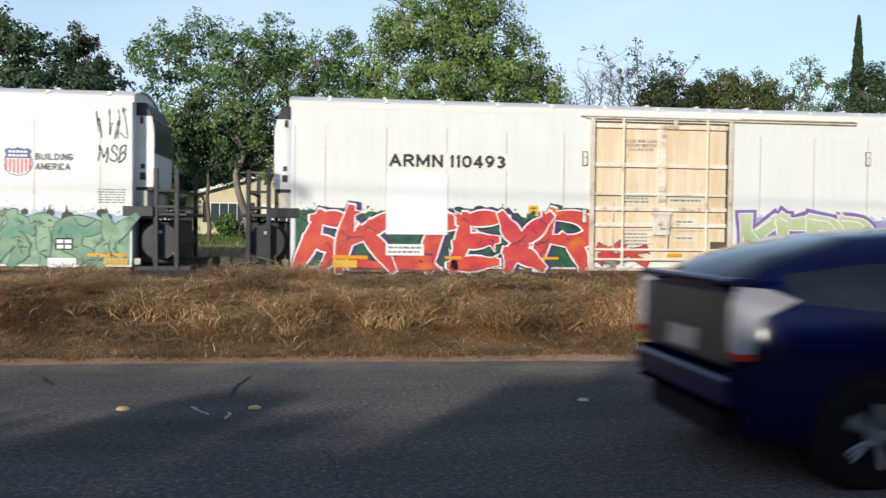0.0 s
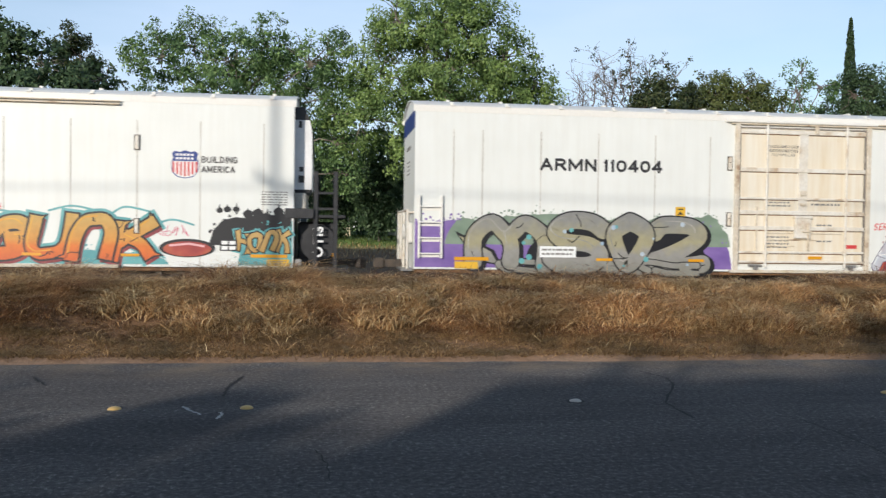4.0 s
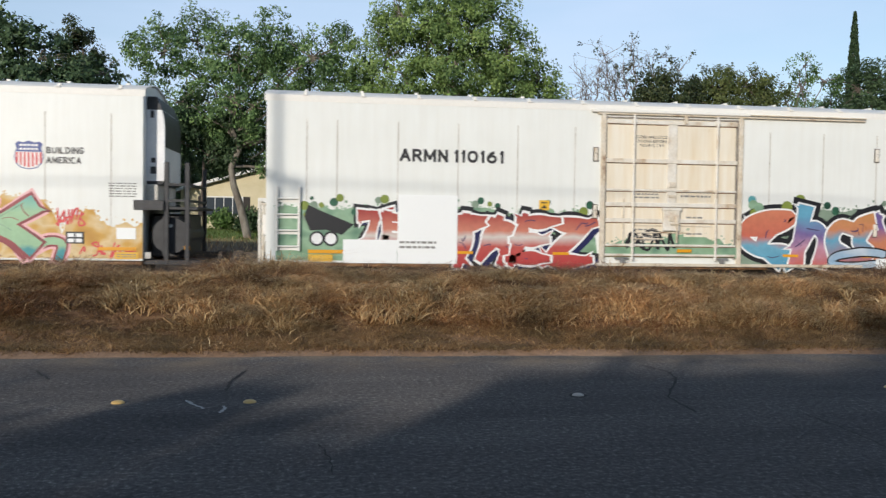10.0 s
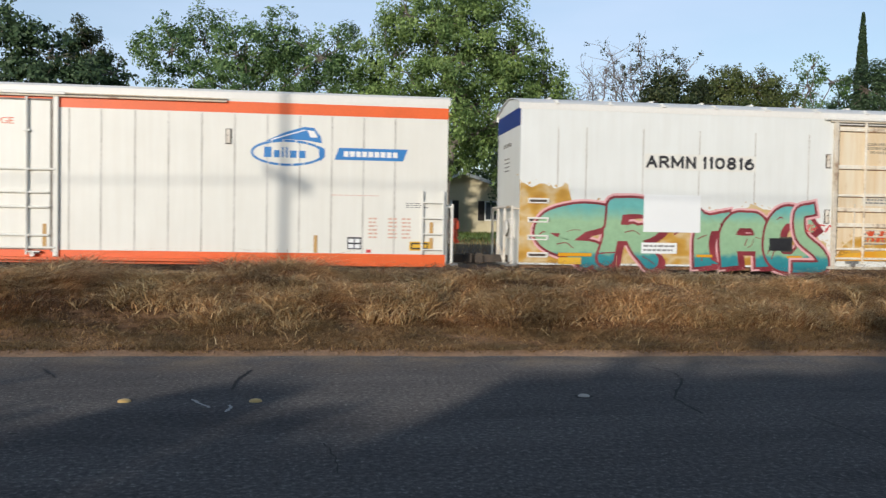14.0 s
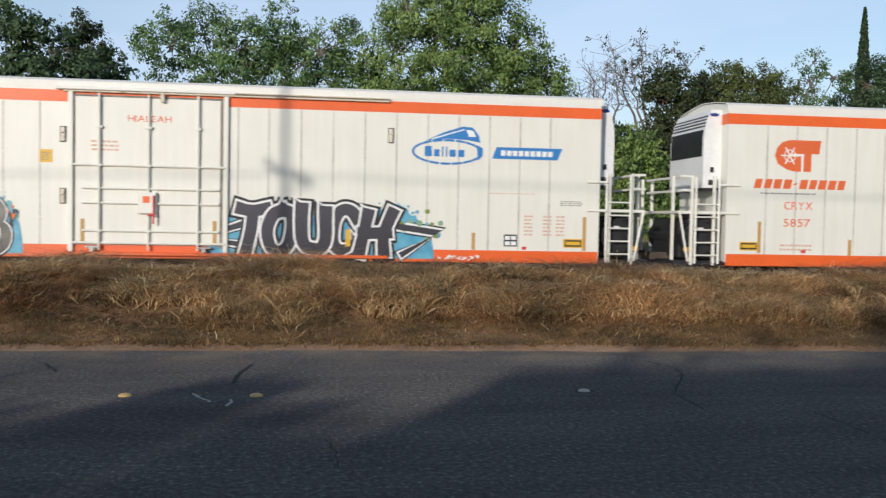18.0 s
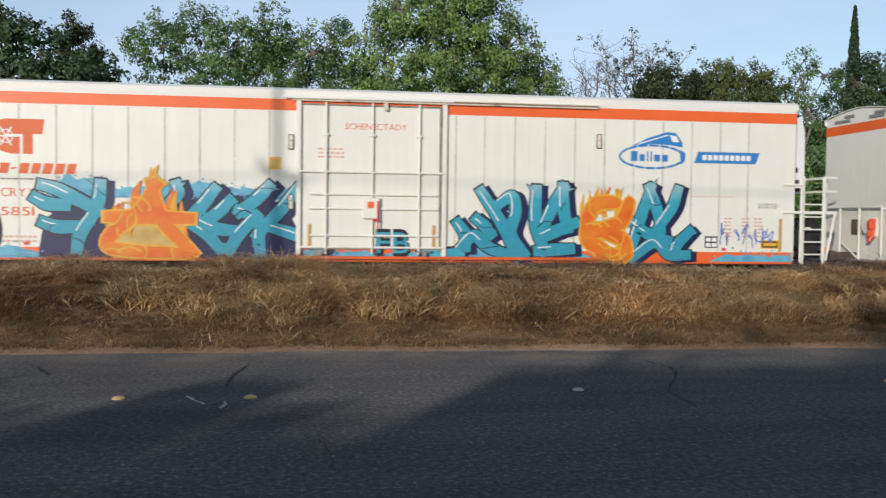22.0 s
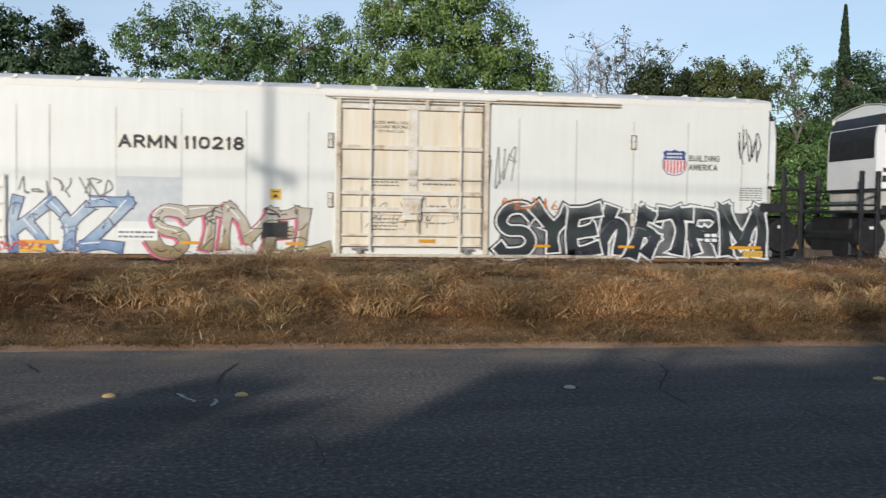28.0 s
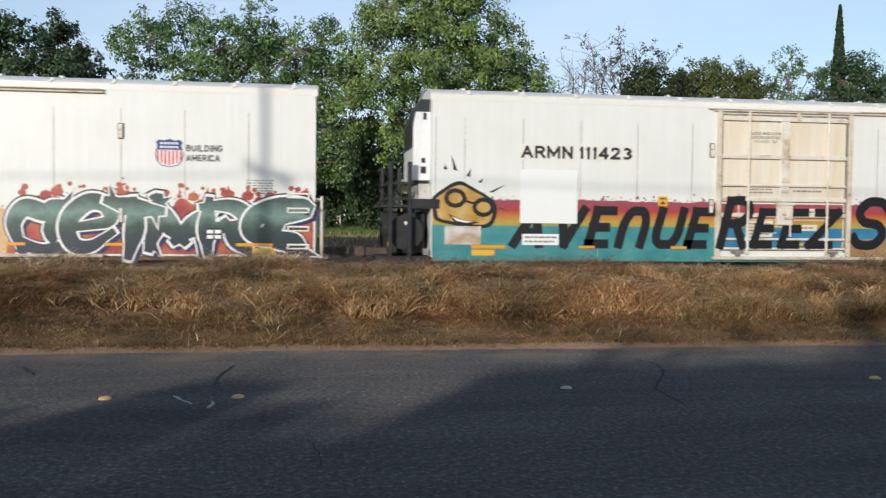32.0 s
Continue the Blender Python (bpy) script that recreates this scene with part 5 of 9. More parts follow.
def house(x0, x1, y, ridge_x, eave, ridge, wall_mat, label, windows, depth=9.0, doors=()):
    """A low gabled house whose gable faces the track."""
    z0 = ground_z((x0 + x1) / 2, y)
    h = thing("house", (x0, y, z0 - 0.1), label, "house", "houses beyond the lawn")
    w, rx = x1 - x0, ridge_x - x0
    g = Geo()
    g.prism_y([(0, 0), (w, 0), (w, eave), (rx, ridge - 0.12), (0, eave)], 0, depth)
    g.obj("wall", wall_mat, h)
    for a, b, za, zb, lab in ((rx, -0.45, ridge, eave - 0.16, ""), (rx, w + 0.45, ridge, eave - 0.16, "")):
        g = Geo()
        pr = [(a, za), (b, zb), (b, zb - 0.14), (a, za - 0.14)]
        g.prism_y(pr if b < a else pr[::-1], -0.45, depth + 0.45)
        roof = g.obj("roof", SHINGLE, h)
        g = Geo()
        pr = [(a, za + 0.01), (b, zb + 0.01), (b, zb - 0.2), (a, za - 0.2)]
        g.prism_y(pr if b < a else pr[::-1], -0.50, -0.452)
        g.obj("fascia", TRIM_WHITE, roof)
    for wx, wz, ww, wh, shut in windows:
        g = Geo()
        for bx in ((wx - 0.06, wx + 0.02), (wx + ww - 0.02, wx + ww + 0.06)):
            g.box(bx[0], bx[1], -0.06, 0.0, wz - 0.06, wz + wh + 0.06)
        for bz in ((wz - 0.06, wz + 0.02), (wz + wh - 0.02, wz + wh + 0.06)):
            g.box(wx + 0.02, wx + ww - 0.02, -0.058, 0.0, bz[0], bz[1])
        fr = g.obj("window_frame", TRIM_WHITE, h)
        n = 4
        for i in range(n):
            g = Geo()
            a = wx + 0.03 + (ww - 0.06) * i / n
            g.box(a, a + (ww - 0.06) / n - 0.04, -0.02, -0.005, wz + 0.03, wz + wh - 0.03)
            g.obj("pane", GLASS, fr)
            g = Geo()
            g.box(a + (ww - 0.06) / n - 0.04, a + (ww - 0.06) / n, -0.045, -0.005, wz + 0.03, wz + wh - 0.03)
            g.obj("bar", TRIM_WHITE, fr)
        if shut:
            for a in (wx - 0.5, wx + ww + 0.08):
                g = Geo()
                g.box(a, a + 0.42, -0.05, 0.0, wz - 0.05, wz + wh + 0.05, 0, 0.01)
                for k in range(9):
                    g.box(a + 0.05, a + 0.37, -0.065, -0.05, wz + 0.02 + k * wh / 9, wz + 0.06 + k * wh / 9)
                g.obj("shutter", DARK_WOOD, h)
    for dx, dw in doors:
        g = Geo()
        g.box(dx, dx + dw, -0.05, 0.0, 0.1, 2.15, 0, 0.01)
        g.box(dx + dw - 0.12, dx + dw - 0.06, -0.1, -0.05, 1.0, 1.06)
        g.obj("door", TRIM_WHITE, h)
    return h


def street_lamp(x, y, h):
    z0 = ground_z(x, y)
    top = thing("street_lamp", (x, y, z0), "slim white street lamp post beyond the track", "street lamp")
    for nm, mk in (("post", lambda g: g.tube((0, 0, -0.1), (0, 0, h), 0.075, 0.05, 10)), ("arm", lambda g: g.tube((0, 0, h - 0.05), (-0.35, 0, h + 0.12), 0.03)), ("lamp_head", lambda g: g.box(-0.62, -0.3, -0.1, 0.1, h + 0.08, h + 0.2, 0, 0.03))):
        g = Geo()
        mk(g)
        g.obj(nm, TRIM_WHITE, top)


street_lamp(7.9, 36, 5.7)


def wire_fence(x0, x1, y):
    top = thing("wire_fence", (x0, y, 0), "grey chain-link fence across the lawn", "fence")
    n = int((x1 - x0) / 2.4)
    for i in range(n + 1):
        g = Geo()
        z = ground_z(x0 + 2.4 * i, y)
        g.tube((2.4 * i, 0, z - 0.1), (2.4 * i, 0, z + 1.25), 0.03)
        g.obj("post", STEEL, top)
    for zz in (0.15, 1.2):
        g = Geo()
        z = ground_z(x0, y) + zz
        g.tube((0, 0, z), (2.4 * n, 0, z), 0.02)
        g.obj("rail", STEEL, top)
    g = Geo()
    z = ground_z(x0, y)
    for k in range(int(n * 2.4 / 0.12)):
        for d in (1, -1):
            a = k * 0.12
            g.tube((a, 0, z + (0.15 if d > 0 else 1.2)), (a + 1.0, 0, z + (1.2 if d > 0 else 0.15)), 0.004, n=3)
    g.obj("mesh", STEEL, top)


wire_fence(-32, -10.5, 61.5)


def pickup(x, y):
    z = ground_z(x, y)
    top = thing("pickup_truck", (x, y, z), "white pickup truck parked beyond the lawn", "truck")
    for nm, mat, mk in (("body", TRIM_WHITE, lambda g: (g.box(0, 5.2, 0, 1.8, 0.45, 1.0, 0, 0.08))), ("cab", TRIM_WHITE, lambda g: g.prism_y([(1.5, 1.0), (3.6, 1.0), (3.1, 1.62), (1.75, 1.62)], 0.08, 1.72)), ("window", GLASS, lambda g: g.prism_y([(1.72, 1.06), (3.36, 1.06), (3.02, 1.54), (1.85, 1.54)], 0.07, 1.73))):
        g = Geo()
        mk(g)
        g.obj(nm, mat, top)
    for wx in (1.0, 4.2):
        for wy in (0.0, 1.6):
            g = Geo()
            g.tube((wx, wy, 0.36), (wx, wy + 0.2, 0.36), 0.36, n=18)
            g.obj("wheel", RUBBER, top)


pickup(-13.0, 60)
house(-9.6, 1.5, 58, -4.0, 2.75, 4.3, STUCCO, "cream stucco single-storey house with dark shutters", [(1.6, 0.95, 2.3, 1.2, True), (6.5, 0.95, 1.8, 1.2, True)], doors=((4.9, 0.95),))
house(4.6, 12.3, 57, 8.2, 2.8, 4.1, STUCCO, "cream stucco house with white eaves and shutters", [(1.4, 0.95, 1.5, 1.2, True), (5.2, 0.95, 1.5, 1.2, True)])
house(19.5, 31.0, 54, 25.5, 2.8, 3.9, WHITE_WALL, "white-sided single-storey house with barred windows", [(1.4, 0.95, 1.6, 1.2, False), (5.8, 0.95, 1.6, 1.2, False), (8.6, 0.95, 1.4, 1.2, False)], doors=((3.9, 0.95),))

# ---- markers and cracks on the road ----
CERAMIC_Y = plain("ceramic_yellow", (0.62, 0.40, 0.13), 0.5)
CERAMIC_W = plain("ceramic_dirty_white", (0.45, 0.40, 0.33), 0.5)
TAR = plain("tar_crack", (0.050, 0.048, 0.047), 0.9)
TAR.node_tree.nodes["Principled BSDF"].inputs["Specular IOR Level"].default_value = 0.08
CHALK = plain("worn_white_paint", (0.42, 0.41, 0.40), 0.8)


CRACKS = (
    ((-0.82, 8.76), (-0.9, 8.24), (-0.89, 7.75)),
    ((3.33, 8.9), (3.46, 8.51), (3.39, 8.13), (2.95, 7.27), (2.94, 6.63)),
    ((3.8, 6.48), (3.83, 6.1), (3.82, 5.67), (3.79, 5.44)),
    ((-2.81, 8.84), (-2.56, 8.37)),
    ((-0.06, 5.86), (0.01, 5.5), (0.03, 5.13)),
)
SCUFFS = (((-1.16, 7.34), (-1.06, 7.14), (-0.97, 7.02)), ((-0.83, 7.1), (-0.81, 6.98), (-0.83, 6.85)))


def road_marker(x, y, mat, label):
    g = Geo()
    n, rings = 16, ((0.055, 0.0), (0.052, 0.008), (0.04, 0.016), (0.02, 0.021))
    i0 = len(g.v)
    for r, z in rings:
        g.v += [(r * math.cos(2 * math.pi * k / n), r * math.sin(2 * math.pi * k / n), z) for k in range(n)]
    for j in range(3):
        for k in range(n):
            g.f.append((i0 + j * n + k, i0 + j * n + (k + 1) % n, i0 + (j + 1) * n + (k + 1) % n, i0 + (j + 1) * n + k))
            g.m.append(0)
    g.f.append(tuple(i0 + 3 * n + k for k in range(n)))
    g.m.append(0)
    ob = tagged(g.obj("road_marker", mat, None, "", True), label, "road marker", "markers along the middle of the road")
    ob.location = (x, y, 0.001)


road_marker(-1.69, 7.28, CERAMIC_Y, "round yellow ceramic road marker on the asphalt")
road_marker(-0.64, 7.25, CERAMIC_Y, "round yellow ceramic road marker on the asphalt")
road_marker(2.17, 7.36, CERAMIC_W, "dirty white ceramic road marker in a tar ring")
road_marker(5.27, 7.57, CERAMIC_Y, "round yellow ceramic road marker on the asphalt")
g = Geo()
g.face([(2.17 + 0.085 * math.cos(k * 0.449), 7.36 + 0.085 * math.sin(k * 0.449), 0.004) for k in range(14)])
g.obj("tar_ring", TAR, road)
for s, pts in enumerate(CRACKS):
    g = Geo()
    ribbon(g, pts, (0.02, 0.014, 0.008, 0.012, 0.006)[s], 0.004, s)
    g.obj("crack", TAR, road)
for s, pts in enumerate(SCUFFS):
    g = Geo()
    ribbon(g, pts, 0.016, 0.004, s + 40)
    g.obj("paint_scuff", CHALK, road)

# ---- behind the camera: pole, wires, and unseen hedge, trees and house added to shade the road ----
POLE_WOOD = noisy("pole_wood", [(0.3, (0.14, 0.10, 0.07)), (0.7, (0.24, 0.18, 0.13))], 3, 0.9, stretch=(4, 4, 0.5))
WIRE = plain("wire_black", (0.02, 0.02, 0.02), 0.6)
PX, PY = -13.45, 2.2
pole = thing("utility_pole", (PX, PY, 0), "brown wooden utility pole with a crossarm", "utility pole")
g = Geo()
g.tube((0, 0, -0.1), (0, 0, 11.6), 0.085, 0.068, 12)
g.obj("shaft", POLE_WOOD, pole)
g = Geo()
g.box(-0.05, 0.05, -1.0, 0.75, 7.29, 7.40, 0, 0.01)
g.obj("crossarm", POLE_WOOD, pole)
g = Geo()
g.tube((0.12, -0.95, 7.25), (0.12, 0, 6.95), 0.03)
g.obj("arm_brace", STEEL, pole)
for y in (-0.95, -0.5, 0.68):
    g = Geo()
    g.tube((0, y, 7.42), (0, y, 7.50), 0.035)
    g.tube((0, y, 7.50), (0, y, 7.58), 0.06, 0.04)
    g.obj("insulator", STEEL, pole)
for y, z in ((PY - 0.95, 7.55), (PY + 0.68, 7.1)):
    g = Geo()
    last = None
    for i in range(-20, 21):
        p = (PX + i * 4.0, y, z - 0.25 * (1 - (i % 10 - 5) ** 2 / 25))
        if last:
            g.tube(last, p, 0.011, n=5)
        last = p
    tagged(g.obj("overhead_wire", WIRE), "black overhead cable along the road", "cable", "cables on the pole")


# unseen hedge, its height set by how far the road is shaded
def hedge():
    top = thing("hedge", (-17, -5.2, 0), "unseen dense dark green hedge added to shade the road", "hedge")
    rs = np.random.RandomState(61)
    n = 2600
    c = np.stack([rs.uniform(-12, 12, n), rs.uniform(-0.7, 0.7, n), rs.uniform(0.1, 2.6, n)], 1)
    c[:, 2] *= np.where(c[:, 0] > 8, 1.03, 0.985)
    v, q = leaf_cloud(c, np.full(n, 0.16), 22, 0.09, 62)
    ob = new("foliage", mesh_np("foliage", v, q, [LEAF_DARK]))
    ob.parent = top
    g = Geo()
    rnd = random.Random(5)
    for i in range(24):
        x = -11.5 + i
        limb(g, (x, 0, -0.05), (x + rnd.uniform(-0.3, 0.3), 0, 2.1), 0.05, 0.02, rnd, 3)
    g.obj("branchwork", BARK_DARK, top)


hedge()
# unseen crown added over the hedge for streaks of shade on the road
tree("shade_tree", -11.6, -5.2, [(-8.0 - 0.78 * i, 2.70 + 0.06 * math.sin(i * 2.1), 0.27) for i in range(17)] + [(-9.0 - 1.9 * i, 3.02 + 0.07 * math.sin(i * 1.7), 0.22) for i in range(6)], LEAF_SYC, BARK_DARK, "unseen low spreading tree added above the hedge for dappled shade", 130, 24, 0.07, 0.11, 0.12, 1.8, 71, 0.9, 0.0, 0.1, -0.1)

# unseen loose crown added to throw broken shade on the bank
tree("shade_tree", -0.6, -6.8, [(-6.8, 3.80, 0.3), (-6.0, 4.0, 0.4), (-5.0, 4.15, 0.5), (-3.8, 4.3, 0.55), (-2.5, 4.4, 0.6), (-1.1, 4.5, 0.6), (0.4, 4.5, 0.65), (1.9, 4.45, 0.65), (3.4, 4.4, 0.6)], LEAF_SYC, BARK_DARK, "unseen thin spreading tree added to dapple the bank with shade", 34, 16, 0.08, 0.16, 0.10, 2.6, 74, 0.8, 0.0, 0.2, 0.0)


# unseen house added as a shade block; its corner and eave set the shadow edge
def shade_house():
    h = thing("house", (-8.70, -17, -0.05), "unseen tan single-storey house with a gabled shingle roof, added to shade the road", "house")
    w, d, e, r = 14.0, 9.0, 4.0, 4.4
    g = Geo()
    g.box(0.35, w - 0.35, 0.35, d - 0.35, 0, e - 0.1)
    g.prism_x([(0.35, e - 0.1), (d - 0.35, e - 0.1), (d - 4.0, r - 0.17)], 0.35, 0.6)
    g.obj("wall", STUCCO, h)
    a, b, c, f = (0.5, 0, e), (w, 0, e), (w, d, e), (0.5, d, e)
    p, q = (0.5, d - 4.0, r), (w - 3, d - 4.0, r)
    for pts in ((a, b, q, p), (b, c, q), (c, f, p, q)):
        g = Geo()
        g.face(pts)
        g.face([(x, y, z - 0.16) for x, y, z in reversed(pts)])
        g.obj("roof", SHINGLE, h)
    g = Geo()
    for x0, x1, y0, y1 in ((0.5, w, 0, 0.04), (0.5, w, d - 0.04, d), (w - 0.04, w, 0, d)):
        g.box(x0, x1, y0, y1, e - 0.2, e - 0.003)
    g.obj("fascia", TRIM_WHITE, h)
    for x in (2.0, 6.0, 10.2):
        g = Geo()
        g.box(x, x + 1.5, d - 0.35, d - 0.30, 1.0, 2.3)
        wn_ = g.obj("window_frame", TRIM_WHITE, h)
        g = Geo()
        g.box(x + 0.08, x + 1.42, d - 0.30, d - 0.285, 1.08, 2.22)
        g.obj("pane", GLASS, wn_)


shade_house()


# ---- the blue hatchback that drives off ----
CAR_BLUE, cn, cl, cb = material("metallic_navy", 0.16, 0.0)
cb.inputs["Base Color"].default_value = (0.0014, 0.0030, 0.034, 1)
cb.inputs["Specular IOR Level"].default_value = 0.3
TINT, cn, cl, cb = material("tinted_glass", 0.05)
cb.inputs["Base Color"].default_value = (0.012, 0.014, 0.018, 1)
LENS_RED = plain("lens_red", (0.45, 0.02, 0.02), 0.15)
LENS_CLEAR = plain("lens_clear", (0.36, 0.36, 0.38), 0.2)
ALLOY = plain("alloy", (0.24, 0.24, 0.25), 0.4, 0.3)
PLATE = plain("plate_pale", (0.17, 0.17, 0.18), 0.5)


def hatchback(x, y):
    """Rear axle at the origin, nose to +x; y runs across, the near side at 0."""
    car = thing("car", (x, y, 0), "dark blue hatchback car driving along the road", "car")
    W = 1.745
    sec = []
    # stations along the car: x, half width low, half width at the waist, half width of the roof, sill, waist height, roof height
    st = ((-0.76, 0.70, 0.72, 0.58, 0.42, 1.05, 1.17), (-0.70, 0.80, 0.80, 0.62, 0.28, 1.09, 1.23), (-0.48, 0.85, 0.85, 0.62, 0.22, 1.09, 1.34), (0.0, 0.872, 0.86, 0.60, 0.18, 1.04, 1.47), (0.7, 0.872, 0.86, 0.58, 0.17, 1.0, 1.53), (1.3, 0.872, 0.86, 0.57, 0.17, 0.97, 1.53), (1.9, 0.872, 0.855, 0.56, 0.17, 0.95, 1.45), (2.5, 0.87, 0.85, 0.58, 0.17, 0.95, 1.17), (2.95, 0.86, 0.83, 0.66, 0.18, 0.90, 0.97), (3.3, 0.82, 0.76, 0.60, 0.2, 0.78, 0.84), (3.52, 0.62, 0.58, 0.45, 0.28, 0.62, 0.68))
    cy = W / 2
    g = Geo()
    rings = []
    for sx, a, b, c, z0, z1, z2 in st:
        ring = [(a * 0.93, z0), (a, z0 + 0.16), (a, (z0 + z1) / 2 + 0.05), (b * 0.985, z1), (b * 0.45 + c * 0.55, z1 + (z2 - z1) * 0.62), (c, z2 - 0.03), (c * 0.6, z2), (0, z2 + 0.005)]
        pts = [(sx, cy - w, z) for w, z in ring] + [(sx, cy + w, z) for w, z in ring[::-1][1:]]
        rings.append(pts)
    n = len(rings[0])
    for r in rings:
        g.v += r
    for i in range(len(rings) - 1):
        for k in range(n - 1):
            mid = (st[i][0] + st[i + 1][0]) / 2
            glass = k in (3, 4, n - 5, n - 6) and -0.3 < mid < 2.6
            screen = k in (5, 6, 7, 8) and (1.95 < mid < 2.8 or -0.7 < mid < 0.3)
            g.f.append((i * n + k, i * n + k + 1, (i + 1) * n + k + 1, (i + 1) * n + k))
            g.m.append(1 if screen or (glass and k in (3, n - 5)) else 0)
        g.f.append((i * n, (i + 1) * n, (i + 1) * n + n - 1, i * n + n - 1))
        g.m.append(2)
    g.f += [tuple(range(n)), tuple((len(rings) - 1) * n + k for k in range(n - 1, -1, -1))]
    g.m += [0, 0]
    body = g.obj("body", [CAR_BLUE, TINT, RUBBER], car)
    me = body.data
    me.polygons.foreach_set("use_smooth", [len(p.vertices) == 4 for p in me.polygons])
    for s in (0, 1):
        yy = (0.03, 0.17) if s == 0 else (W - 0.17, W - 0.03)
        g = Geo()
        z = 0.0
        pr = [(-0.805, 0.79), (-0.72, 0.79), (-0.66, 1.00), (-0.44, 1.10), (-0.62, 1.165), (-0.76, 1.175), (-0.80, 1.06)]
        g.prism_y(pr, yy[0], yy[1])
        lamp = g.obj("tail_light", LENS_CLEAR, car, "clear tail light")
        g = Geo()
        g.prism_y([(-0.81, 0.75), (-0.72, 0.75), (-0.70, 0.788), (-0.81, 0.788)], yy[0] - 0.004, yy[1])
        g.obj("red_lens", LENS_RED, lamp)
        g = Geo()
        g.box(3.2, 3.42, yy[0] + 0.16 - 0.1 * s, yy[1] + 0.1 - 0.16 * s, 0.62, 0.74, 0, 0.03)
        g.obj("headlight", LENS_CLEAR, car)
        g = Geo()
        g.box(1.95, 2.1, -0.14 if s == 0 else W - 0.02, 0.02 if s == 0 else W + 0.14, 0.98, 1.12, 0, 0.03)
        g.obj("mirror", CAR_BLUE, car)
    g = Geo()
    g.box(-0.80, -0.755, 0.172, W - 0.172, 0.69, 1.13, 0, 0.01)
    g.obj("hatch_panel", BLACK, car)
    g = Geo()
    g.box(-0.83, -0.45, 0.12, W - 0.12, 1.18, 1.22, 0, 0.015)
    g.obj("spoiler", CAR_BLUE, car)
    g = Geo()
    g.box(-0.84, -0.73, 0.08, W - 0.08, 0.42, 0.66, 0, 0.05)
    g.obj("bumper", CAR_BLUE, car)
    g = Geo()
    g.box(-0.815, -0.755, 0.66, W - 0.66, 0.73, 0.87, 0, 0.004)
    g.obj("number_plate", PLATE, car, "pale number plate with no lettering")
    g = Geo()
    g.box(-0.80, -0.72, 0.3, W - 0.3, 0.24, 0.40, 0, 0.02)
    g.obj("lower_valance", RUBBER, car)
    wheels = []
    for wx in (0.0, 2.70):
        for s in (0, 1):
            wy = 0.05 if s == 0 else W - 0.05
            w = new("wheel")
            w.parent = car
            w.location = (wx, wy, 0.317)
            g = Geo()
            prof = ((0.20, -0.105), (0.295, -0.105), (0.317, -0.07), (0.317, 0.07), (0.295, 0.105), (0.20, 0.105))
            m = 28
            for r, yy in prof:
                g.v += [(r * math.cos(2 * math.pi * k / m), yy, r * math.sin(2 * math.pi * k / m)) for k in range(m)]
            for j in range(5):
                for k in range(m):
                    g.f.append((j * m + k, j * m + (k + 1) % m, (j + 1) * m + (k + 1) % m, (j + 1) * m + k))
                    g.m.append(0)
            g.obj("tyre", RUBBER, w)
            g = Geo()
            d = -1 if s == 0 else 1
            g.tube((0, d * 0.04, 0), (0, d * 0.06, 0), 0.20, n=24, mi=1)
            g.tube((0, d * 0.06, 0), (0, d * 0.062, 0), 0.21, n=24, mi=1)
            for k in range(5):
                a = 2 * math.pi * k / 5
                for u in (-0.16, 0.0, 0.16):
                    g.tube((0.05 * math.cos(a), d * 0.09, 0.05 * math.sin(a)), (0.195 * math.cos(a + u), d * 0.09, 0.195 * math.sin(a + u)), 0.018, n=6)
            g.tube((0, d * 0.075, 0), (0, d * 0.11, 0), 0.055, n=12)
            g.obj("rim", [ALLOY, RUBBER], w)
            wheels.append(w)
    for wx in (0.0, 2.70):
        for yy in ((-0.004, 0.26), (W - 0.26, W + 0.004)):
            g = Geo()
            g.tube((wx, yy[0], 0.317), (wx, yy[1], 0.317), 0.36, n=28)
            g.obj("wheel_arch", RUBBER, car)
    return car, wheels


CAR_X, CAR_Y, CAR_SPEED = 3.12, 4.70, 13.3
HATCHBACK, HATCH_WHEELS = hatchback(CAR_X, CAR_Y)

# ---- lettering and sprayed paint on the wagons; x along the wagon from its left end ----
def flat(name, car, mat, draw, label=""):
    g = Geo()
    draw(g)
    return g.obj(name, mat, car, label)


def plate(name, car, x0, x1, z0, z1, mat, y=-0.004, label=""):
    g = Geo()
    g.box(x0, x1, y - 0.004, 0.0 if y > -0.02 else y + 0.01, z0, z1)
    return g.obj(name, mat, car, label)


def smooth_line(pts, k=6):
    """A flowing line through the points."""
    out = []
    for i in range(len(pts) - 1):
        p0, p1, p2, p3 = pts[max(0, i - 1)], pts[i], pts[i + 1], pts[min(len(pts) - 1, i + 2)]
        for j in range(k):
            t = j / k
            out.append(tuple(0.5 * (2 * b + (c - a) * t + (2 * a - 5 * b + 4 * c - d) * t * t + (3 * b - a - 3 * c + d) * t ** 3) for a, b, c, d in zip(p0, p1, p2, p3)))
    out.append(pts[-1])
    return out


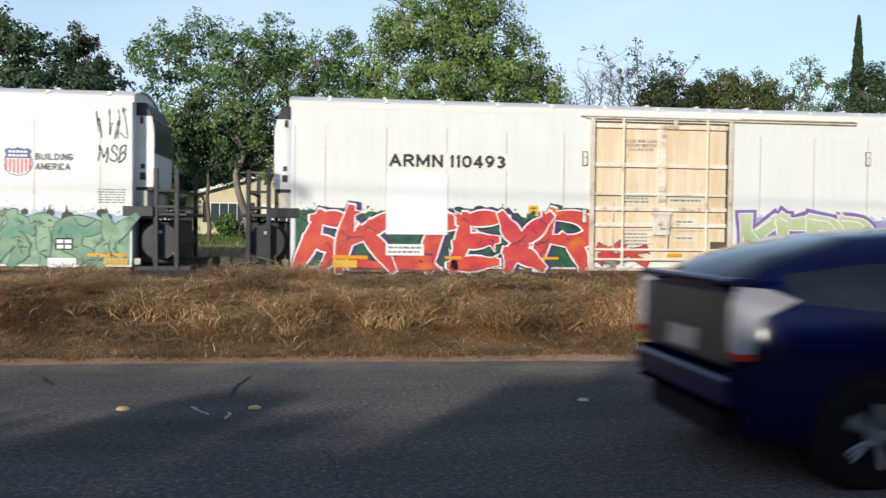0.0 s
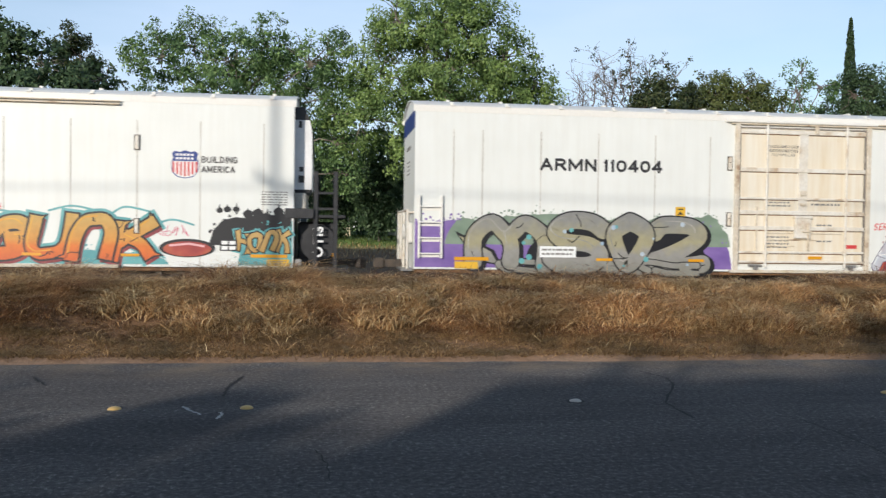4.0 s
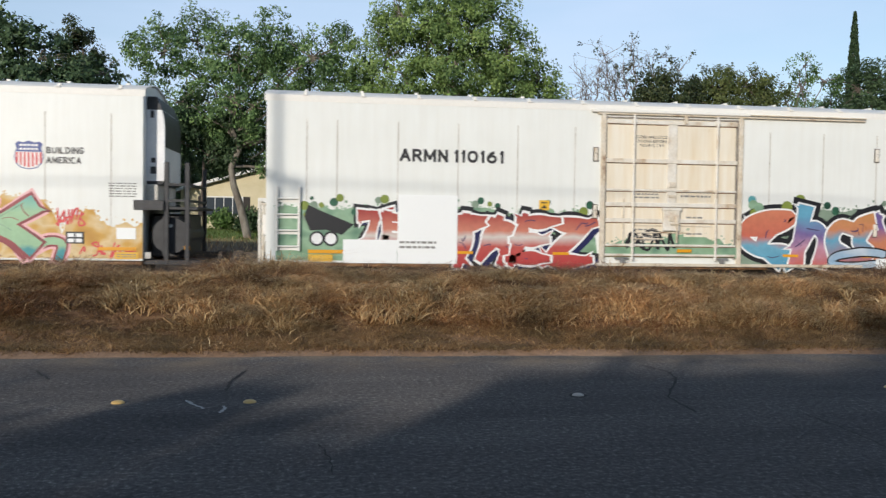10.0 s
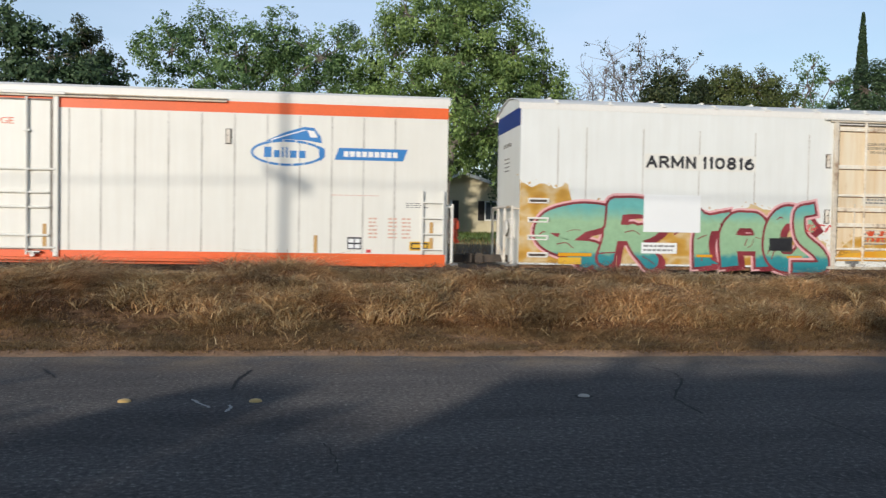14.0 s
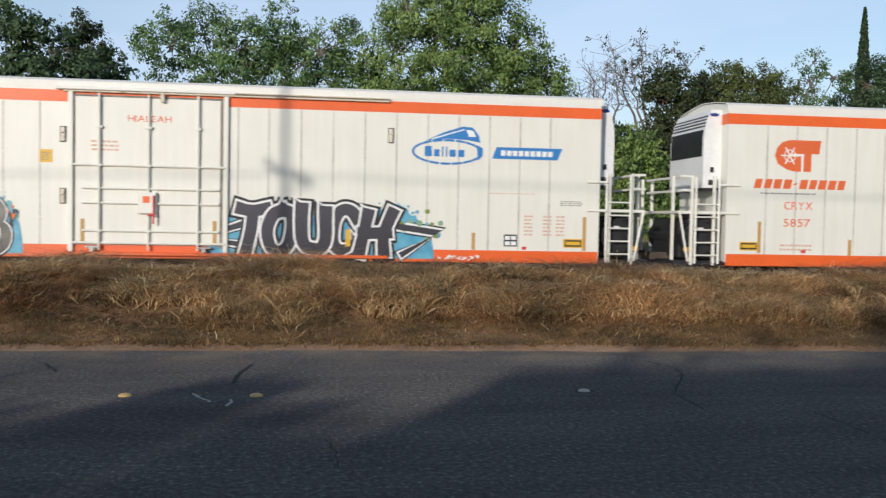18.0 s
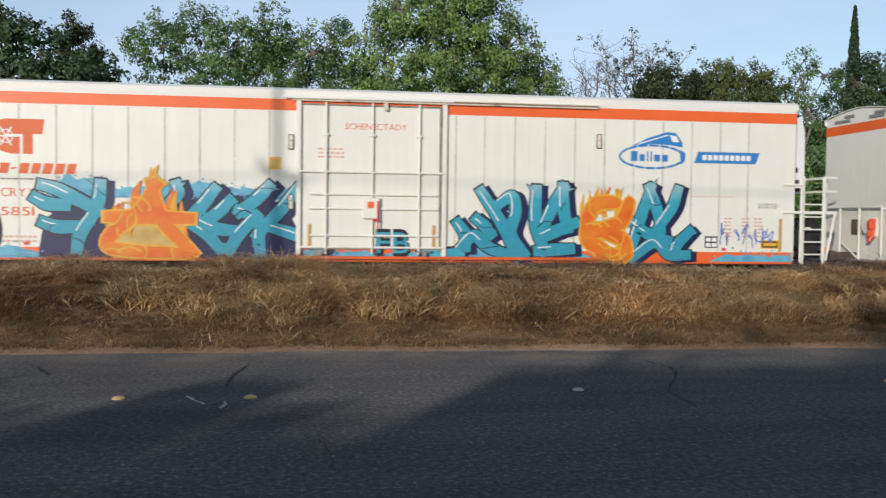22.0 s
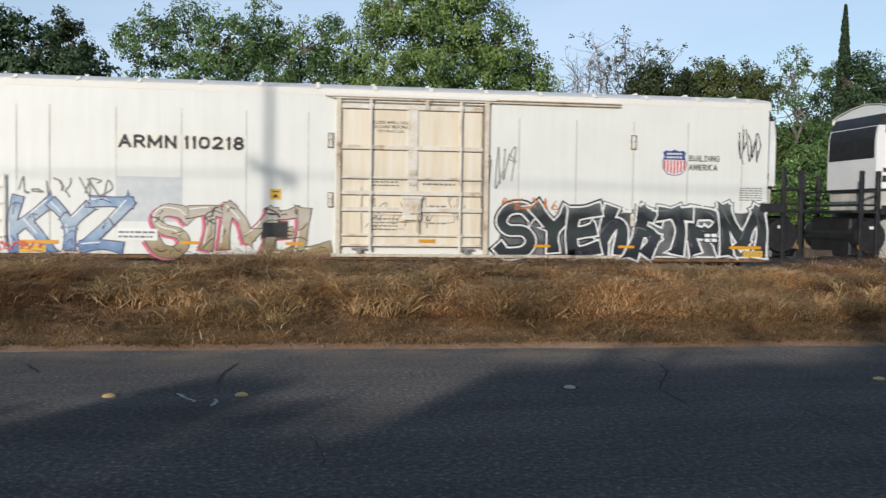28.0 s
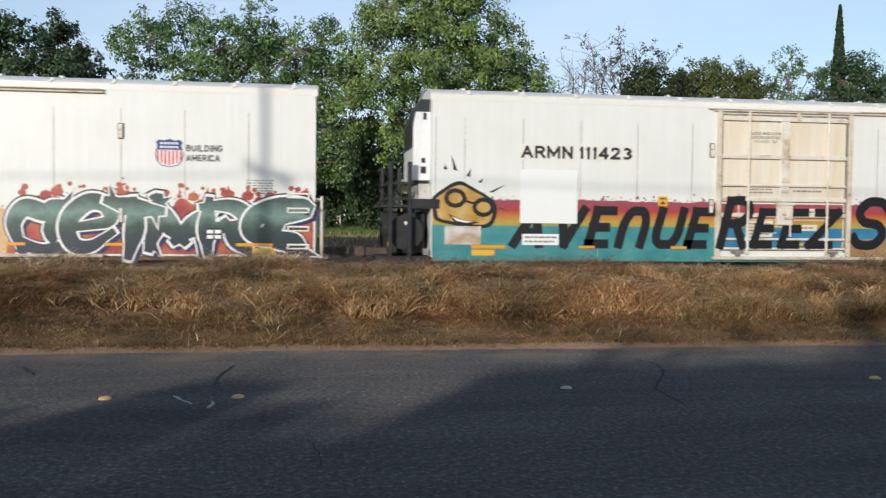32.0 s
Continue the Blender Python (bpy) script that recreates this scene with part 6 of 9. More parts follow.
def stroke(g, pts, w, y, mi=0, cap=True):
    """A painted line of width w, mitred at its corners."""
    n = len(pts)
    left, right = [], []
    for i in range(n):
        a, b = Vector(pts[max(0, i - 1)]), Vector(pts[min(n - 1, i + 1)])
        d = b - a
        if d.length < 1e-6:
            d = Vector((1, 0))
        d.normalize()
        p = Vector(pts[i])
        k = 1.0
        if 0 < i < n - 1:
            d0 = (p - a).normalized()
            k = min(1.7, 1 / max(0.5, d0.dot(d)))
        if cap and i == 0:
            p = p - d * w * 0.5
        if cap and i == n - 1:
            p = p + d * w * 0.5
        s = Vector((-d.y, d.x)) * w * 0.5 * k
        left.append(p + s)
        right.append(p - s)
    for i in range(n - 1):
        yy = y - 0.00006 * i
        g.face([(left[i].x, yy, left[i].y), (right[i].x, yy, right[i].y), (right[i + 1].x, yy, right[i + 1].y), (left[i + 1].x, yy, left[i + 1].y)], mi)


# centre lines of letters in a unit box; the flag says whether the line flows
BOWL = ((0.95, 0.82), (0.70, 1.0), (0.28, 1.0), (0.0, 0.72), (0.0, 0.28), (0.28, 0.0), (0.72, 0.0), (0.95, 0.2))
SKEL = {
    "A": ((0, (0, 0), (0.5, 1)), (0, (0.5, 1), (1, 0)), (0, (0.2, 0.33), (0.8, 0.33))),
    "B": ((0, (0, 0), (0, 1)), (1, (0, 1), (0.6, 1), (0.85, 0.77), (0.6, 0.54), (0, 0.54)), (1, (0.5, 0.54), (0.95, 0.4), (0.92, 0.12), (0.6, 0), (0, 0))),
    "C": ((1,) + BOWL,),
    "D": ((0, (0, 0), (0, 1)), (1, (0, 1), (0.55, 1), (0.95, 0.7), (0.95, 0.3), (0.55, 0), (0, 0))),
    "L": ((0, (0, 0), (0, 1)), (0, (0, 0), (0.9, 0))),
    "E": ((0, (0, 0), (0, 1)), (0, (0, 1), (0.92, 1)), (0, (0, 0.5), (0.75, 0.5)), (0, (0, 0), (0.92, 0))),
    "F": ((0, (0, 0), (0, 1)), (0, (0, 1), (0.95, 1)), (0, (0, 0.5), (0.8, 0.5))),
    "G": ((1,) + BOWL + ((0.95, 0.45),), (0, (0.95, 0.45), (0.55, 0.45))),
    "H": ((0, (0, 0), (0, 1)), (0, (1, 0), (1, 1)), (0, (0, 0.5), (1, 0.5))),
    "I": ((0, (0.5, 0), (0.5, 1)),),
    "K": ((0, (0, 0), (0, 1)), (0, (0.95, 1), (0.1, 0.45)), (0, (0.35, 0.6), (1, 0))),
    "M": ((0, (0, 0), (0, 1)), (0, (0, 1), (0.5, 0.2)), (0, (0.5, 0.2), (1, 1)), (0, (1, 1), (1, 0))),
    "N": ((0, (0, 0), (0, 1)), (0, (0, 1), (1, 0)), (0, (1, 0), (1, 1))),
    "O": ((1, (0.5, 1), (0.15, 0.88), (0, 0.5), (0.15, 0.12), (0.5, 0), (0.85, 0.12), (1, 0.5), (0.85, 0.88), (0.5, 1)),),
    "P": ((0, (0, 0), (0, 1)), (1, (0, 1), (0.65, 1), (0.95, 0.74), (0.65, 0.46), (0, 0.46))),
    "Q": ((1, (0.5, 1), (0.15, 0.88), (0, 0.5), (0.15, 0.12), (0.5, 0), (0.85, 0.12), (1, 0.5), (0.85, 0.88), (0.5, 1)), (0, (0.6, 0.25), (1.05, -0.05))),
    "R": ((0, (0, 0), (0, 1)), (1, (0, 1), (0.65, 1), (0.95, 0.75), (0.65, 0.5), (0, 0.5)), (0, (0.45, 0.5), (1, 0))),
    "S": ((1, (0.95, 0.85), (0.7, 1), (0.25, 1), (0.03, 0.77), (0.25, 0.54), (0.75, 0.46), (0.97, 0.23), (0.75, 0), (0.25, 0), (0.03, 0.15)),),
    "T": ((0, (0, 1), (1, 1)), (0, (0.5, 0), (0.5, 1))),
    "U": ((1, (0, 1), (0, 0.3), (0.2, 0.03), (0.5, 0), (0.8, 0.03), (1, 0.3), (1, 1)),),
    "V": ((0, (0, 1), (0.5, 0)), (0, (0.5, 0), (1, 1))),
    "Y": ((0, (0, 1), (0.5, 0.48)), (0, (1, 1), (0.5, 0.48)), (0, (0.5, 0.48), (0.5, 0))),
    "Z": ((0, (0, 1), (1, 1)), (0, (1, 1), (0, 0)), (0, (0, 0), (1, 0))),
    "a": ((1, (0, 0), (0, 0.6), (0.2, 0.95), (0.5, 1), (0.8, 0.95), (1, 0.6), (1, 0)), (0, (0, 0.42), (1, 0.42))),
    "n": ((1, (0, 0), (0, 0.6), (0.2, 0.95), (0.5, 1), (0.8, 0.95), (1, 0.6), (1, 0)),),
    "e": ((1, (0.05, 0.5), (0.95, 0.5), (0.9, 0.85), (0.5, 1.0), (0.1, 0.8), (0.0, 0.45), (0.2, 0.08), (0.6, 0.0), (0.95, 0.18)),),
    "0": ((1, (0.5, 1), (0.12, 0.85), (0, 0.5), (0.12, 0.15), (0.5, 0), (0.88, 0.15), (1, 0.5), (0.88, 0.85), (0.5, 1)),),
    "1": ((0, (0.6, 0), (0.6, 1)), (0, (0.6, 1), (0.3, 0.85))),
    "2": ((1, (0.02, 0.75), (0.2, 0.97), (0.7, 0.98), (0.92, 0.72), (0.6, 0.4), (0, 0)), (0, (0, 0), (0.98, 0))),
    "3": ((1, (0.05, 0.9), (0.5, 1), (0.9, 0.76), (0.45, 0.53)), (1, (0.45, 0.53), (0.98, 0.27), (0.5, 0), (0.02, 0.12))),
    "4": ((0, (0.75, 0), (0.75, 1)), (0, (0.75, 1), (0, 0.27)), (0, (0, 0.27), (1, 0.27))),
    "6": ((1, (0.8, 1), (0.25, 0.75), (0, 0.3), (0.3, 0), (0.75, 0.02), (0.98, 0.3), (0.7, 0.6), (0.3, 0.57), (0.05, 0.35)),),
    "7": ((0, (0, 1), (1, 1)), (0, (1, 1), (0.3, 0))),
    "8": ((1, (0.5, 0.53), (0.1, 0.72), (0.3, 1), (0.7, 1), (0.9, 0.72), (0.5, 0.53), (0.02, 0.28), (0.3, 0), (0.7, 0), (0.98, 0.28), (0.5, 0.53)),),
    "9": ((1, (0.2, 0), (0.75, 0.25), (1, 0.7), (0.7, 1), (0.25, 0.98), (0.02, 0.7), (0.3, 0.4), (0.7, 0.43), (0.95, 0.65)),),
}
LETTER_WIDE = {"I": 0.45, "1": 0.55, "M": 1.25, "A": 1.1, "E": 0.85, "F": 0.85}


def letter_lines(c, place):
    out = []
    for flow, *pts in SKEL[c]:
        line = smooth_line(pts, 6) if flow else [pts[0], tuple((a + b) / 2 for a, b in zip(*pts)), pts[1]]
        out.append([place(u, v) for u, v in line])
    return out


def mark_text(car, s, x0, x1, z0, z1, w, y, mat):
    """Sign-painted block letters of even stroke, one part a letter."""
    unit, pen = (x1 - x0) / sum(LETTER_WIDE.get(c, 1.0) for c in s), x0
    for c in s:
        cw = LETTER_WIDE.get(c, 1.0) * unit
        a, b = pen + w * 0.5, pen + cw * 0.86 - w * 0.5
        g = Geo()
        for n, line in enumerate(letter_lines(c, lambda u, v: (a + u * max(0.02, b - a), z0 + w / 2 + v * (z1 - z0 - w)))):
            stroke(g, line, w, y - 0.0004 * n, 0, cap=len(line) == 3)
        g.obj("number" if c.isdigit() else "letter", mat, car)
        pen += cw


def sprayed(car, s, x0, x1, z0, z1, thick, layers, seed, y=-0.009, slant=0.0, tilt=4.0, overlap=1.0, wob=0.04, shine=None):
    """Fat sprayed letters; layers are (extra width, material) from the halo inwards."""
    rnd = random.Random(seed)
    total = sum(LETTER_WIDE.get(c, 1.0) if c != " " else 0.4 for c in s)
    unit, pen = (x1 - x0) / total, x0
    for i, c in enumerate(s):
        if c == " ":
            pen += 0.4 * unit
            continue
        cw, h = LETTER_WIDE.get(c, 1.0) * unit, z1 - z0
        mx, ang, ph = pen + cw / 2, radians(rnd.uniform(-tilt, tilt)), rnd.uniform(0, 6)
        zj = rnd.uniform(-wob, wob)

        def place(u, v):
            a = (u - 0.5) * max(0.05, cw * overlap - thick) + wob * math.sin(v * 3 + ph)
            b = (v - 0.5) * (h - thick) + wob * math.sin(u * 3.3 + ph)
            a += slant * b
            return (mx + a * math.cos(ang) - b * math.sin(ang), (z0 + z1) / 2 + zj + a * math.sin(ang) + b * math.cos(ang))
        lines = letter_lines(c, place)
        g = Geo()
        mats = []
        for k, (extra, m) in enumerate(layers):
            mats.append(m[i % len(m)] if isinstance(m, (list, tuple)) else m)
            for j, line in enumerate(lines):
                stroke(g, line, thick + extra, y - 0.0042 * k - 0.0007 * (i % 3) - 0.0003 * (j % 3), k)
        if shine:
            mats.append(shine)
            for j, line in enumerate(lines[:2]):
                stroke(g, [(a - thick * 0.26, b + thick * 0.22) for a, b in line[: max(2, len(line) * 2 // 3)]], 0.03, y - 0.0042 * len(layers) - 0.002, len(layers))
        g.obj("graffiti_letter", mats, car)
        pen += cw


def cloud(car, x0, x1, z0, z1, mat, seed, y=-0.005, lump=0.16, name="spray_cloud"):
    """A sprayed patch with a lumpy top edge and a few stray dots."""
    rnd = random.Random(seed)
    g = Geo()
    n = max(8, int((x1 - x0) / 0.07))
    xs = [x0 + (x1 - x0) * i / n for i in range(n + 1)]
    tops = [z1 - lump * (0.62 + 0.9 * noise.noise((x * 1.1, seed * 3.7, 0.5)) + 0.45 * noise.noise((x * 3.7, seed, 1.5)) + 0.2 * noise.noise((x * 11.0, seed, 2.5))) for x in xs]
    for i, x in enumerate(xs):
        run = min(x - x0 if x0 > 0.3 else 9.0, x1 - x if x1 < 20.0 else 9.0) * (1.0 + 0.5 * noise.noise((x * 4.0, seed, 3.3)))
        tops[i] = z0 + (tops[i] - z0) * min(1.0, 0.12 + 0.88 * math.sqrt(max(0.0, run) / 0.5)) if run < 0.5 else tops[i]
    for i in range(n):
        g.face([(xs[i], y, z0), (xs[i + 1], y, z0), (xs[i + 1], y, tops[i + 1]), (xs[i], y, tops[i])])
    for i in range(n):
        k = rnd.randrange(n)
        r = rnd.uniform(0.008, 0.035)
        g.disc(xs[k] + rnd.uniform(-0.1, 0.1), tops[k] + abs(rnd.gauss(0, 0.07)), r, y - 0.0006 - 0.00001 * i, 0, 8)
    g.f = [tuple(q) for q in g.f]
    ob = g.obj(name, mat, car)
    ob["kind"] = "stuff"
    return ob


def bubbles(car, x0, x1, z, n, seed, inner, r0=0.16, r1=0.32, y=-0.007, edge=None):
    """Round sprayed puffs with a dark rim, in a row."""
    rnd = random.Random(seed)
    for i in range(n):
        x, r = x0 + (x1 - x0) * (i + 0.5) / n + rnd.uniform(-0.1, 0.1), rnd.uniform(r0, r1)
        g = Geo()
        zz = z + rnd.uniform(-0.12, 0.12)
        g.disc(x, zz, r, y - 0.0002 * i, 0, 20, 0.85)
        g.disc(x, zz, r - 0.035, y - 0.0004 * n - 0.0002 * i, 1, 20, 0.84)
        g.obj("painted_puff", [edge or K, inner[i % len(inner)]], car)


def dots(car, x0, x1, z0, z1, mats, n, seed, r0=0.03, r1=0.09, y=-0.0065):
    rnd = random.Random(seed)
    g = Geo()
    for i in range(n):
        g.disc(rnd.uniform(x0, x1), rnd.uniform(z0, z1), rnd.uniform(r0, r1), y - 0.00005 * i, rnd.randrange(len(mats)))
    ob = g.obj("paint_dots", mats, car)
    ob["kind"] = "stuff"
    return ob


SKEL.update({
    "g": ((1, (0.85, 0.85), (0.45, 1.0), (0.1, 0.75), (0.15, 0.42), (0.5, 0.35), (0.85, 0.6), (0.9, 0.95)), (1, (0.9, 0.95), (0.8, 0.2), (0.5, -0.12), (0.05, -0.02))),
    "i": ((0, (0.6, 0.9), (0.4, 0.1)),),
    "l": ((1, (0.75, 1.2), (0.45, 0.4), (0.35, 0.1), (0.7, 0.05)),),
    "h": ((0, (0.1, 0), (0.3, 1.1)), (1, (0.15, 0.35), (0.55, 0.75), (0.9, 0.55), (0.85, 0))),
    "twin": ((1, (0.0, 0.05), (0.05, 0.65), (0.28, 0.98), (0.5, 0.7), (0.72, 0.98), (0.98, 0.6), (0.95, 0.0)), (0, (0.5, 0.68), (0.5, 0.1))),
    "drop": ((1, (0.5, 1.0), (0.1, 0.8), (0.15, 0.45), (0.5, 0.0), (0.85, 0.45), (0.9, 0.8), (0.5, 1.0)),),
    "sweep": ((1, (0.15, 0.7), (0.6, 0.75), (0.95, 0.95), (0.5, 1.0), (0.1, 0.8), (0.05, 0.45), (0.35, 0.25), (0.85, 0.2), (1.0, -0.05)), (1, (0.55, 0.7), (0.4, 0.35), (0.75, 0.02))),
    "tail": ((1, (0.2, 0.0), (0.05, 0.5), (0.25, 0.85), (0.6, 0.8), (0.75, 0.95), (0.95, 1.02)), (1, (0.85, 0.9), (0.7, 0.45), (0.95, 0.15), (0.6, -0.02), (0.3, 0.1))),
    "spur": ((0, (0.1, 0.0), (0.35, 0.95)), (0, (0.35, 0.95), (0.95, 0.8)), (0, (0.28, 0.55), (0.9, 0.3)), (0, (0.9, 0.3), (0.7, 0.0))),
    "fork": ((0, (0.05, 0.95), (0.45, 0.5)), (0, (0.45, 0.5), (0.95, 1.0)), (0, (0.45, 0.5), (0.3, 0.0)), (0, (0.3, 0.25), (0.9, 0.05))),
    "dart": ((0, (1.0, 0.55), (0.25, 0.5)), (0, (0.25, 0.5), (0.0, 0.2)), (0, (0.25, 0.5), (0.1, 0.85))),
})
SKEL.update({
    "peak": ((0, (0.08, 0.95), (0.85, 0.0)), (1, (0.5, 0.85), (0.75, 0.97), (0.85, 0.7), (0.75, 0.35), (1.0, 0.05)), (0, (0.02, 0.5), (0.25, 0.35)), (1, (-0.45, 0.0), (-0.1, 0.25), (0.2, 0.1), (0.6, 0.02)), (0, (-0.42, 0.4), (-0.3, 0.1))),
    "kite": ((0, (0.12, 1.0), (0.35, 0.05)), (0, (0.35, 0.45), (0.72, 1.0)), (0, (0.75, 1.0), (0.88, 0.4)), (0, (0.35, 0.25), (1.0, 0.42)), (0, (0.3, 0.02), (0.9, 0.0))),
    "crest": ((0, (0.0, 0.05), (0.3, 1.0)), (0, (0.3, 1.0), (0.58, 0.45)), (0, (0.55, 0.45), (0.85, 0.95)), (0, (0.05, 0.5), (0.7, 0.25)), (1, (0.1, 0.02), (0.5, 0.22), (0.8, 0.02), (1.1, 0.02)), (0, (0.9, 0.05), (1.15, 0.35))),
    "zig": ((0, (0.06, 0.98), (0.0, 0.70)), (0, (0.33, 0.93), (0.15, 0.45)), (0, (0.15, 0.45), (0.38, 0.05)), (0, (0.45, 0.75), (0.28, 0.42)), (0, (0.28, 0.42), (0.5, 0.30)), (0, (0.74, 0.97), (0.56, 0.62)), (0, (0.56, 0.62), (0.66, 0.50)), (0, (0.66, 0.50), (0.48, 0.02)), (0, (0.98, 0.97), (0.70, 0.25)), (0, (0.70, 0.25), (0.70, 0.0)), (0, (0.82, 0.32), (1.15, 0.02))),
    "gill": ((1, (0.12, 0.92), (0.3, 0.88), (0.6, 0.75), (0.85, 0.62)), (0, (0.95, 0.95), (0.8, 0.5)), (0, (0.8, 0.5), (0.55, 0.02)), (0, (0.0, 0.70), (0.35, 0.64)), (0, (0.1, 0.33), (0.6, 0.33))),
    "pyre": ((1, (0.60, 1.0), (0.42, 0.62), (0.14, 0.3), (0.08, 0.08), (0.35, 0.0), (0.9, 0.02)), (1, (0.58, 1.0), (0.66, 0.55), (0.82, 0.3), (1.0, 0.08)), (0, (0.12, 0.52), (0.95, 0.56))),
    "blaze": ((1, (0.08, 0.55), (0.3, 0.85), (0.7, 0.92)), (1, (0.97, 0.95), (0.8, 0.6), (0.4, 0.42), (0.1, 0.3)), (1, (0.1, 0.5), (0.12, 0.25), (0.4, 0.08), (0.6, 0.0)), (1, (0.4, 0.38), (0.8, 0.3), (0.95, 0.05)), (0, (0.4, 0.0), (0.9, 0.0))),
})
LETTER_WIDE.update({"i": 0.4, "l": 0.5, "twin": 1.3, "drop": 0.8, "sweep": 1.35, "tail": 1.25})


def swell(g, line, w, y, mi, flare, soft):
    """A painted limb, wider (or rounded) at its ends."""
    n = len(line)
    left, right = [], []
    for i in range(n):
        a, b = Vector(line[max(0, i - 1)]), Vector(line[min(n - 1, i + 1)])
        d = (b - a).normalized() if (b - a).length > 1e-6 else Vector((1, 0))
        p, t = Vector(line[i]), abs(2 * i / (n - 1) - 1)
        ww = w * 0.5 * (1 + flare * (t * t - 0.35))
        if not soft and i in (0, n - 1):
            p = p + d * w * (0.45 if flare >= 0 else 0.7) * (1 if i else -1)
        k = Vector((-d.y, d.x)) * ww
        left.append(p + k)
        right.append(p - k)
    for i in range(n - 1):
        yy = y - 0.000012 * i
        g.face([(left[i].x, yy, left[i].y), (right[i].x, yy, right[i].y), (right[i + 1].x, yy, right[i + 1].y), (left[i + 1].x, yy, left[i + 1].y)], mi)
    if soft:
        for q, e in ((line[0], 1), (line[-1], 2)):
            g.disc(q[0], q[1], w * 0.5 * (1 + flare * 0.65), y - 0.0005 - 0.00004 * e, mi, 14)


def piece(car, forms, x0, x1, z0, z1, thick, fills, edge=None, ew=0.07, halo=None, hw=0.2, shadow=None, cast=(0.12, -0.07), shine=None, seed=1, y=-0.009, slant=0.0, tilt=4.0, overlap=1.15, flare=0.2, soft=False, wob=0.04, marks=0):
    """A sprayed piece: halo, cast shadow, then each form with its edge, fill, highlight and inner marks."""
    rnd = random.Random(seed)
    edge = edge or K
    unit, pen, h = (x1 - x0) / sum(LETTER_WIDE.get(c, 1.0) for c in forms), x0, z1 - z0
    for i, c in enumerate(forms):
        cw = LETTER_WIDE.get(c, 1.0) * unit
        mx, ang, ph, zj = pen + cw / 2, radians(rnd.uniform(-tilt, tilt)), rnd.uniform(0, 6), rnd.uniform(-wob, wob)
        tk, tall = min(thick * 0.86, cw * 0.38) * rnd.uniform(0.9, 1.1), rnd.uniform(0.88, 1.06)

        def place(u, v):
            a = (u - 0.5) * max(0.05, cw * overlap - tk) + wob * math.sin(v * 3 + ph)
            b = (v - 0.5) * (h * tall - tk) + wob * math.sin(u * 3.3 + ph)
            a += slant * b
            return (mx + a * math.cos(ang) - b * math.sin(ang), (z0 + z1) / 2 + zj + a * math.sin(ang) + b * math.cos(ang))
        lines = []
        for line in letter_lines(c, place):
            if len(line) == 3:
                p, q = line[0], line[2]
                bow = rnd.uniform(-0.06, 0.06) * h
                line = smooth_line([p, (line[1][0] + bow, line[1][1] + bow * 0.5), q], 4)
            lines.append(line)
        lift = 0.0046 * (i % 3)
        g, mats = Geo(), []
        barbs = []
        if not soft:
            for line in lines:
                for p, q in ((line[0], line[1]), (line[-1], line[-2])):
                    if rnd.random() < 0.55:
                        d = (Vector(p) - Vector(q)).normalized()
                        d.rotate(Matrix.Rotation(rnd.choice((-1, 1)) * rnd.uniform(0.7, 1.3), 2))
                        barbs.append((Vector(p), d, tk * rnd.uniform(0.75, 1.25)))

        def coat(mat, width, depth, dx=0.0, dz=0.0, cut=None):
            mats.append(mat)
            for j, line in enumerate(lines):
                part_ = line if cut is None else line[int(len(line) * cut[0]):max(2, int(len(line) * cut[1]))]
                if len(part_) > 1:
                    swell(g, [(a + dx, max(SILL - 0.06, b + dz)) for a, b in part_], width, depth - 0.0009 * (j % 3) * (0.35 if cut is None else 0.1), len(mats) - 1, flare if cut is None else 0.0, soft)
        def spike(mi, grow, depth):
            for k, (p, d, n) in enumerate(barbs):
                e = Vector((-d.y, d.x)) * (tk * 0.36 + grow)
                a, b, c = p - d * tk * 0.3 + e, p - d * tk * 0.3 - e, p + d * (n + grow * 2.2)
                g.face([(q.x, depth - 0.00002 * k, max(SILL - 0.06, q.y)) for q in (a, b, c)], mi)
        if edge is WH and not halo:
            coat(K, tk + ew + 0.06, y + 0.0012 - 0.0003 * (i % 3))
        if halo:
            coat(halo, tk + hw, y + 0.0012 - 0.0003 * (i % 3))
        if shadow:
            coat(shadow, tk + ew * 0.6, y - 0.0012 - 0.0003 * (i % 3), cast[0], cast[1])
        coat(edge, tk + ew, y - 0.0030 - lift)
        spike(len(mats) - 1, ew * 0.5, y - 0.0027 - lift)
        coat(fills[i % len(fills)] if isinstance(fills, (list, tuple)) else fills, tk, y - 0.0042 - lift)
        spike(len(mats) - 1, 0.0, y - 0.0040 - lift)
        if shine:
            coat(shine, 0.028, y - 0.0056 - lift, -tk * 0.30, tk * 0.24, (0.0, 0.62))
        if marks:
            mats.append(INDIGO if edge is WH else edge)
            for k in range(2 * marks + 1):
                line = lines[rnd.randrange(len(lines))]
                p = line[rnd.randrange(len(line))]
                u, v = rnd.uniform(-0.5, 0.5) * cw * 0.36, rnd.uniform(-0.12, 0.12) * h
                stroke(g, smooth_line([(p[0] - u, p[1] - v), (p[0] + rnd.uniform(-0.06, 0.06), p[1] + rnd.uniform(-0.06, 0.06)), (p[0] + u, p[1] + v * rnd.uniform(-0.5, 1))], 4), rnd.uniform(0.016, 0.032), y - 0.0064 - lift - 0.0003 * k, len(mats) - 1)
        g.obj("graffiti_letter", mats, car)
        pen += cw


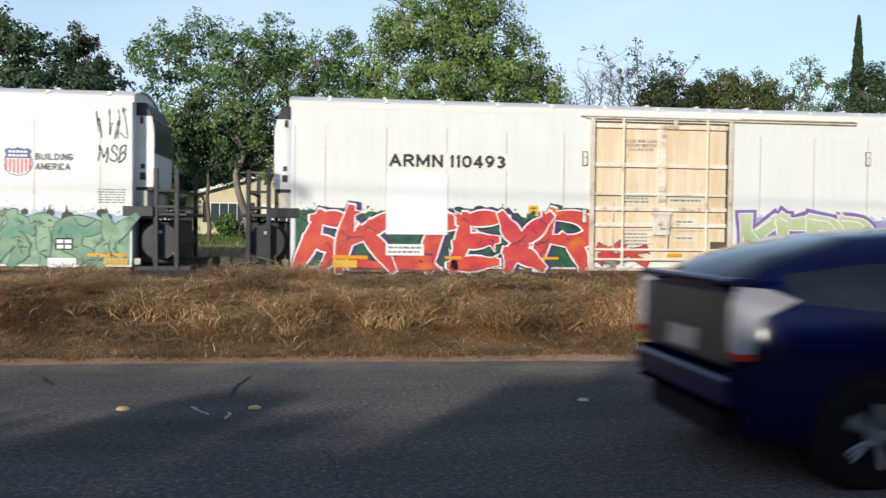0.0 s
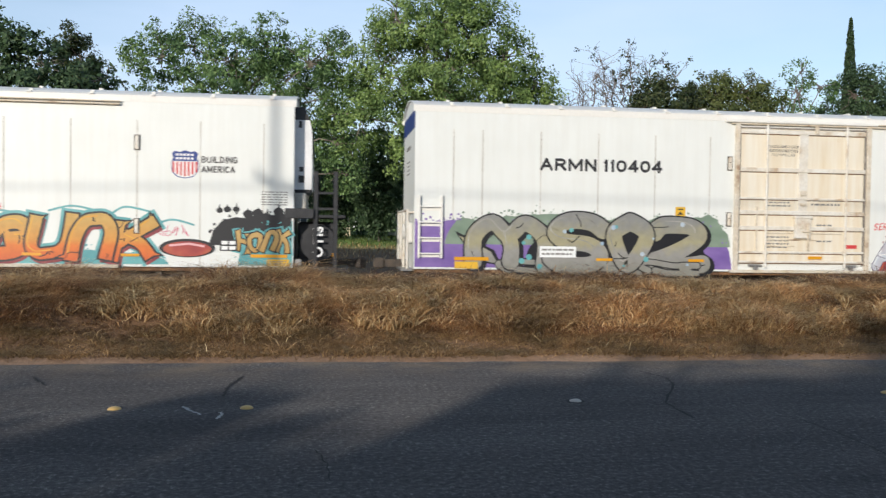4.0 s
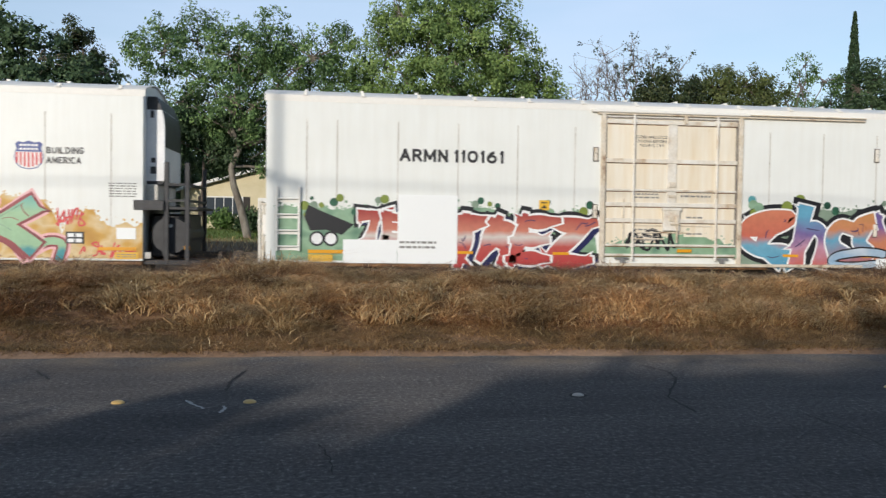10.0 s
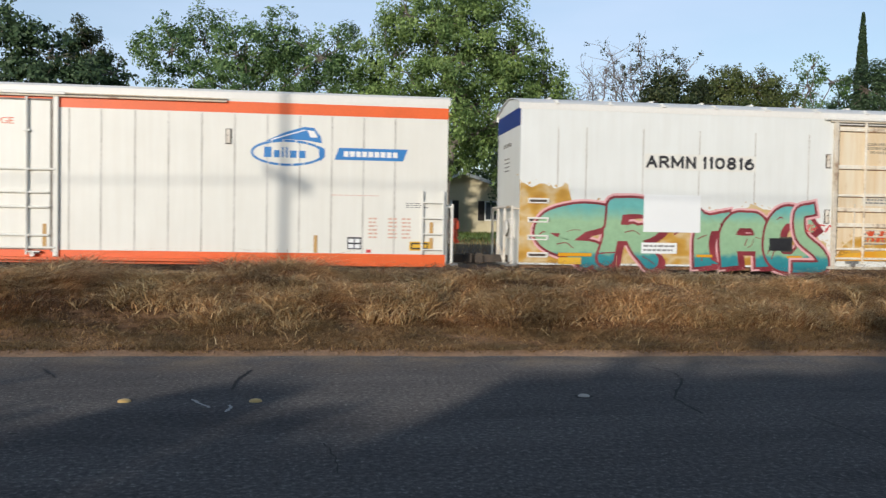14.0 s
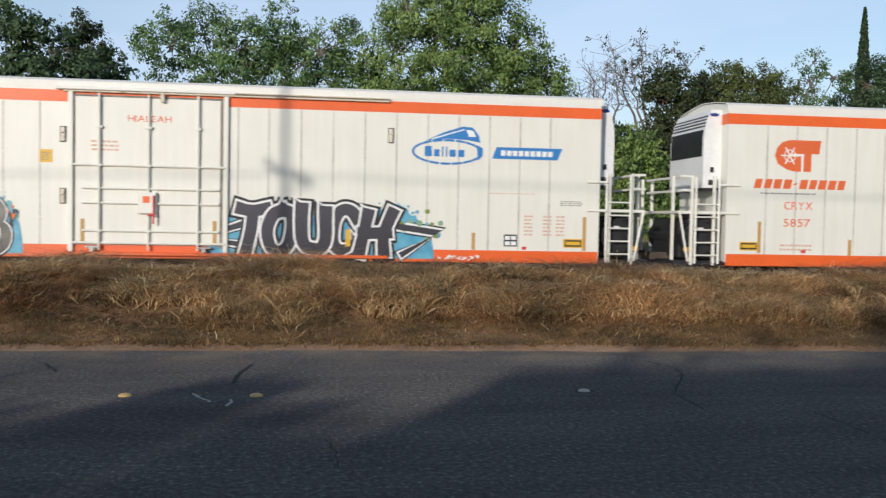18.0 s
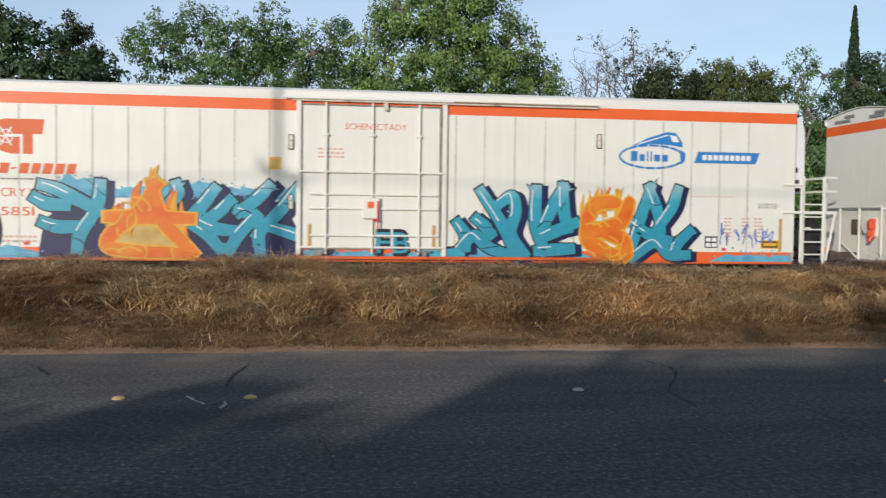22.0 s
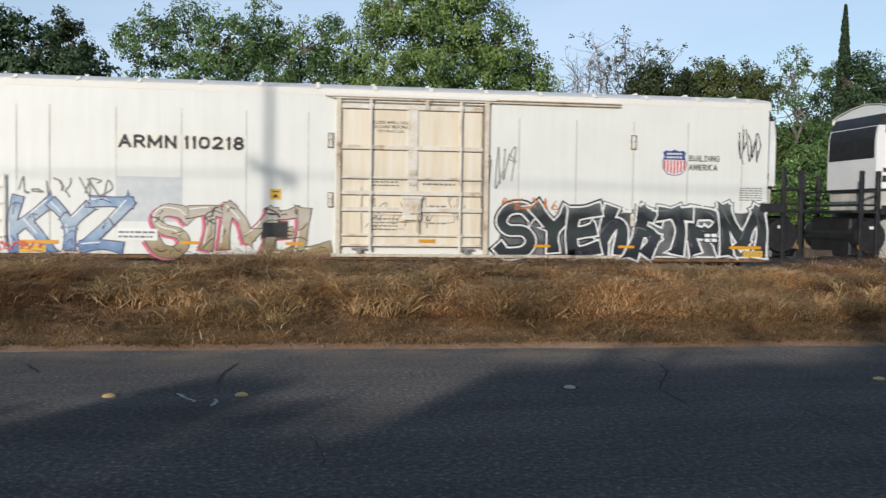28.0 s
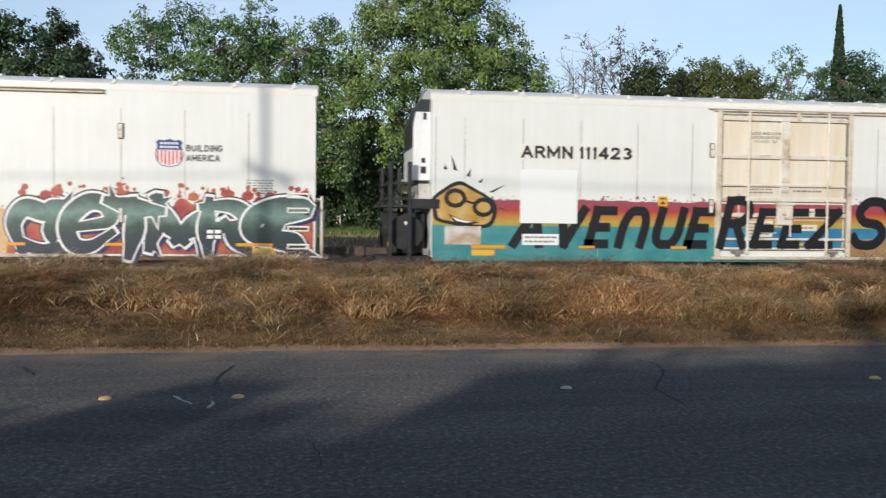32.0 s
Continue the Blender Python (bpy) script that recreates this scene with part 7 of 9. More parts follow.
def drips(car, x0, x1, z, n, mat, seed, y=-0.0052, down=True):
    """Sprayed blots with runs under (or jagged tips over) them."""
    rnd = random.Random(seed)
    g = Geo()
    for i in range(n):
        x, r = x0 + (x1 - x0) * (i + rnd.random()) / n, rnd.uniform(0.05, 0.16)
        zz = z + rnd.uniform(-0.10, 0.10)
        g.disc(x, zz, r, y - 0.00003 * i, 0, 10, 0.8)
        t = zz - rnd.uniform(0.15, 0.4) if down else zz + rnd.uniform(0.12, 0.3)
        g.face([(x - r * 0.5, y - 0.0009 - 0.00003 * i, zz), (x + r * 0.4, y - 0.0009 - 0.00003 * i, zz), (x + rnd.uniform(-0.05, 0.05), y - 0.0009 - 0.00003 * i, t)])
    g.obj("paint_blots", mat, car)["kind"] = "stuff"


def graded(name, stops, wob=0.25, patch=1.7):
    """Paint faded from colour to colour up the wagon's side; stops are (height, colour)."""
    m, n, l, b = material(name, 0.5)
    v = coords(n, l)
    sep, add, rng = n.new("ShaderNodeSeparateXYZ"), n.new("ShaderNodeMath"), n.new("ShaderNodeMapRange")
    l.new(v, sep.inputs[0])
    add.operation = "MULTIPLY_ADD"
    l.new(noise_tex(n, l, v, patch, 3), add.inputs[0])
    add.inputs[1].default_value = wob
    l.new(sep.outputs["Z"], add.inputs[2])
    lo, hi = stops[0][0], stops[-1][0]
    rng.inputs["From Min"].default_value, rng.inputs["From Max"].default_value = lo + wob * 0.5, hi + wob * 0.5
    l.new(add.outputs[0], rng.inputs["Value"])
    r = ramp(n, [((z - lo) / (hi - lo), tuple(0.82 * v for v in c)) for z, c in stops])
    l.new(rng.outputs["Result"], r.inputs["Fac"])
    g = ramp(n, [(0.3, (0.90,) * 3), (0.7, (1.06,) * 3)])
    l.new(noise_tex(n, l, v, 6.0, 4), g.inputs["Fac"])
    l.new(mix(n, l, 1.0, r.outputs["Color"], g.outputs["Color"], "MULTIPLY"), b.inputs["Base Color"])
    return m


def tag(car, x0, x1, z0, z1, mat, seed, n=6, w=0.022, y=-0.006):
    """A quick scribble in one line."""
    rnd = random.Random(seed)
    g = Geo()
    for k in range(n):
        cx, cw, h = x0 + (x1 - x0) * (k + 0.5) / n, (x1 - x0) / n, z1 - z0
        pts = [(cx + rnd.uniform(-0.6, 0.6) * cw, z0 + rnd.uniform(0.0, 1.0) * h) for _ in range(5)]
        stroke(g, smooth_line(pts, 5), w, y - 0.0005 * k)
    g.obj("spray_tag", mat, car)["kind"] = "stuff"


def small_print(car, x0, x1, z0, z1, rows, mat, seed, y=-0.004):
    """Lines too small to read, as bars."""
    rnd = random.Random(seed)
    g = Geo()
    h = (z1 - z0) / rows
    for r in range(rows):
        x = x0
        while x < x1 - 0.03:
            w = min(rnd.uniform(0.05, 0.16), x1 - x)
            zz = z0 + r * h
            g.face([(x, y, zz + h * 0.25), (x + w, y, zz + h * 0.25), (x + w, y, zz + h * 0.7), (x, y, zz + h * 0.7)])
            x += w + 0.03
    ob = g.obj("small_print", mat, car)
    ob["kind"] = "stuff"
    return ob


def shield(car, x0, x1, z0, z1):
    """The railway's shield, drawn as plain shapes."""
    w, h = x1 - x0, z1 - z0
    P = lambda u, v: (x0 + u * w, z0 + v * h)
    out = [P(0.5, -0.03), P(0.2, 0.03), P(0.03, 0.2), P(-0.03, 0.45), P(0.0, 0.62), P(0.06, 0.75), P(0.0, 0.9), P(0.12, 1.0), P(0.3, 0.96), P(0.5, 1.03), P(0.7, 0.96), P(0.88, 1.0), P(1.0, 0.9), P(0.94, 0.75), P(1.0, 0.62), P(1.03, 0.45), P(0.97, 0.2), P(0.8, 0.03)]
    base = flat("shield", car, NAVY, lambda g: g.face([(x, -0.005, z) for x, z in out]), "red, white and blue painted shield")
    lower = [P(0.5, 0.0), P(0.22, 0.06), P(0.06, 0.22), P(0.0, 0.45), P(0.03, 0.62), P(0.97, 0.62), P(1.0, 0.45), P(0.94, 0.22), P(0.78, 0.06)]
    flat("shield_field", base, SHIELD_WHITE, lambda g: g.face([(x, -0.008, z) for x, z in lower]))
    for i in range(7):
        u = 0.07 + i * 0.143
        lo = 0.05 + 0.28 * abs(u - 0.5) ** 1.5 * 2
        flat("shield_stripe", base, SHIELD_RED, lambda g, u=u, lo=lo: g.face([(P(u - 0.036, 0)[0], -0.011, P(0, lo)[1]), (P(u + 0.036, 0)[0], -0.011, P(0, lo)[1]), (P(u + 0.036, 0)[0], -0.011, P(0, 0.60)[1]), (P(u - 0.036, 0)[0], -0.011, P(0, 0.60)[1])]))
    for z in (0.86, 0.72):
        flat("shield_bar", base, SHIELD_WHITE, lambda g, z=z: [g.face([(P(u, 0)[0], -0.008, P(0, z - 0.04)[1]), (P(u + 0.1, 0)[0], -0.008, P(0, z - 0.04)[1]), (P(u + 0.1, 0)[0], -0.008, P(0, z + 0.04)[1]), (P(u, 0)[0], -0.008, P(0, z + 0.04)[1])]) for u in (0.16, 0.30, 0.44, 0.58, 0.72)])


INK_SOFT = plain("lettering_dark", (0.085, 0.08, 0.075), 0.7)


def armn_marks(car, number, off, x_num, patched=True, square=(7.0, 1.84), wide=3.0):
    """The lettering that all the white wagons carry."""
    if number:
        if patched:
            for a, b in ((x_num - 0.04, x_num + 1.5), (x_num + 1.52, x_num + wide + 0.06)):
                plate("number_patch", car, a, b, 3.0, 3.42, WHITE_OLD, -0.001)
        mark_text(car, "ARMN", x_num, x_num + wide * 0.475, 3.05, 3.37, 0.07, -0.008, INK)
        mark_text(car, number, x_num + wide * 0.515, x_num + wide * 1.02, 3.05, 3.37, 0.07, -0.008, INK)
    shield(car, 17.27 + off, 17.91 + off, 2.66, 3.32)
    mark_text(car, "BUILDING", 17.99 + off, 18.88 + off, 3.04, 3.20, 0.029, -0.008, INK_SOFT)
    mark_text(car, "AMERICA", 17.99 + off, 18.82 + off, 2.80, 2.96, 0.029, -0.008, INK_SOFT)
    sq = plate("warning_square", car, square[0] + off, square[0] + 0.27 + off, square[1], square[1] + 0.26, YELLOW, -0.004, "yellow square warning sign")
    flat("warning_mark", sq, INK, lambda g: (g.face([(square[0] + off + 0.05, -0.009, square[1] + 0.05), (square[0] + off + 0.22, -0.009, square[1] + 0.05), (square[0] + off + 0.135, -0.009, square[1] + 0.14)]), g.face([(square[0] + off + 0.05, -0.009, square[1] + 0.18), (square[0] + off + 0.22, -0.009, square[1] + 0.18), (square[0] + off + 0.22, -0.009, square[1] + 0.21), (square[0] + off + 0.05, -0.009, square[1] + 0.21)])))
    for line, x0, x1, z in (("CLOSE AND LOCK", 9.55, 10.45, 3.80), ("DOORS BEFORE", 9.6, 10.42, 3.69), ("MOVING CAR", 9.68, 10.34, 3.58)):
        flat("door_lettering", car, INK_SOFT, lambda g, line=line, x0=x0, x1=x1, z=z: g.text(line, x0 + off, x1 + off, z, z + 0.075, -0.054, 0, 0.018 if "M" not in line else 0.0), "small grey notice lettering")["kind"] = "stuff"
    for x0, x1, z0, z1, rows in ((9.52, 10.23, 2.2, 2.46, 3), (10.83, 11.71, 2.24, 2.46, 2), (9.55, 10.2, 1.08, 1.44, 4), (11.0, 11.5, 1.68, 1.78, 1), (11.0, 11.5, 1.25, 1.34, 1)):
        plate("notice_panel", car, x0 - 0.06 + off, x1 + 0.06 + off, z0 - 0.04, z1 + 0.04, DOOR_CLEAN, -0.051)
        small_print(car, x0 + off, x1 + off, z0, z1, rows, INK_GREY, int(x0 * 10), -0.058)
    small_print(car, 19.45 + off, 20.1 + off, 2.0, 2.38, 6, INK_GREY, 5)
    plate("amber_strip", car, 10.75 + off, 11.15 + off, 0.80, 0.88, REFLECT, -0.10)
    for x in (5.05, 7.6, 14.0, 16.3):
        plate("reflector", car, x - 0.22 + off, x + 0.22 + off, 0.70, 0.77, REFLECT, -0.020)
    plate("reflector", car, 19.2 + off, 20.1 + off, 0.70, 0.78, REFLECT, -0.020)
    yp = plate("yellow_placard", car, 19.6 + off, 20.15 + off, 0.49, 0.66, YELLOW, -0.022)
    small_print(yp, 19.65 + off, 20.1 + off, 0.52, 0.63, 2, INK_GREY, 8, -0.030)
    plate("reflector", car, 1.05, 1.95, 0.68, 0.77, REFLECT, -0.020)
    plate("yellow_placard", car, 1.06, 1.67, 0.47, 0.65, YELLOW, -0.022)
    pl = plate("placard", car, 18.45 + off, 18.87 + off, 0.86, 1.15, INK, -0.016, "black placard with white windows")
    for a, b in ((0.04, 0.19), (0.23, 0.38)):
        for c, d in ((0.03, 0.12), (0.16, 0.25)):
            plate("placard_field", pl, 18.45 + off + a, 18.45 + off + b, 0.86 + c, 0.86 + d, PATCH, -0.021)
    box = plate("load_plate", car, 3.3 + off, 4.28 + off, 0.78, 1.07, PATCH, -0.018)
    small_print(box, 3.36 + off, 4.22 + off, 0.82, 1.04, 2, INK_GREY, 3, -0.026)


def vent_window(car, x0, x1, z0, z1):
    fr = plate("vent_frame", car, x0 - 0.04, x1 + 0.04, z0 - 0.04, z1 + 0.04, UNDER, -0.018)
    plate("vent", fr, x0, x1, z0, z1, BLACK, -0.024)


FAINT_ORANGE = plain("lettering_faint_orange", (0.66, 0.42, 0.32), 0.7)


def cryx_marks(car, number, city, off):
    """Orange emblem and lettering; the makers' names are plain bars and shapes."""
    X = lambda x: x + off
    em = flat("emblem", car, INK_ORANGE, lambda g: g.face([(X(2.07 + 0.42 - 0.42 * math.cos(a)), -0.006, 3.34 + 0.42 * math.sin(a)) for a in [math.pi / 2 - math.pi * k / 12 + math.pi / 2 * 0 for k in range(0, 1)]] + [(X(x), -0.006, z) for x, z in ((2.5, 3.76), (3.39, 3.76), (3.34, 3.40), (3.12, 3.40), (3.12, 2.92), (2.62, 2.92), (2.40, 2.98), (2.16, 3.12), (2.07, 3.34), (2.14, 3.56), (2.28, 3.70))]), "orange painted emblem with a snowflake")
    def flake(g):
        for k in range(3):
            a = math.pi * k / 3
            c, s = math.cos(a) * 0.24, math.sin(a) * 0.24
            stroke(g, [(X(2.50) - c, 3.34 - s), (X(2.50) + c, 3.34 + s)], 0.035, -0.009 - 0.0004 * k)
            for e in (-1, 1):
                stroke(g, [(X(2.50) + e * c * 0.62 - s * 0.25, 3.34 + e * s * 0.62 + c * 0.25), (X(2.50) + e * c * 0.62 + s * 0.25, 3.34 + e * s * 0.62 - c * 0.25)], 0.03, -0.0105 - 0.0003 * k)
        stroke(g, [(X(2.52), 3.36), (X(2.86), 3.36), (X(2.86), 2.94)], 0.06, -0.0095)
    flat("snowflake", em, SHIELD_WHITE, flake)
    for a, b in ((1.50, 1.70), (1.78, 1.98), (2.04, 2.26), (2.32, 2.54), (2.60, 2.70), (2.78, 3.00), (3.06, 3.26), (3.32, 3.54), (3.60, 3.82), (3.88, 4.08)):
        flat("brand_bar", car, INK_ORANGE, lambda g, a=a, b=b: g.face([(X(a), -0.006, 2.45 if b - a > 0.15 else 2.55), (X(b), -0.006, 2.45 if b - a > 0.15 else 2.55), (X(b) + 0.06, -0.006, 2.70 if b - a > 0.15 else 2.60), (X(a) + 0.06, -0.006, 2.70 if b - a > 0.15 else 2.60)]))
    flat("lettering", car, INK_ORANGE, lambda g: g.text("CRYX", X(2.38), X(3.2), 1.89, 2.11, -0.008, 0, 0.0), "orange reporting mark")
    flat("lettering", car, INK_ORANGE, lambda g: g.text(number, X(2.38), X(3.14), 1.43, 1.65, -0.008, 0, 0.0), "orange wagon number")
    flat("lettering", car, INK_ORANGE, lambda g: g.text(city, 10.62 if len(city) > 8 else 10.81, 12.19 if len(city) > 8 else 11.85, 3.70, 3.86, -0.054, 0, 0.0), "orange place name on the door")
    small_print(car, X(1.7), X(3.3), 2.28, 2.36, 1, INK_GREY, 1)
    small_print(car, 9.95, 10.6, 2.95, 3.25, 3, FAINT_ORANGE, 2, -0.054)
    small_print(car, X(2.3), X(3.2), 0.76, 0.98, 2, FAINT_ORANGE, 4)
    sq = plate("warning_square", car, 8.73, 9.03, 2.66, 2.97, YELLOW, -0.004, "yellow warning sign")
    small_print(sq, 8.77, 8.99, 2.70, 2.92, 4, INK_GREY, 4, -0.010)
    # the shipper's emblem: an oval, a train nose and a blue slanted panel
    ov = flat("oval_emblem", car, BLUE_LOGO, lambda g: [stroke(g, [(18.7 + 0.88 * math.cos(a), 3.18 + 0.30 * math.sin(a)) for a in [radians(v + k) for k in range(0, 15, 7)]], 0.055, -0.006 - 0.0002 * (v // 20)) for v in range(0, 360, 20)], "blue dashed oval emblem")
    flat("train_nose", ov, BLUE_LOGO, lambda g: (g.face([(x, -0.007, z) for x, z in ((18.15, 3.46), (18.6, 3.68), (19.1, 3.84), (19.35, 3.82), (19.52, 3.6), (19.55, 3.44), (19.2, 3.5), (18.7, 3.52))]), g.face([(x, -0.0075, z) for x, z in ((19.46, 3.38), (19.62, 3.30), (19.62, 3.1), (19.5, 2.98))])))
    flat("nose_window", ov, SHIELD_WHITE, lambda g: (g.face([(x, -0.010, z) for x, z in ((19.18, 3.76), (19.36, 3.74), (19.44, 3.58), (19.26, 3.58))]), stroke(g, [(18.3, 3.50), (18.8, 3.66), (19.12, 3.76)], 0.03, -0.010)))
    for a, b, h in ((18.12, 18.30, 0.26), (18.36, 18.50, 0.18), (18.56, 18.60, 0.26), (18.66, 18.70, 0.26), (18.76, 18.92, 0.18), (18.98, 19.14, 0.18)):
        flat("brand_bar", car, BLUE_LOGO, lambda g, a=a, b=b, h=h: g.face([(a, -0.006, 3.06), (b, -0.006, 3.06), (b, -0.006, 3.06 + h), (a, -0.006, 3.06 + h)]))
    panel = flat("slanted_panel", car, BLUE_LOGO, lambda g: g.face([(19.87, -0.006, 3.04), (21.60, -0.006, 3.04), (21.72, -0.006, 3.34), (19.98, -0.006, 3.34)]))
    for k in range(9):
        flat("brand_bar", panel, SHIELD_WHITE, lambda g, k=k: g.face([(20.1 + 0.155 * k, -0.009, 3.12), (20.22 + 0.155 * k, -0.009, 3.12), (20.22 + 0.155 * k, -0.009, 3.26), (20.1 + 0.155 * k, -0.009, 3.26)]))
    small_print(car, 19.8, 21.0, 2.13, 2.17, 1, FAINT_ORANGE, 6)
    for x0 in (20.75, 21.25, 21.6):
        small_print(car, x0, x0 + 0.22, 1.05, 1.62, 6, FAINT_ORANGE, int(x0 * 9))
    small_print(car, 21.7, 22.3, 1.85, 2.0, 3, INK_GREY, 7)
    pl = plate("placard", car, 20.22, 20.57, 0.78, 1.09, INK, -0.004, "black placard with white windows")
    for a, b in ((0.03, 0.16), (0.19, 0.32)):
        for c, d in ((0.03, 0.13), (0.17, 0.27)):
            plate("placard_field", pl, 20.22 + a, 20.22 + b, 0.78 + c, 0.78 + d, PATCH, -0.010)
    plate("red_tab", car, 20.7, 20.82, 0.70, 0.78, SHIELD_RED, -0.004)
    plate("red_tab", car, X(2.9), X(3.04), 0.72, 0.80, SHIELD_RED, -0.004)
    for x in (21.8, X(1.15)):
        yp = plate("yellow_placard", car, x, x + 0.52, 0.77, 1.0, YELLOW, -0.006)
        plate("placard_field", yp, x + 0.04, x + 0.48, 0.80, 0.97, INK, -0.012)
        plate("placard_text", yp, x + 0.07, x + 0.45, 0.84, 0.93, YELLOW, -0.018)
    for x, z0, z1 in ((19.42, 0.68, 1.12), (22.36, 0.69, 1.58), (3.56, 0.67, 1.1), (6.65, 0.67, 1.1), (9.75, 0.72, 1.3), (12.9, 0.72, 1.3), (0.95, 0.7, 1.55)):
        plate("tan_strip", car, x - 0.045, x + 0.045, z0, z1, TAN, -0.006 if not 9.5 < x < 13.2 else -0.056)


def paint_set(name, *cols):
    return [spray(f"{name}_{i}", c) for i, c in enumerate(cols)]


K = plain("spray_black", (0.012, 0.012, 0.014), 0.5)
WH = plain("spray_white", (0.78, 0.78, 0.76), 0.5)
PINK_EDGE = plain("spray_pink_edge", (0.75, 0.42, 0.42), 0.5)
G_DARK = spray("spray_dark_green", ((0.015, 0.07, 0.04), (0.03, 0.13, 0.07), (0.012, 0.05, 0.03)))
G_PALE = spray("spray_pale_green", ((0.20, 0.34, 0.20), (0.30, 0.46, 0.30), (0.13, 0.26, 0.17)))
RED_OR = paint_set("spray_red_orange", ((0.58, 0.04, 0.05), (0.70, 0.07, 0.05), (0.72, 0.12, 0.05)), ((0.74, 0.17, 0.04), (0.62, 0.06, 0.05), (0.66, 0.10, 0.05)), ((0.62, 0.04, 0.07), (0.70, 0.10, 0.06)))
GREYS = paint_set("spray_grey", ((0.20, 0.20, 0.18), (0.36, 0.35, 0.31), (0.50, 0.48, 0.42)), ((0.30, 0.29, 0.26), (0.16, 0.16, 0.15)))
PURPLE = spray("spray_purple", ((0.20, 0.12, 0.38), (0.28, 0.18, 0.46)))
LILAC = spray("spray_lilac", ((0.34, 0.33, 0.56), (0.46, 0.46, 0.66)))
SAGE = spray("spray_sage", ((0.20, 0.28, 0.20), (0.28, 0.36, 0.27)))
ICE = paint_set("spray_ice", ((0.42, 0.52, 0.64), (0.62, 0.68, 0.74), (0.55, 0.50, 0.52)), ((0.30, 0.45, 0.60), (0.60, 0.66, 0.70)))
GOLD = paint_set("spray_gold", ((0.48, 0.26, 0.04), (0.60, 0.38, 0.10), (0.70, 0.52, 0.22)))
TEAL = spray("spray_teal", ((0.10, 0.36, 0.38), (0.18, 0.50, 0.50)))
MAROON = spray("spray_maroon", ((0.20, 0.02, 0.03), (0.34, 0.05, 0.06)))
DARKRED = paint_set("spray_dark_red", ((0.50, 0.06, 0.05), (0.62, 0.22, 0.17)), ((0.10, 0.14, 0.24), (0.24, 0.30, 0.40)))
OCHRE = spray("spray_ochre", ((0.52, 0.26, 0.03), (0.64, 0.36, 0.06), (0.74, 0.56, 0.30), (0.62, 0.34, 0.05)), 1.5)
SKY_SPRAY = spray("spray_sky", ((0.08, 0.36, 0.55), (0.16, 0.48, 0.64), (0.06, 0.28, 0.48)))
AQUA = paint_set("spray_aqua", ((0.03, 0.33, 0.47), (0.05, 0.42, 0.55), (0.10, 0.50, 0.62)), ((0.05, 0.40, 0.54), (0.03, 0.30, 0.46)))
FLAME = spray("spray_fire", ((0.80, 0.14, 0.01), (0.82, 0.19, 0.012), (0.84, 0.26, 0.02)))
AMBER = spray("spray_amber", ((0.80, 0.36, 0.02), (0.82, 0.46, 0.05)))
DEEP = plain("spray_deep_blue", (0.010, 0.012, 0.07), 0.5)
PEACH = paint_set("spray_peach", ((0.68, 0.38, 0.24), (0.74, 0.48, 0.34)), ((0.62, 0.24, 0.08), (0.70, 0.42, 0.28)), ((0.66, 0.34, 0.18), (0.55, 0.18, 0.05)))
BLUE_FADE = paint_set("spray_faded_blue", ((0.10, 0.24, 0.46), (0.26, 0.42, 0.60), (0.56, 0.63, 0.68)))
STEELS = paint_set("spray_steel", ((0.03, 0.035, 0.035), (0.07, 0.075, 0.075), (0.20, 0.21, 0.21)), ((0.05, 0.055, 0.055), (0.26, 0.27, 0.27)))
BLOOD = spray("spray_brick_red", ((0.34, 0.04, 0.04), (0.46, 0.07, 0.05), (0.55, 0.16, 0.06)))
OLIVE_P = spray("spray_olive", ((0.20, 0.26, 0.04), (0.26, 0.32, 0.06)))
ROSE = plain("spray_rose", (0.66, 0.14, 0.22), 0.5)
INDIGO = plain("spray_indigo", (0.055, 0.035, 0.10), 0.5)
SILVER = graded("spray_silver", [(0.4, (0.30, 0.29, 0.24)), (0.9, (0.36, 0.35, 0.32)), (1.2, (0.44, 0.40, 0.24)), (1.8, (0.30, 0.30, 0.28))], 0.9, 2.4)
GUNK_FADE = graded("spray_gunk", [(0.55, (0.72, 0.12, 0.02)), (0.95, (0.80, 0.20, 0.02)), (1.1, (0.76, 0.33, 0.05)), (1.6, (0.66, 0.40, 0.10))], 0.12)
GOLD_FADE = graded("spray_script_gold", [(0.5, (0.44, 0.24, 0.05)), (1.5, (0.66, 0.44, 0.16))], 0.5)
RED_WHITE = graded("spray_red_to_white", [(0.45, (0.50, 0.05, 0.05)), (0.9, (0.56, 0.10, 0.08)), (1.15, (0.72, 0.66, 0.60)), (1.3, (0.66, 0.24, 0.16)), (1.75, (0.42, 0.06, 0.05))], 0.2)
FOUR_HUES = [graded("spray_red_blue_fade", [(0.45, (0.10, 0.34, 0.50)), (0.95, (0.18, 0.44, 0.58)), (1.25, (0.62, 0.16, 0.10)), (1.9, (0.66, 0.22, 0.12))], 0.5), graded("spray_blue_violet", [(0.45, (0.60, 0.14, 0.10)), (0.95, (0.56, 0.30, 0.40)), (1.3, (0.20, 0.14, 0.34)), (1.9, (0.14, 0.40, 0.56))], 0.6), graded("spray_orange_fade", [(0.45, (0.56, 0.12, 0.08)), (1.2, (0.14, 0.40, 0.56)), (1.5, (0.64, 0.26, 0.12)), (1.9, (0.60, 0.28, 0.10))], 0.6), graded("spray_violet_fade", [(0.45, (0.60, 0.16, 0.10)), (1.1, (0.62, 0.24, 0.12)), (1.5, (0.20, 0.12, 0.34)), (1.9, (0.16, 0.11, 0.30))], 0.5)]
SIENNA = spray("spray_sienna", ((0.46, 0.17, 0.07), (0.54, 0.24, 0.11)))
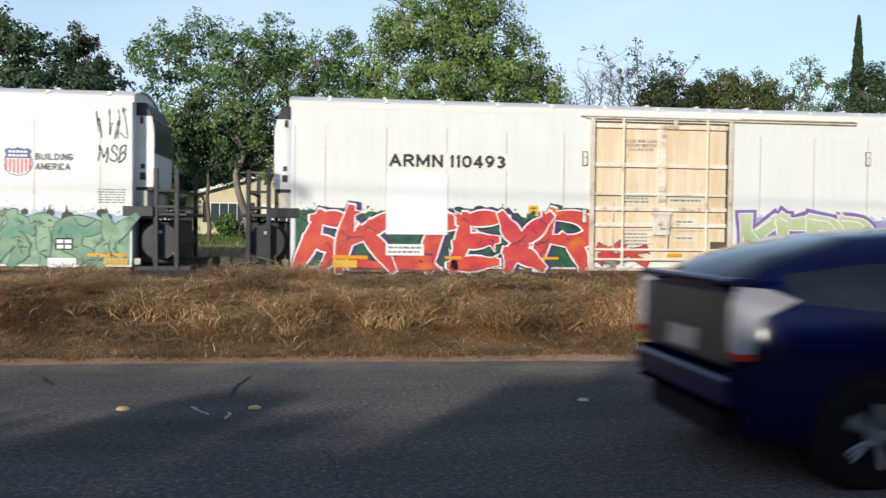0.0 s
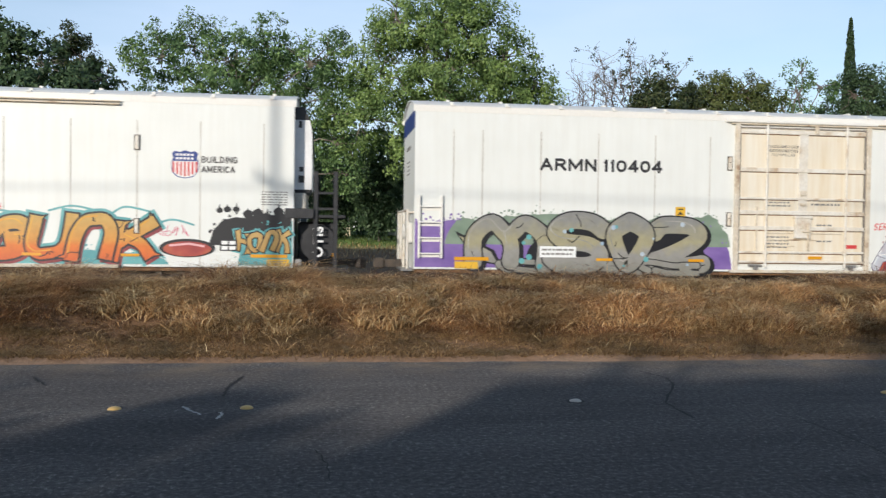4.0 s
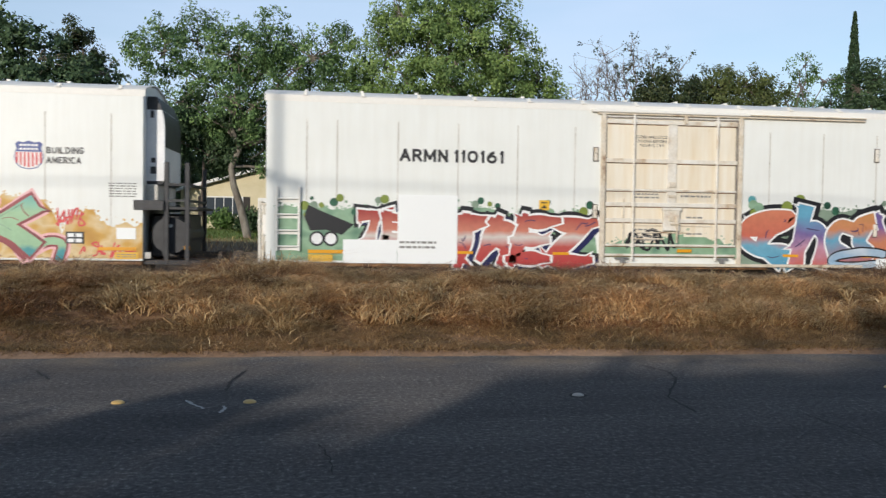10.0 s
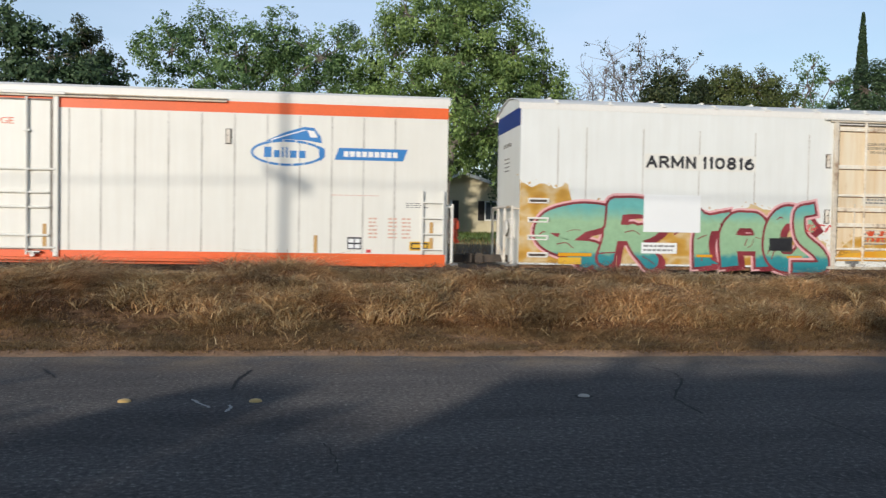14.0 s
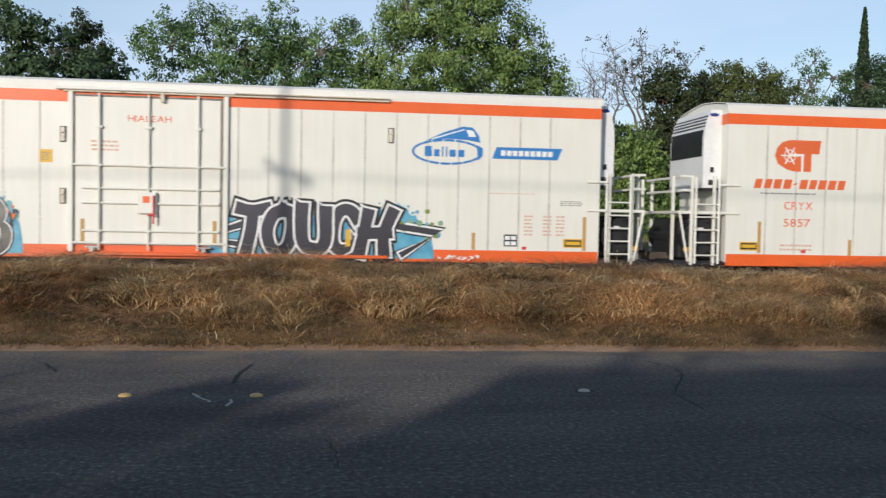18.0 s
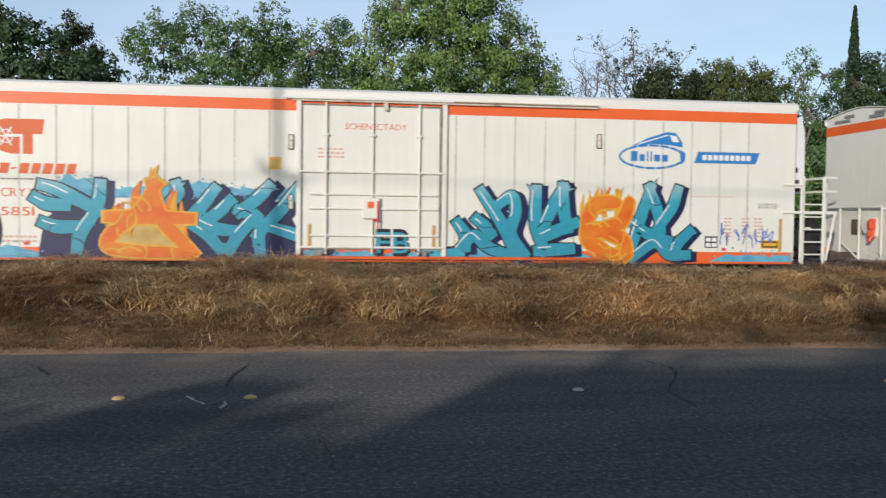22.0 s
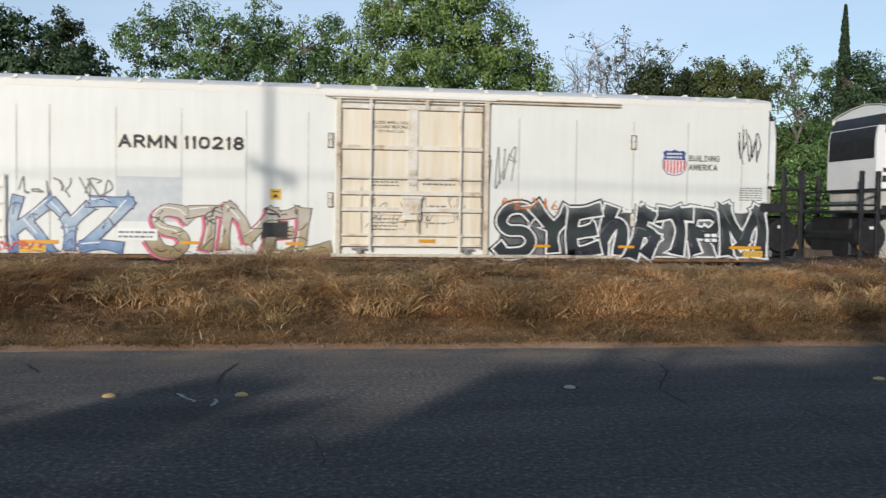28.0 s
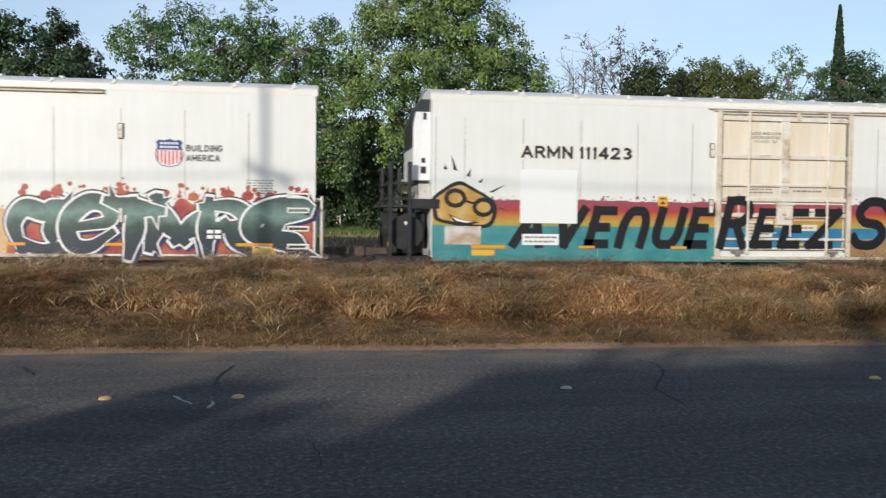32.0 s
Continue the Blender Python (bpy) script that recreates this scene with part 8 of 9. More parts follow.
UMBER = spray("spray_umber", ((0.07, 0.035, 0.035), (0.14, 0.07, 0.06), (0.26, 0.18, 0.14)))
MINT_FADE = graded("spray_mint_fade", [(0.42, (0.02, 0.25, 0.30)), (0.70, (0.05, 0.32, 0.33)), (0.82, (0.34, 0.56, 0.33)), (1.6, (0.38, 0.60, 0.35)), (2.0, (0.16, 0.50, 0.46))], 0.3, 3.0)
SLATE = graded("spray_slate", [(0.4, (0.10, 0.085, 0.07)), (0.8, (0.20, 0.19, 0.165)), (1.1, (0.12, 0.115, 0.10)), (1.45, (0.26, 0.25, 0.225)), (1.8, (0.11, 0.11, 0.10))], 0.9, 2.2)
CHARCOAL = graded("spray_charcoal", [(0.4, (0.035, 0.032, 0.042)), (1.8, (0.07, 0.066, 0.082))], 0.4)
PINK_FADE = graded("spray_pink_fade", [(0.5, (0.38, 0.16, 0.16)), (0.85, (0.55, 0.24, 0.32)), (1.2, (0.64, 0.34, 0.46)), (1.9, (0.58, 0.28, 0.40))], 0.3)
CREAM_FADE = graded("spray_cream_fade", [(0.45, (0.40, 0.16, 0.10)), (0.72, (0.48, 0.22, 0.15)), (0.84, (0.68, 0.57, 0.43)), (1.5, (0.72, 0.62, 0.48)), (1.72, (0.62, 0.50, 0.42)), (1.95, (0.40, 0.28, 0.24))], 0.3, 2.6)
PEACH_FADE = graded("spray_peach_fade", [(0.5, (0.76, 0.56, 0.40)), (0.95, (0.84, 0.60, 0.44)), (1.22, (0.60, 0.24, 0.08)), (1.36, (0.62, 0.26, 0.09)), (1.5, (0.84, 0.62, 0.46)), (1.7, (0.80, 0.56, 0.40))], 0.7, 2.0)
PALE_BLUE = graded("spray_pale_blue", [(0.5, (0.10, 0.22, 0.46)), (0.95, (0.34, 0.48, 0.64)), (1.4, (0.52, 0.62, 0.70)), (1.9, (0.16, 0.32, 0.55))], 0.8, 2.6)
TAN_FADE = graded("spray_tan_fade", [(0.5, (0.34, 0.24, 0.10)), (0.9, (0.52, 0.43, 0.28)), (1.4, (0.64, 0.58, 0.48)), (1.8, (0.50, 0.42, 0.32))], 0.6, 3.0)
SOOT = graded("spray_soot", [(0.5, (0.016, 0.02, 0.03)), (1.1, (0.05, 0.062, 0.062)), (1.5, (0.016, 0.02, 0.022)), (1.8, (0.13, 0.15, 0.15))], 0.7, 2.2)
PINE = graded("spray_pine", [(0.45, (0.012, 0.02, 0.05)), (0.95, (0.02, 0.045, 0.05)), (1.2, (0.05, 0.09, 0.075)), (1.5, (0.20, 0.32, 0.28)), (1.85, (0.06, 0.10, 0.09))], 0.5, 2.4)
LEAF_PAINT = graded("spray_leaf", [(0.45, (0.10, 0.28, 0.19)), (1.0, (0.24, 0.38, 0.22)), (1.3, (0.10, 0.30, 0.20)), (1.75, (0.28, 0.42, 0.26))], 0.8, 2.4)
AQUA_FADE = graded("spray_aqua_fade", [(0.4, (0.05, 0.33, 0.46)), (1.2, (0.03, 0.35, 0.48)), (2.0, (0.05, 0.40, 0.54)), (2.35, (0.30, 0.60, 0.68))], 0.2)
W1, W2, W3, W4, W5, W6, W7, W8, W9, W10, W11, W12 = WAGONS


def paint_first():
    armn_marks(W1, "110493", -0.9, 2.47)
    plate("repaint_panel", W1, 2.4, 3.98, 1.32, 2.85, PATCH, -0.024)
    cloud(W1, 0.12, 7.85, SILL + 0.05, 1.98, G_DARK, 1)
    piece(W1, ("spur", "K"), 0.15, 2.6, 0.40, 1.92, 0.40, [RED_OR[0], RED_OR[1]], WH, 0.075, None, 0.2, INDIGO, (0.15, 0.05), None, 2, -0.009, 0.30, 8, 1.3, -0.75, marks=2)
    piece(W1, ("T", "E", "fork", "R"), 3.1, 7.75, 0.42, 1.92, 0.40, [RED_OR[1], RED_OR[0], RED_OR[2]], WH, 0.075, None, 0.2, INDIGO, (0.15, 0.05), None, 3, -0.009, 0.22, 8, 1.3, -0.75, marks=2)
    bubbles(W1, 0.2, 2.4, 1.75, 5, 4, [G_DARK], 0.1, 0.22, -0.0062)
    bubbles(W1, 4.0, 7.9, 1.82, 8, 5, [G_DARK], 0.1, 0.22, -0.0062)
    piece(W1, ("fork", "K"), 7.9, 9.3, 0.62, 1.15, 0.17, RED_OR, INDIGO, 0.05, seed=5, y=-0.054, slant=0.2)
    piece(W1, ("dart", "tail"), 1.6, 3.6, 0.40, 0.80, 0.20, RED_OR, INDIGO, 0.05, seed=9, y=-0.0065)
    cloud(W1, 11.7, 19.9, SILL + 0.05, 1.95, LILAC, 6)
    piece(W1, ("K", "E", "R", "B"), 12.0, 15.9, 0.50, 1.94, 0.40, graded("spray_lime", [(0.5, (0.14, 0.30, 0.20)), (1.0, (0.32, 0.48, 0.26)), (1.6, (0.56, 0.66, 0.36)), (1.9, (0.66, 0.70, 0.46))], 0.3), WH, 0.06, PURPLE, 0.24, seed=7, shine=WH)
    plate("rust_patch", W1, 11.05, 11.5, 0.98, 1.2, UNDER, -0.052)


def paint_second():
    armn_marks(W2, "110404", 0.0, 3.28, False, (7.0, 1.9), 3.3)
    cloud(W2, 0.02, 8.6, SILL + 0.05, 1.75, PURPLE, 8)
    cloud(W2, 0.8, 8.55, 1.1, 1.95, SAGE, 9, -0.0062)
    cloud(W2, 2.9, 7.9, SILL + 0.05, 1.62, K, 88, -0.0072, 0.3)
    piece(W2, ("twin", "S", "drop", "2"), 1.5, 7.9, 0.40, 1.90, 0.52, SILVER, K, 0.08, None, 0.1, K, (0.1, -0.05), GREYS[0], 10, -0.009, 0.0, 5, 1.18, 0.12, True, marks=1)
    flat("painted_spike", W2, [K, SILVER], lambda g: (g.face([(1.05, -0.0085, 1.45), (1.6, -0.0085, 0.66), (2.3, -0.0085, 0.55), (2.1, -0.0085, 0.95)], 0), g.face([(1.16, -0.0105, 1.33), (1.66, -0.0105, 0.70), (2.2, -0.0105, 0.60), (2.0, -0.0105, 0.92)], 1)))
    piece(W2, ("tail", "sweep", "tail"), 2.2, 7.7, 0.36, 0.78, 0.16, SILVER, K, 0.06, seed=11, y=-0.0078, soft=True)
    dots(W2, 1.2, 8.2, 0.5, 1.7, [ICE[1], TEAL], 16, 3, 0.03, 0.08, -0.026)
    cloud(W2, 12.8, 15.9, SILL + 0.05, 1.6, MAROON, 12)
    piece(W2, ("A", "C", "E", "R"), 12.85, 15.9, 0.45, 1.62, 0.30, [ICE[0], PALE_BLUE], INDIGO, 0.035, None, 0.1, BLOOD, (0.08, 0.03), SHIELD_WHITE, 12, -0.009, 0.1, 4, 1.2, 0.1, True, marks=2)
    cloud(W2, 15.7, 20.2, SILL + 0.05, 1.62, G_PALE, 13)
    piece(W2, ("fork", "Z", "spur", "T", "sweep", "fork"), 15.75, 20.15, 0.45, 1.75, 0.32, [LEAF_PAINT, G_PALE], G_DARK, 0.045, None, 0.1, None, (0, 0), None, 14, -0.009, 0.1, 8, 1.3, -0.75, marks=4)
    drips(W2, 15.9, 20.1, 1.68, 9, K, 17, -0.0068, False)
    cloud(W2, 15.9, 20.1, 1.35, 1.95, ICE[1], 15, -0.0045)
    tag(W2, 19.42, 20.15, 3.55, 4.4, K, 3, 4)
    sprayed(W2, "MSB", 19.42, 20.15, 3.02, 3.42, 0.035, ((0.0, K),), 4, -0.006, 0.1, 8, 0.85, 0.03)
    sprayed(W2, "SER", 12.72, 13.15, 1.62, 1.80, 0.025, ((0.0, SHIELD_RED),), 5, -0.006, 0.1, 6, 0.8, 0.01)
    plate("white_plate", W2, 18.28, 18.94, 0.43, 0.66, PATCH, -0.022)
    plate("red_tag", W2, 11.85, 12.2, 1.1, 1.2, SHIELD_RED, -0.052)


def paint_third():
    armn_marks(W3, "110724", 0.0, 3.35)
    plate("repaint_panel", W3, 3.3, 4.83, 1.33, 2.17, PATCH, -0.024)
    piece(W3, ("g", "i", "l", "n", "i", "g", "e", "n"), 1.45, 5.05, 0.66, 1.44, 0.15, GOLD_FADE, G_DARK, 0.035, None, 0.1, G_DARK, (0.06, -0.04), None, 21, -0.009, 0.42, 3, 1.2, 0.3)
    flat("painted_tail", W3, [G_DARK, GOLD_FADE], lambda g: (stroke(g, smooth_line([(1.9, 0.62), (1.6, 0.50), (1.2, 0.60), (1.0, 0.80)], 5), 0.10, -0.0085, 0), stroke(g, smooth_line([(1.9, 0.64), (1.6, 0.52), (1.2, 0.62)], 5), 0.06, -0.0125, 1)))
    tag(W3, 1.6, 2.3, 1.5, 1.7, K, 6, 4, 0.018)
    tag(W3, 7.6, 8.4, 0.92, 1.3, ROSE, 7, 5)
    vent_window(W3, 6.84, 7.45, 0.86, 1.2)
    plate("rusty_panel", W3, 5.58, 6.46, 0.5, 1.13, DOOR_PAINT, -0.006)
    plate("panel_lip", W3, 5.54, 6.5, 1.13, 1.18, FRAME_RUST, -0.02)
    cloud(W3, 12.75, 17.2, SILL + 0.06, 0.95, TEAL, 23)
    piece(W3, ("G", "U", "n", "K"), 13.0, 16.85, 0.58, 1.70, 0.34, GUNK_FADE, K, 0.10, TEAL, 0.24, MAROON, (0.05, -0.08), AMBER, 24, -0.009, 0.06, 2, 1.14, 0.1, marks=1)
    for k, pts in enumerate((((12.9, 1.55), (13.2, 1.78), (13.7, 1.72)), ((14.4, 1.80), (14.9, 1.92), (15.4, 1.84)), ((15.9, 1.78), (16.2, 1.92), (16.8, 1.80)), ((16.9, 1.5), (17.3, 1.62), (17.8, 1.5)))):
        flat("painted_swirl", W3, TEAL, lambda g, pts=pts, k=k: stroke(g, smooth_line(pts, 6), 0.05, -0.0066 - 0.0002 * k))
    flat("painted_oval", W3, [K, BLOOD, PINK_EDGE], lambda g: (g.disc(17.66, 0.92, 0.68, -0.012, 0, 22, 0.34), g.disc(17.66, 0.90, 0.58, -0.015, 1, 22, 0.32), stroke(g, [(17.25, 0.98), (17.7, 1.03), (18.05, 0.97)], 0.05, -0.018, 2)))
    g = Geo()
    g.disc(12.9, 0.95, 0.42, -0.008, 0, 18, 0.85)
    g.obj("painted_disc", MAROON, W3)
    cloud(W3, 18.2, 20.2, 1.0, 1.86, K, 26, -0.0062)
    cloud(W3, 18.9, 20.22, SILL + 0.05, 1.7, TEAL, 27, -0.0055)
    piece(W3, ("H", "O", "n", "K"), 18.85, 20.15, 0.80, 1.36, 0.13, GOLD_FADE, K, 0.06, TEAL, 0.14, seed=28, y=-0.011, slant=0.1)
    drips(W3, 18.3, 20.0, 1.80, 7, K, 29, -0.0066, False)
    tag(W3, 12.9, 13.4, 1.75, 1.95, SHIELD_RED, 8, 3, 0.016)
    tag(W3, 16.9, 17.7, 1.2, 1.5, ROSE, 9, 4, 0.016)
    g = Geo()
    g.text("OTIS", 0, 0.78, 0, 0.24, 0, 0, 0.035)
    ob = g.obj("tank_lettering", WH, W3)
    ob.location, ob.rotation_euler = (20.98, 0.08, 0.72), (0, radians(-90), 0)


def paint_fourth():
    armn_marks(W4, "110161", 0.0, 3.34, False, (7.0, 1.86), 2.7)
    cloud(W4, 0.25, 8.6, SILL + 0.05, 1.95, G_PALE, 31)
    dots(W4, 0.3, 8.6, 1.45, 2.1, [G_DARK, SAGE, OLIVE_P, G_PALE], 46, 32, 0.05, 0.13)
    plate("repaint_panel", W4, 3.31, 4.85, 0.44, 2.2, PATCH, -0.030)
    plate("repaint_panel", W4, 1.93, 3.30, 0.44, 1.04, PATCH, -0.028)
    small_print(W4, 3.36, 4.3, 0.8, 1.05, 2, INK_GREY, 6, -0.042)
    flat("painted_cap", W4, K, lambda g: g.face([(x, -0.010, z) for x, z in ((1.05, 1.9), (1.45, 1.72), (2.2, 1.42), (1.9, 1.15), (1.5, 1.28), (1.1, 1.25), (0.95, 1.6))]))
    for x in (1.27, 1.62):
        flat("painted_ring", W4, [K, WH], lambda g, x=x: (g.disc(x, 1.05, 0.19, -0.012, 0, 18), g.disc(x, 1.05, 0.14, -0.015, 1, 18)))
    piece(W4, ("T", "E"), 2.35, 3.6, 0.95, 1.78, 0.36, RED_WHITE, WH, 0.10, K, 0.24, DEEP, (0.12, -0.05), None, 33, -0.009, 0.2, 5, 1.4, 0.4)
    piece(W4, ("T", "spur", "E", "Z"), 4.5, 8.3, 0.42, 1.66, 0.40, RED_WHITE, WH, 0.10, K, 0.26, DEEP, (0.16, -0.08), None, 34, -0.009, 0.15, 8, 1.35, -0.75, marks=1)
    cloud(W4, 8.65, 12.5, 0.66, 1.35, G_PALE, 35, -0.0515, 0.3)
    tag(W4, 9.2, 10.7, 0.85, 1.4, K, 10, 5, 0.07, -0.056)
    cloud(W4, 12.5, 20.2, SILL + 0.05, 2.1, SAGE, 36)
    dots(W4, 12.6, 20.1, 1.2, 2.25, [TEAL, G_PALE, OLIVE_P, SAGE, G_DARK], 60, 37, 0.06, 0.18)
    piece(W4, ("sweep", "h", "tail", "M", "R"), 12.65, 18.7, 0.42, 1.98, 0.46, FOUR_HUES, WH, 0.10, K, 0.34, K, (0.16, -0.05), None, 38, -0.009, 0.12, 6, 1.25, 0.25, marks=1)
    piece(W4, ("0", "dart"), 15.2, 18.4, 0.42, 0.95, 0.22, [ICE[1], FOUR_HUES[3]], K, 0.08, seed=40, y=-0.0225, soft=True)
    sprayed(W4, "2001", 18.5, 19.2, 1.76, 2.1, 0.04, ((0.0, K),), 39, -0.0085, 0.2, 6, 0.9, 0.02)
    flat("painted_oval", W4, [K, PEACH[0]], lambda g: (g.disc(19.6, 1.32, 0.32, -0.012, 0, 18, 1.4), g.disc(19.6, 1.24, 0.23, -0.015, 1, 18, 1.2), stroke(g, [(19.46, 1.36), (19.74, 1.36)], 0.04, -0.018, 0)))
    plate("white_plate", W4, 16.5, 19.05, 0.40, 0.68, PATCH, -0.034)
    small_print(W4, 16.7, 18.8, 0.48, 0.62, 1, INK_GREY, 4, -0.044)


def paint_fifth():
    armn_marks(W5, "110816", 0.0, 3.38)
    plate("repaint_panel", W5, 3.34, 4.91, 1.35, 2.34, PATCH, -0.030)
    cloud(W5, 0.0, 1.7, SILL + 0.05, 2.78, OCHRE, 41, -0.005, 0.3)
    cloud(W5, 1.5, 8.6, SILL + 0.05, 2.05, OCHRE, 42, -0.0055, 0.34)
    piece(W5, ("sweep", "R"), 0.55, 3.75, 0.42, 2.12, 0.50, MINT_FADE, MAROON, 0.13, PINK_EDGE, 0.24, MAROON, (0.16, -0.08), None, 43, -0.009, 0.05, 6, 1.2, 0.15, True, marks=1)
    piece(W5, ("T", "a", "C"), 4.45, 8.0, 0.42, 2.02, 0.58, MINT_FADE, MAROON, 0.13, PINK_EDGE, 0.24, MAROON, (0.16, -0.08), None, 45, -0.009, 0.05, 6, 1.2, 0.15, False, marks=1)
    cloud(W5, 8.8, 12.35, 0.66, 1.40, OCHRE, 48, -0.0566, 0.12)
    cloud(W5, 8.8, 12.35, 0.66, 1.0, AMBER, 49, -0.0573, 0.1)
    flat("painted_tail", W5, [PINK_EDGE, MAROON, MINT_FADE], lambda g: [stroke(g, smooth_line([(8.0, 2.02), (7.72, 1.9), (7.78, 1.3), (8.3, 0.85), (8.4, 0.5), (7.7, 0.46)], 6), w, -0.0225 - 0.0016 * k, k) for k, w in enumerate((0.52, 0.40, 0.28))])
    vent_window(W5, 6.87, 7.5, 0.9, 1.24)
    for a, b, z0, z1 in ((9.66, 10.37, 1.2, 1.5), (11.02, 11.75, 1.13, 1.62)):
        tag(W5, a, b, z0, z1, plain("spray_tag_red", (0.62, 0.08, 0.02), 0.5), int(a * 7), 5, 0.05, -0.058)
    tag(W5, 7.9, 8.6, 1.4, 1.66, SHIELD_RED, 13, 4, 0.03, -0.028)
    cloud(W5, 12.6, 18.4, SILL + 0.05, 2.12, OCHRE, 47, -0.0055, 0.3)
    cloud(W5, 18.2, 20.25, SILL + 0.05, 1.75, OCHRE, 50, -0.0052, 0.5)
    piece(W5, ("P", "U", "E", "K"), 12.75, 17.75, 0.46, 1.96, 0.46, MINT_FADE, MAROON, 0.13, PINK_EDGE, 0.24, MAROON, (-0.14, -0.05), G_PALE, 48, -0.009, 0.06, 3, 1.16, 0.15, marks=1)
    flat("painted_tail", W5, [PINK_EDGE, MAROON, MINT_FADE], lambda g: [(stroke(g, smooth_line([(13.1, 1.0), (12.6, 1.05), (12.2, 0.75), (12.62, 0.52)], 6), w, -0.0065 - 0.0012 * k, k), stroke(g, smooth_line([(17.5, 0.6), (18.0, 0.9), (18.35, 0.85), (18.3, 0.52)], 6), w, -0.0068 - 0.0012 * k, k)) for k, w in enumerate((0.40, 0.28, 0.18))])
    tag(W5, 18.1, 18.9, 1.3, 1.7, SHIELD_RED, 15, 5, 0.04, -0.012)
    tag(W5, 18.8, 20.1, 0.5, 0.9, SHIELD_RED, 16, 6, 0.04, -0.012)
    plate("white_plate", W5, 19.63, 20.09, 0.98, 1.26, PATCH, -0.016)
    rust = spray("rust_run", ((0.44, 0.20, 0.05), (0.58, 0.36, 0.16)))
    for x, z in ((12.85, 3.75), (13.02, 3.9), (13.2, 3.82), (15.92, 3.95), (14.4, 4.1)):
        flat("rust_streak", W5, rust, lambda g, x=x, z=z: g.face([(x - 0.03, -0.0025, 4.36), (x - 0.01, -0.0025, z), (x + 0.015, -0.0025, z), (x + 0.04, -0.0025, 4.36)]))


def flame_letter(car, c, x0, x1, z0, z1, tip, tx, thick, y):
    """A burning orange letter with amber edge and licking tongues."""
    rnd = random.Random(int(x0 * 10))
    g = Geo()
    for k in range(16):
        x = tx + (x1 - x0) * rnd.uniform(-0.42, 0.42)
        near = 1 - abs(x - tx) / (0.5 * (x1 - x0))
        top = z1 + (tip - z1) * max(0.1, near) * rnd.uniform(0.5, 1.0) - (0.9 * (1 - near) if c == "pyre" else 0.1)
        w, base = (x1 - x0) * rnd.uniform(0.03, 0.06), top - rnd.uniform(0.5, 0.9)
        pts = smooth_line([(x - w, base), (x - w * 0.9, (base + top) / 2), (x + rnd.uniform(-0.08, 0.10), top), (x + w * 0.3, (base + top) / 2 - 0.05), (x + w, base)], 4)
        g.face([(a, y + 0.003 - 0.0002 * k, b) for a, b in pts], k % 2)
    g.obj("painted_flame", [FLAME, AMBER], car)["kind"] = "stuff"
    piece(car, (c,), x0, x1, z0, z1, thick, FLAME, AMBER, 0.10, seed=7, y=y, slant=0.05, tilt=0, overlap=1.05, flare=-0.25, soft=c != "pyre", wob=0.05)
    g = Geo()
    for k in range(10):
        x, z = rnd.uniform(x0 + 0.3, x1 - 0.3), z0 + (z1 - z0) * rnd.uniform(0.08, 0.75)
        a, r = rnd.uniform(0, 6.28), rnd.uniform(0.12, 0.3)
        pts = [(x + r * math.cos(a), z + r * math.sin(a)), (x + 0.4 * r * math.cos(a + 1.2), z + 0.4 * r * math.sin(a + 1.2)), (x - r * math.cos(a), z - r * math.sin(a))]
        stroke(g, smooth_line(pts, 4), 0.045, y - 0.012 - 0.0003 * k)
    g.obj("painted_curl", AMBER, car)["kind"] = "stuff"


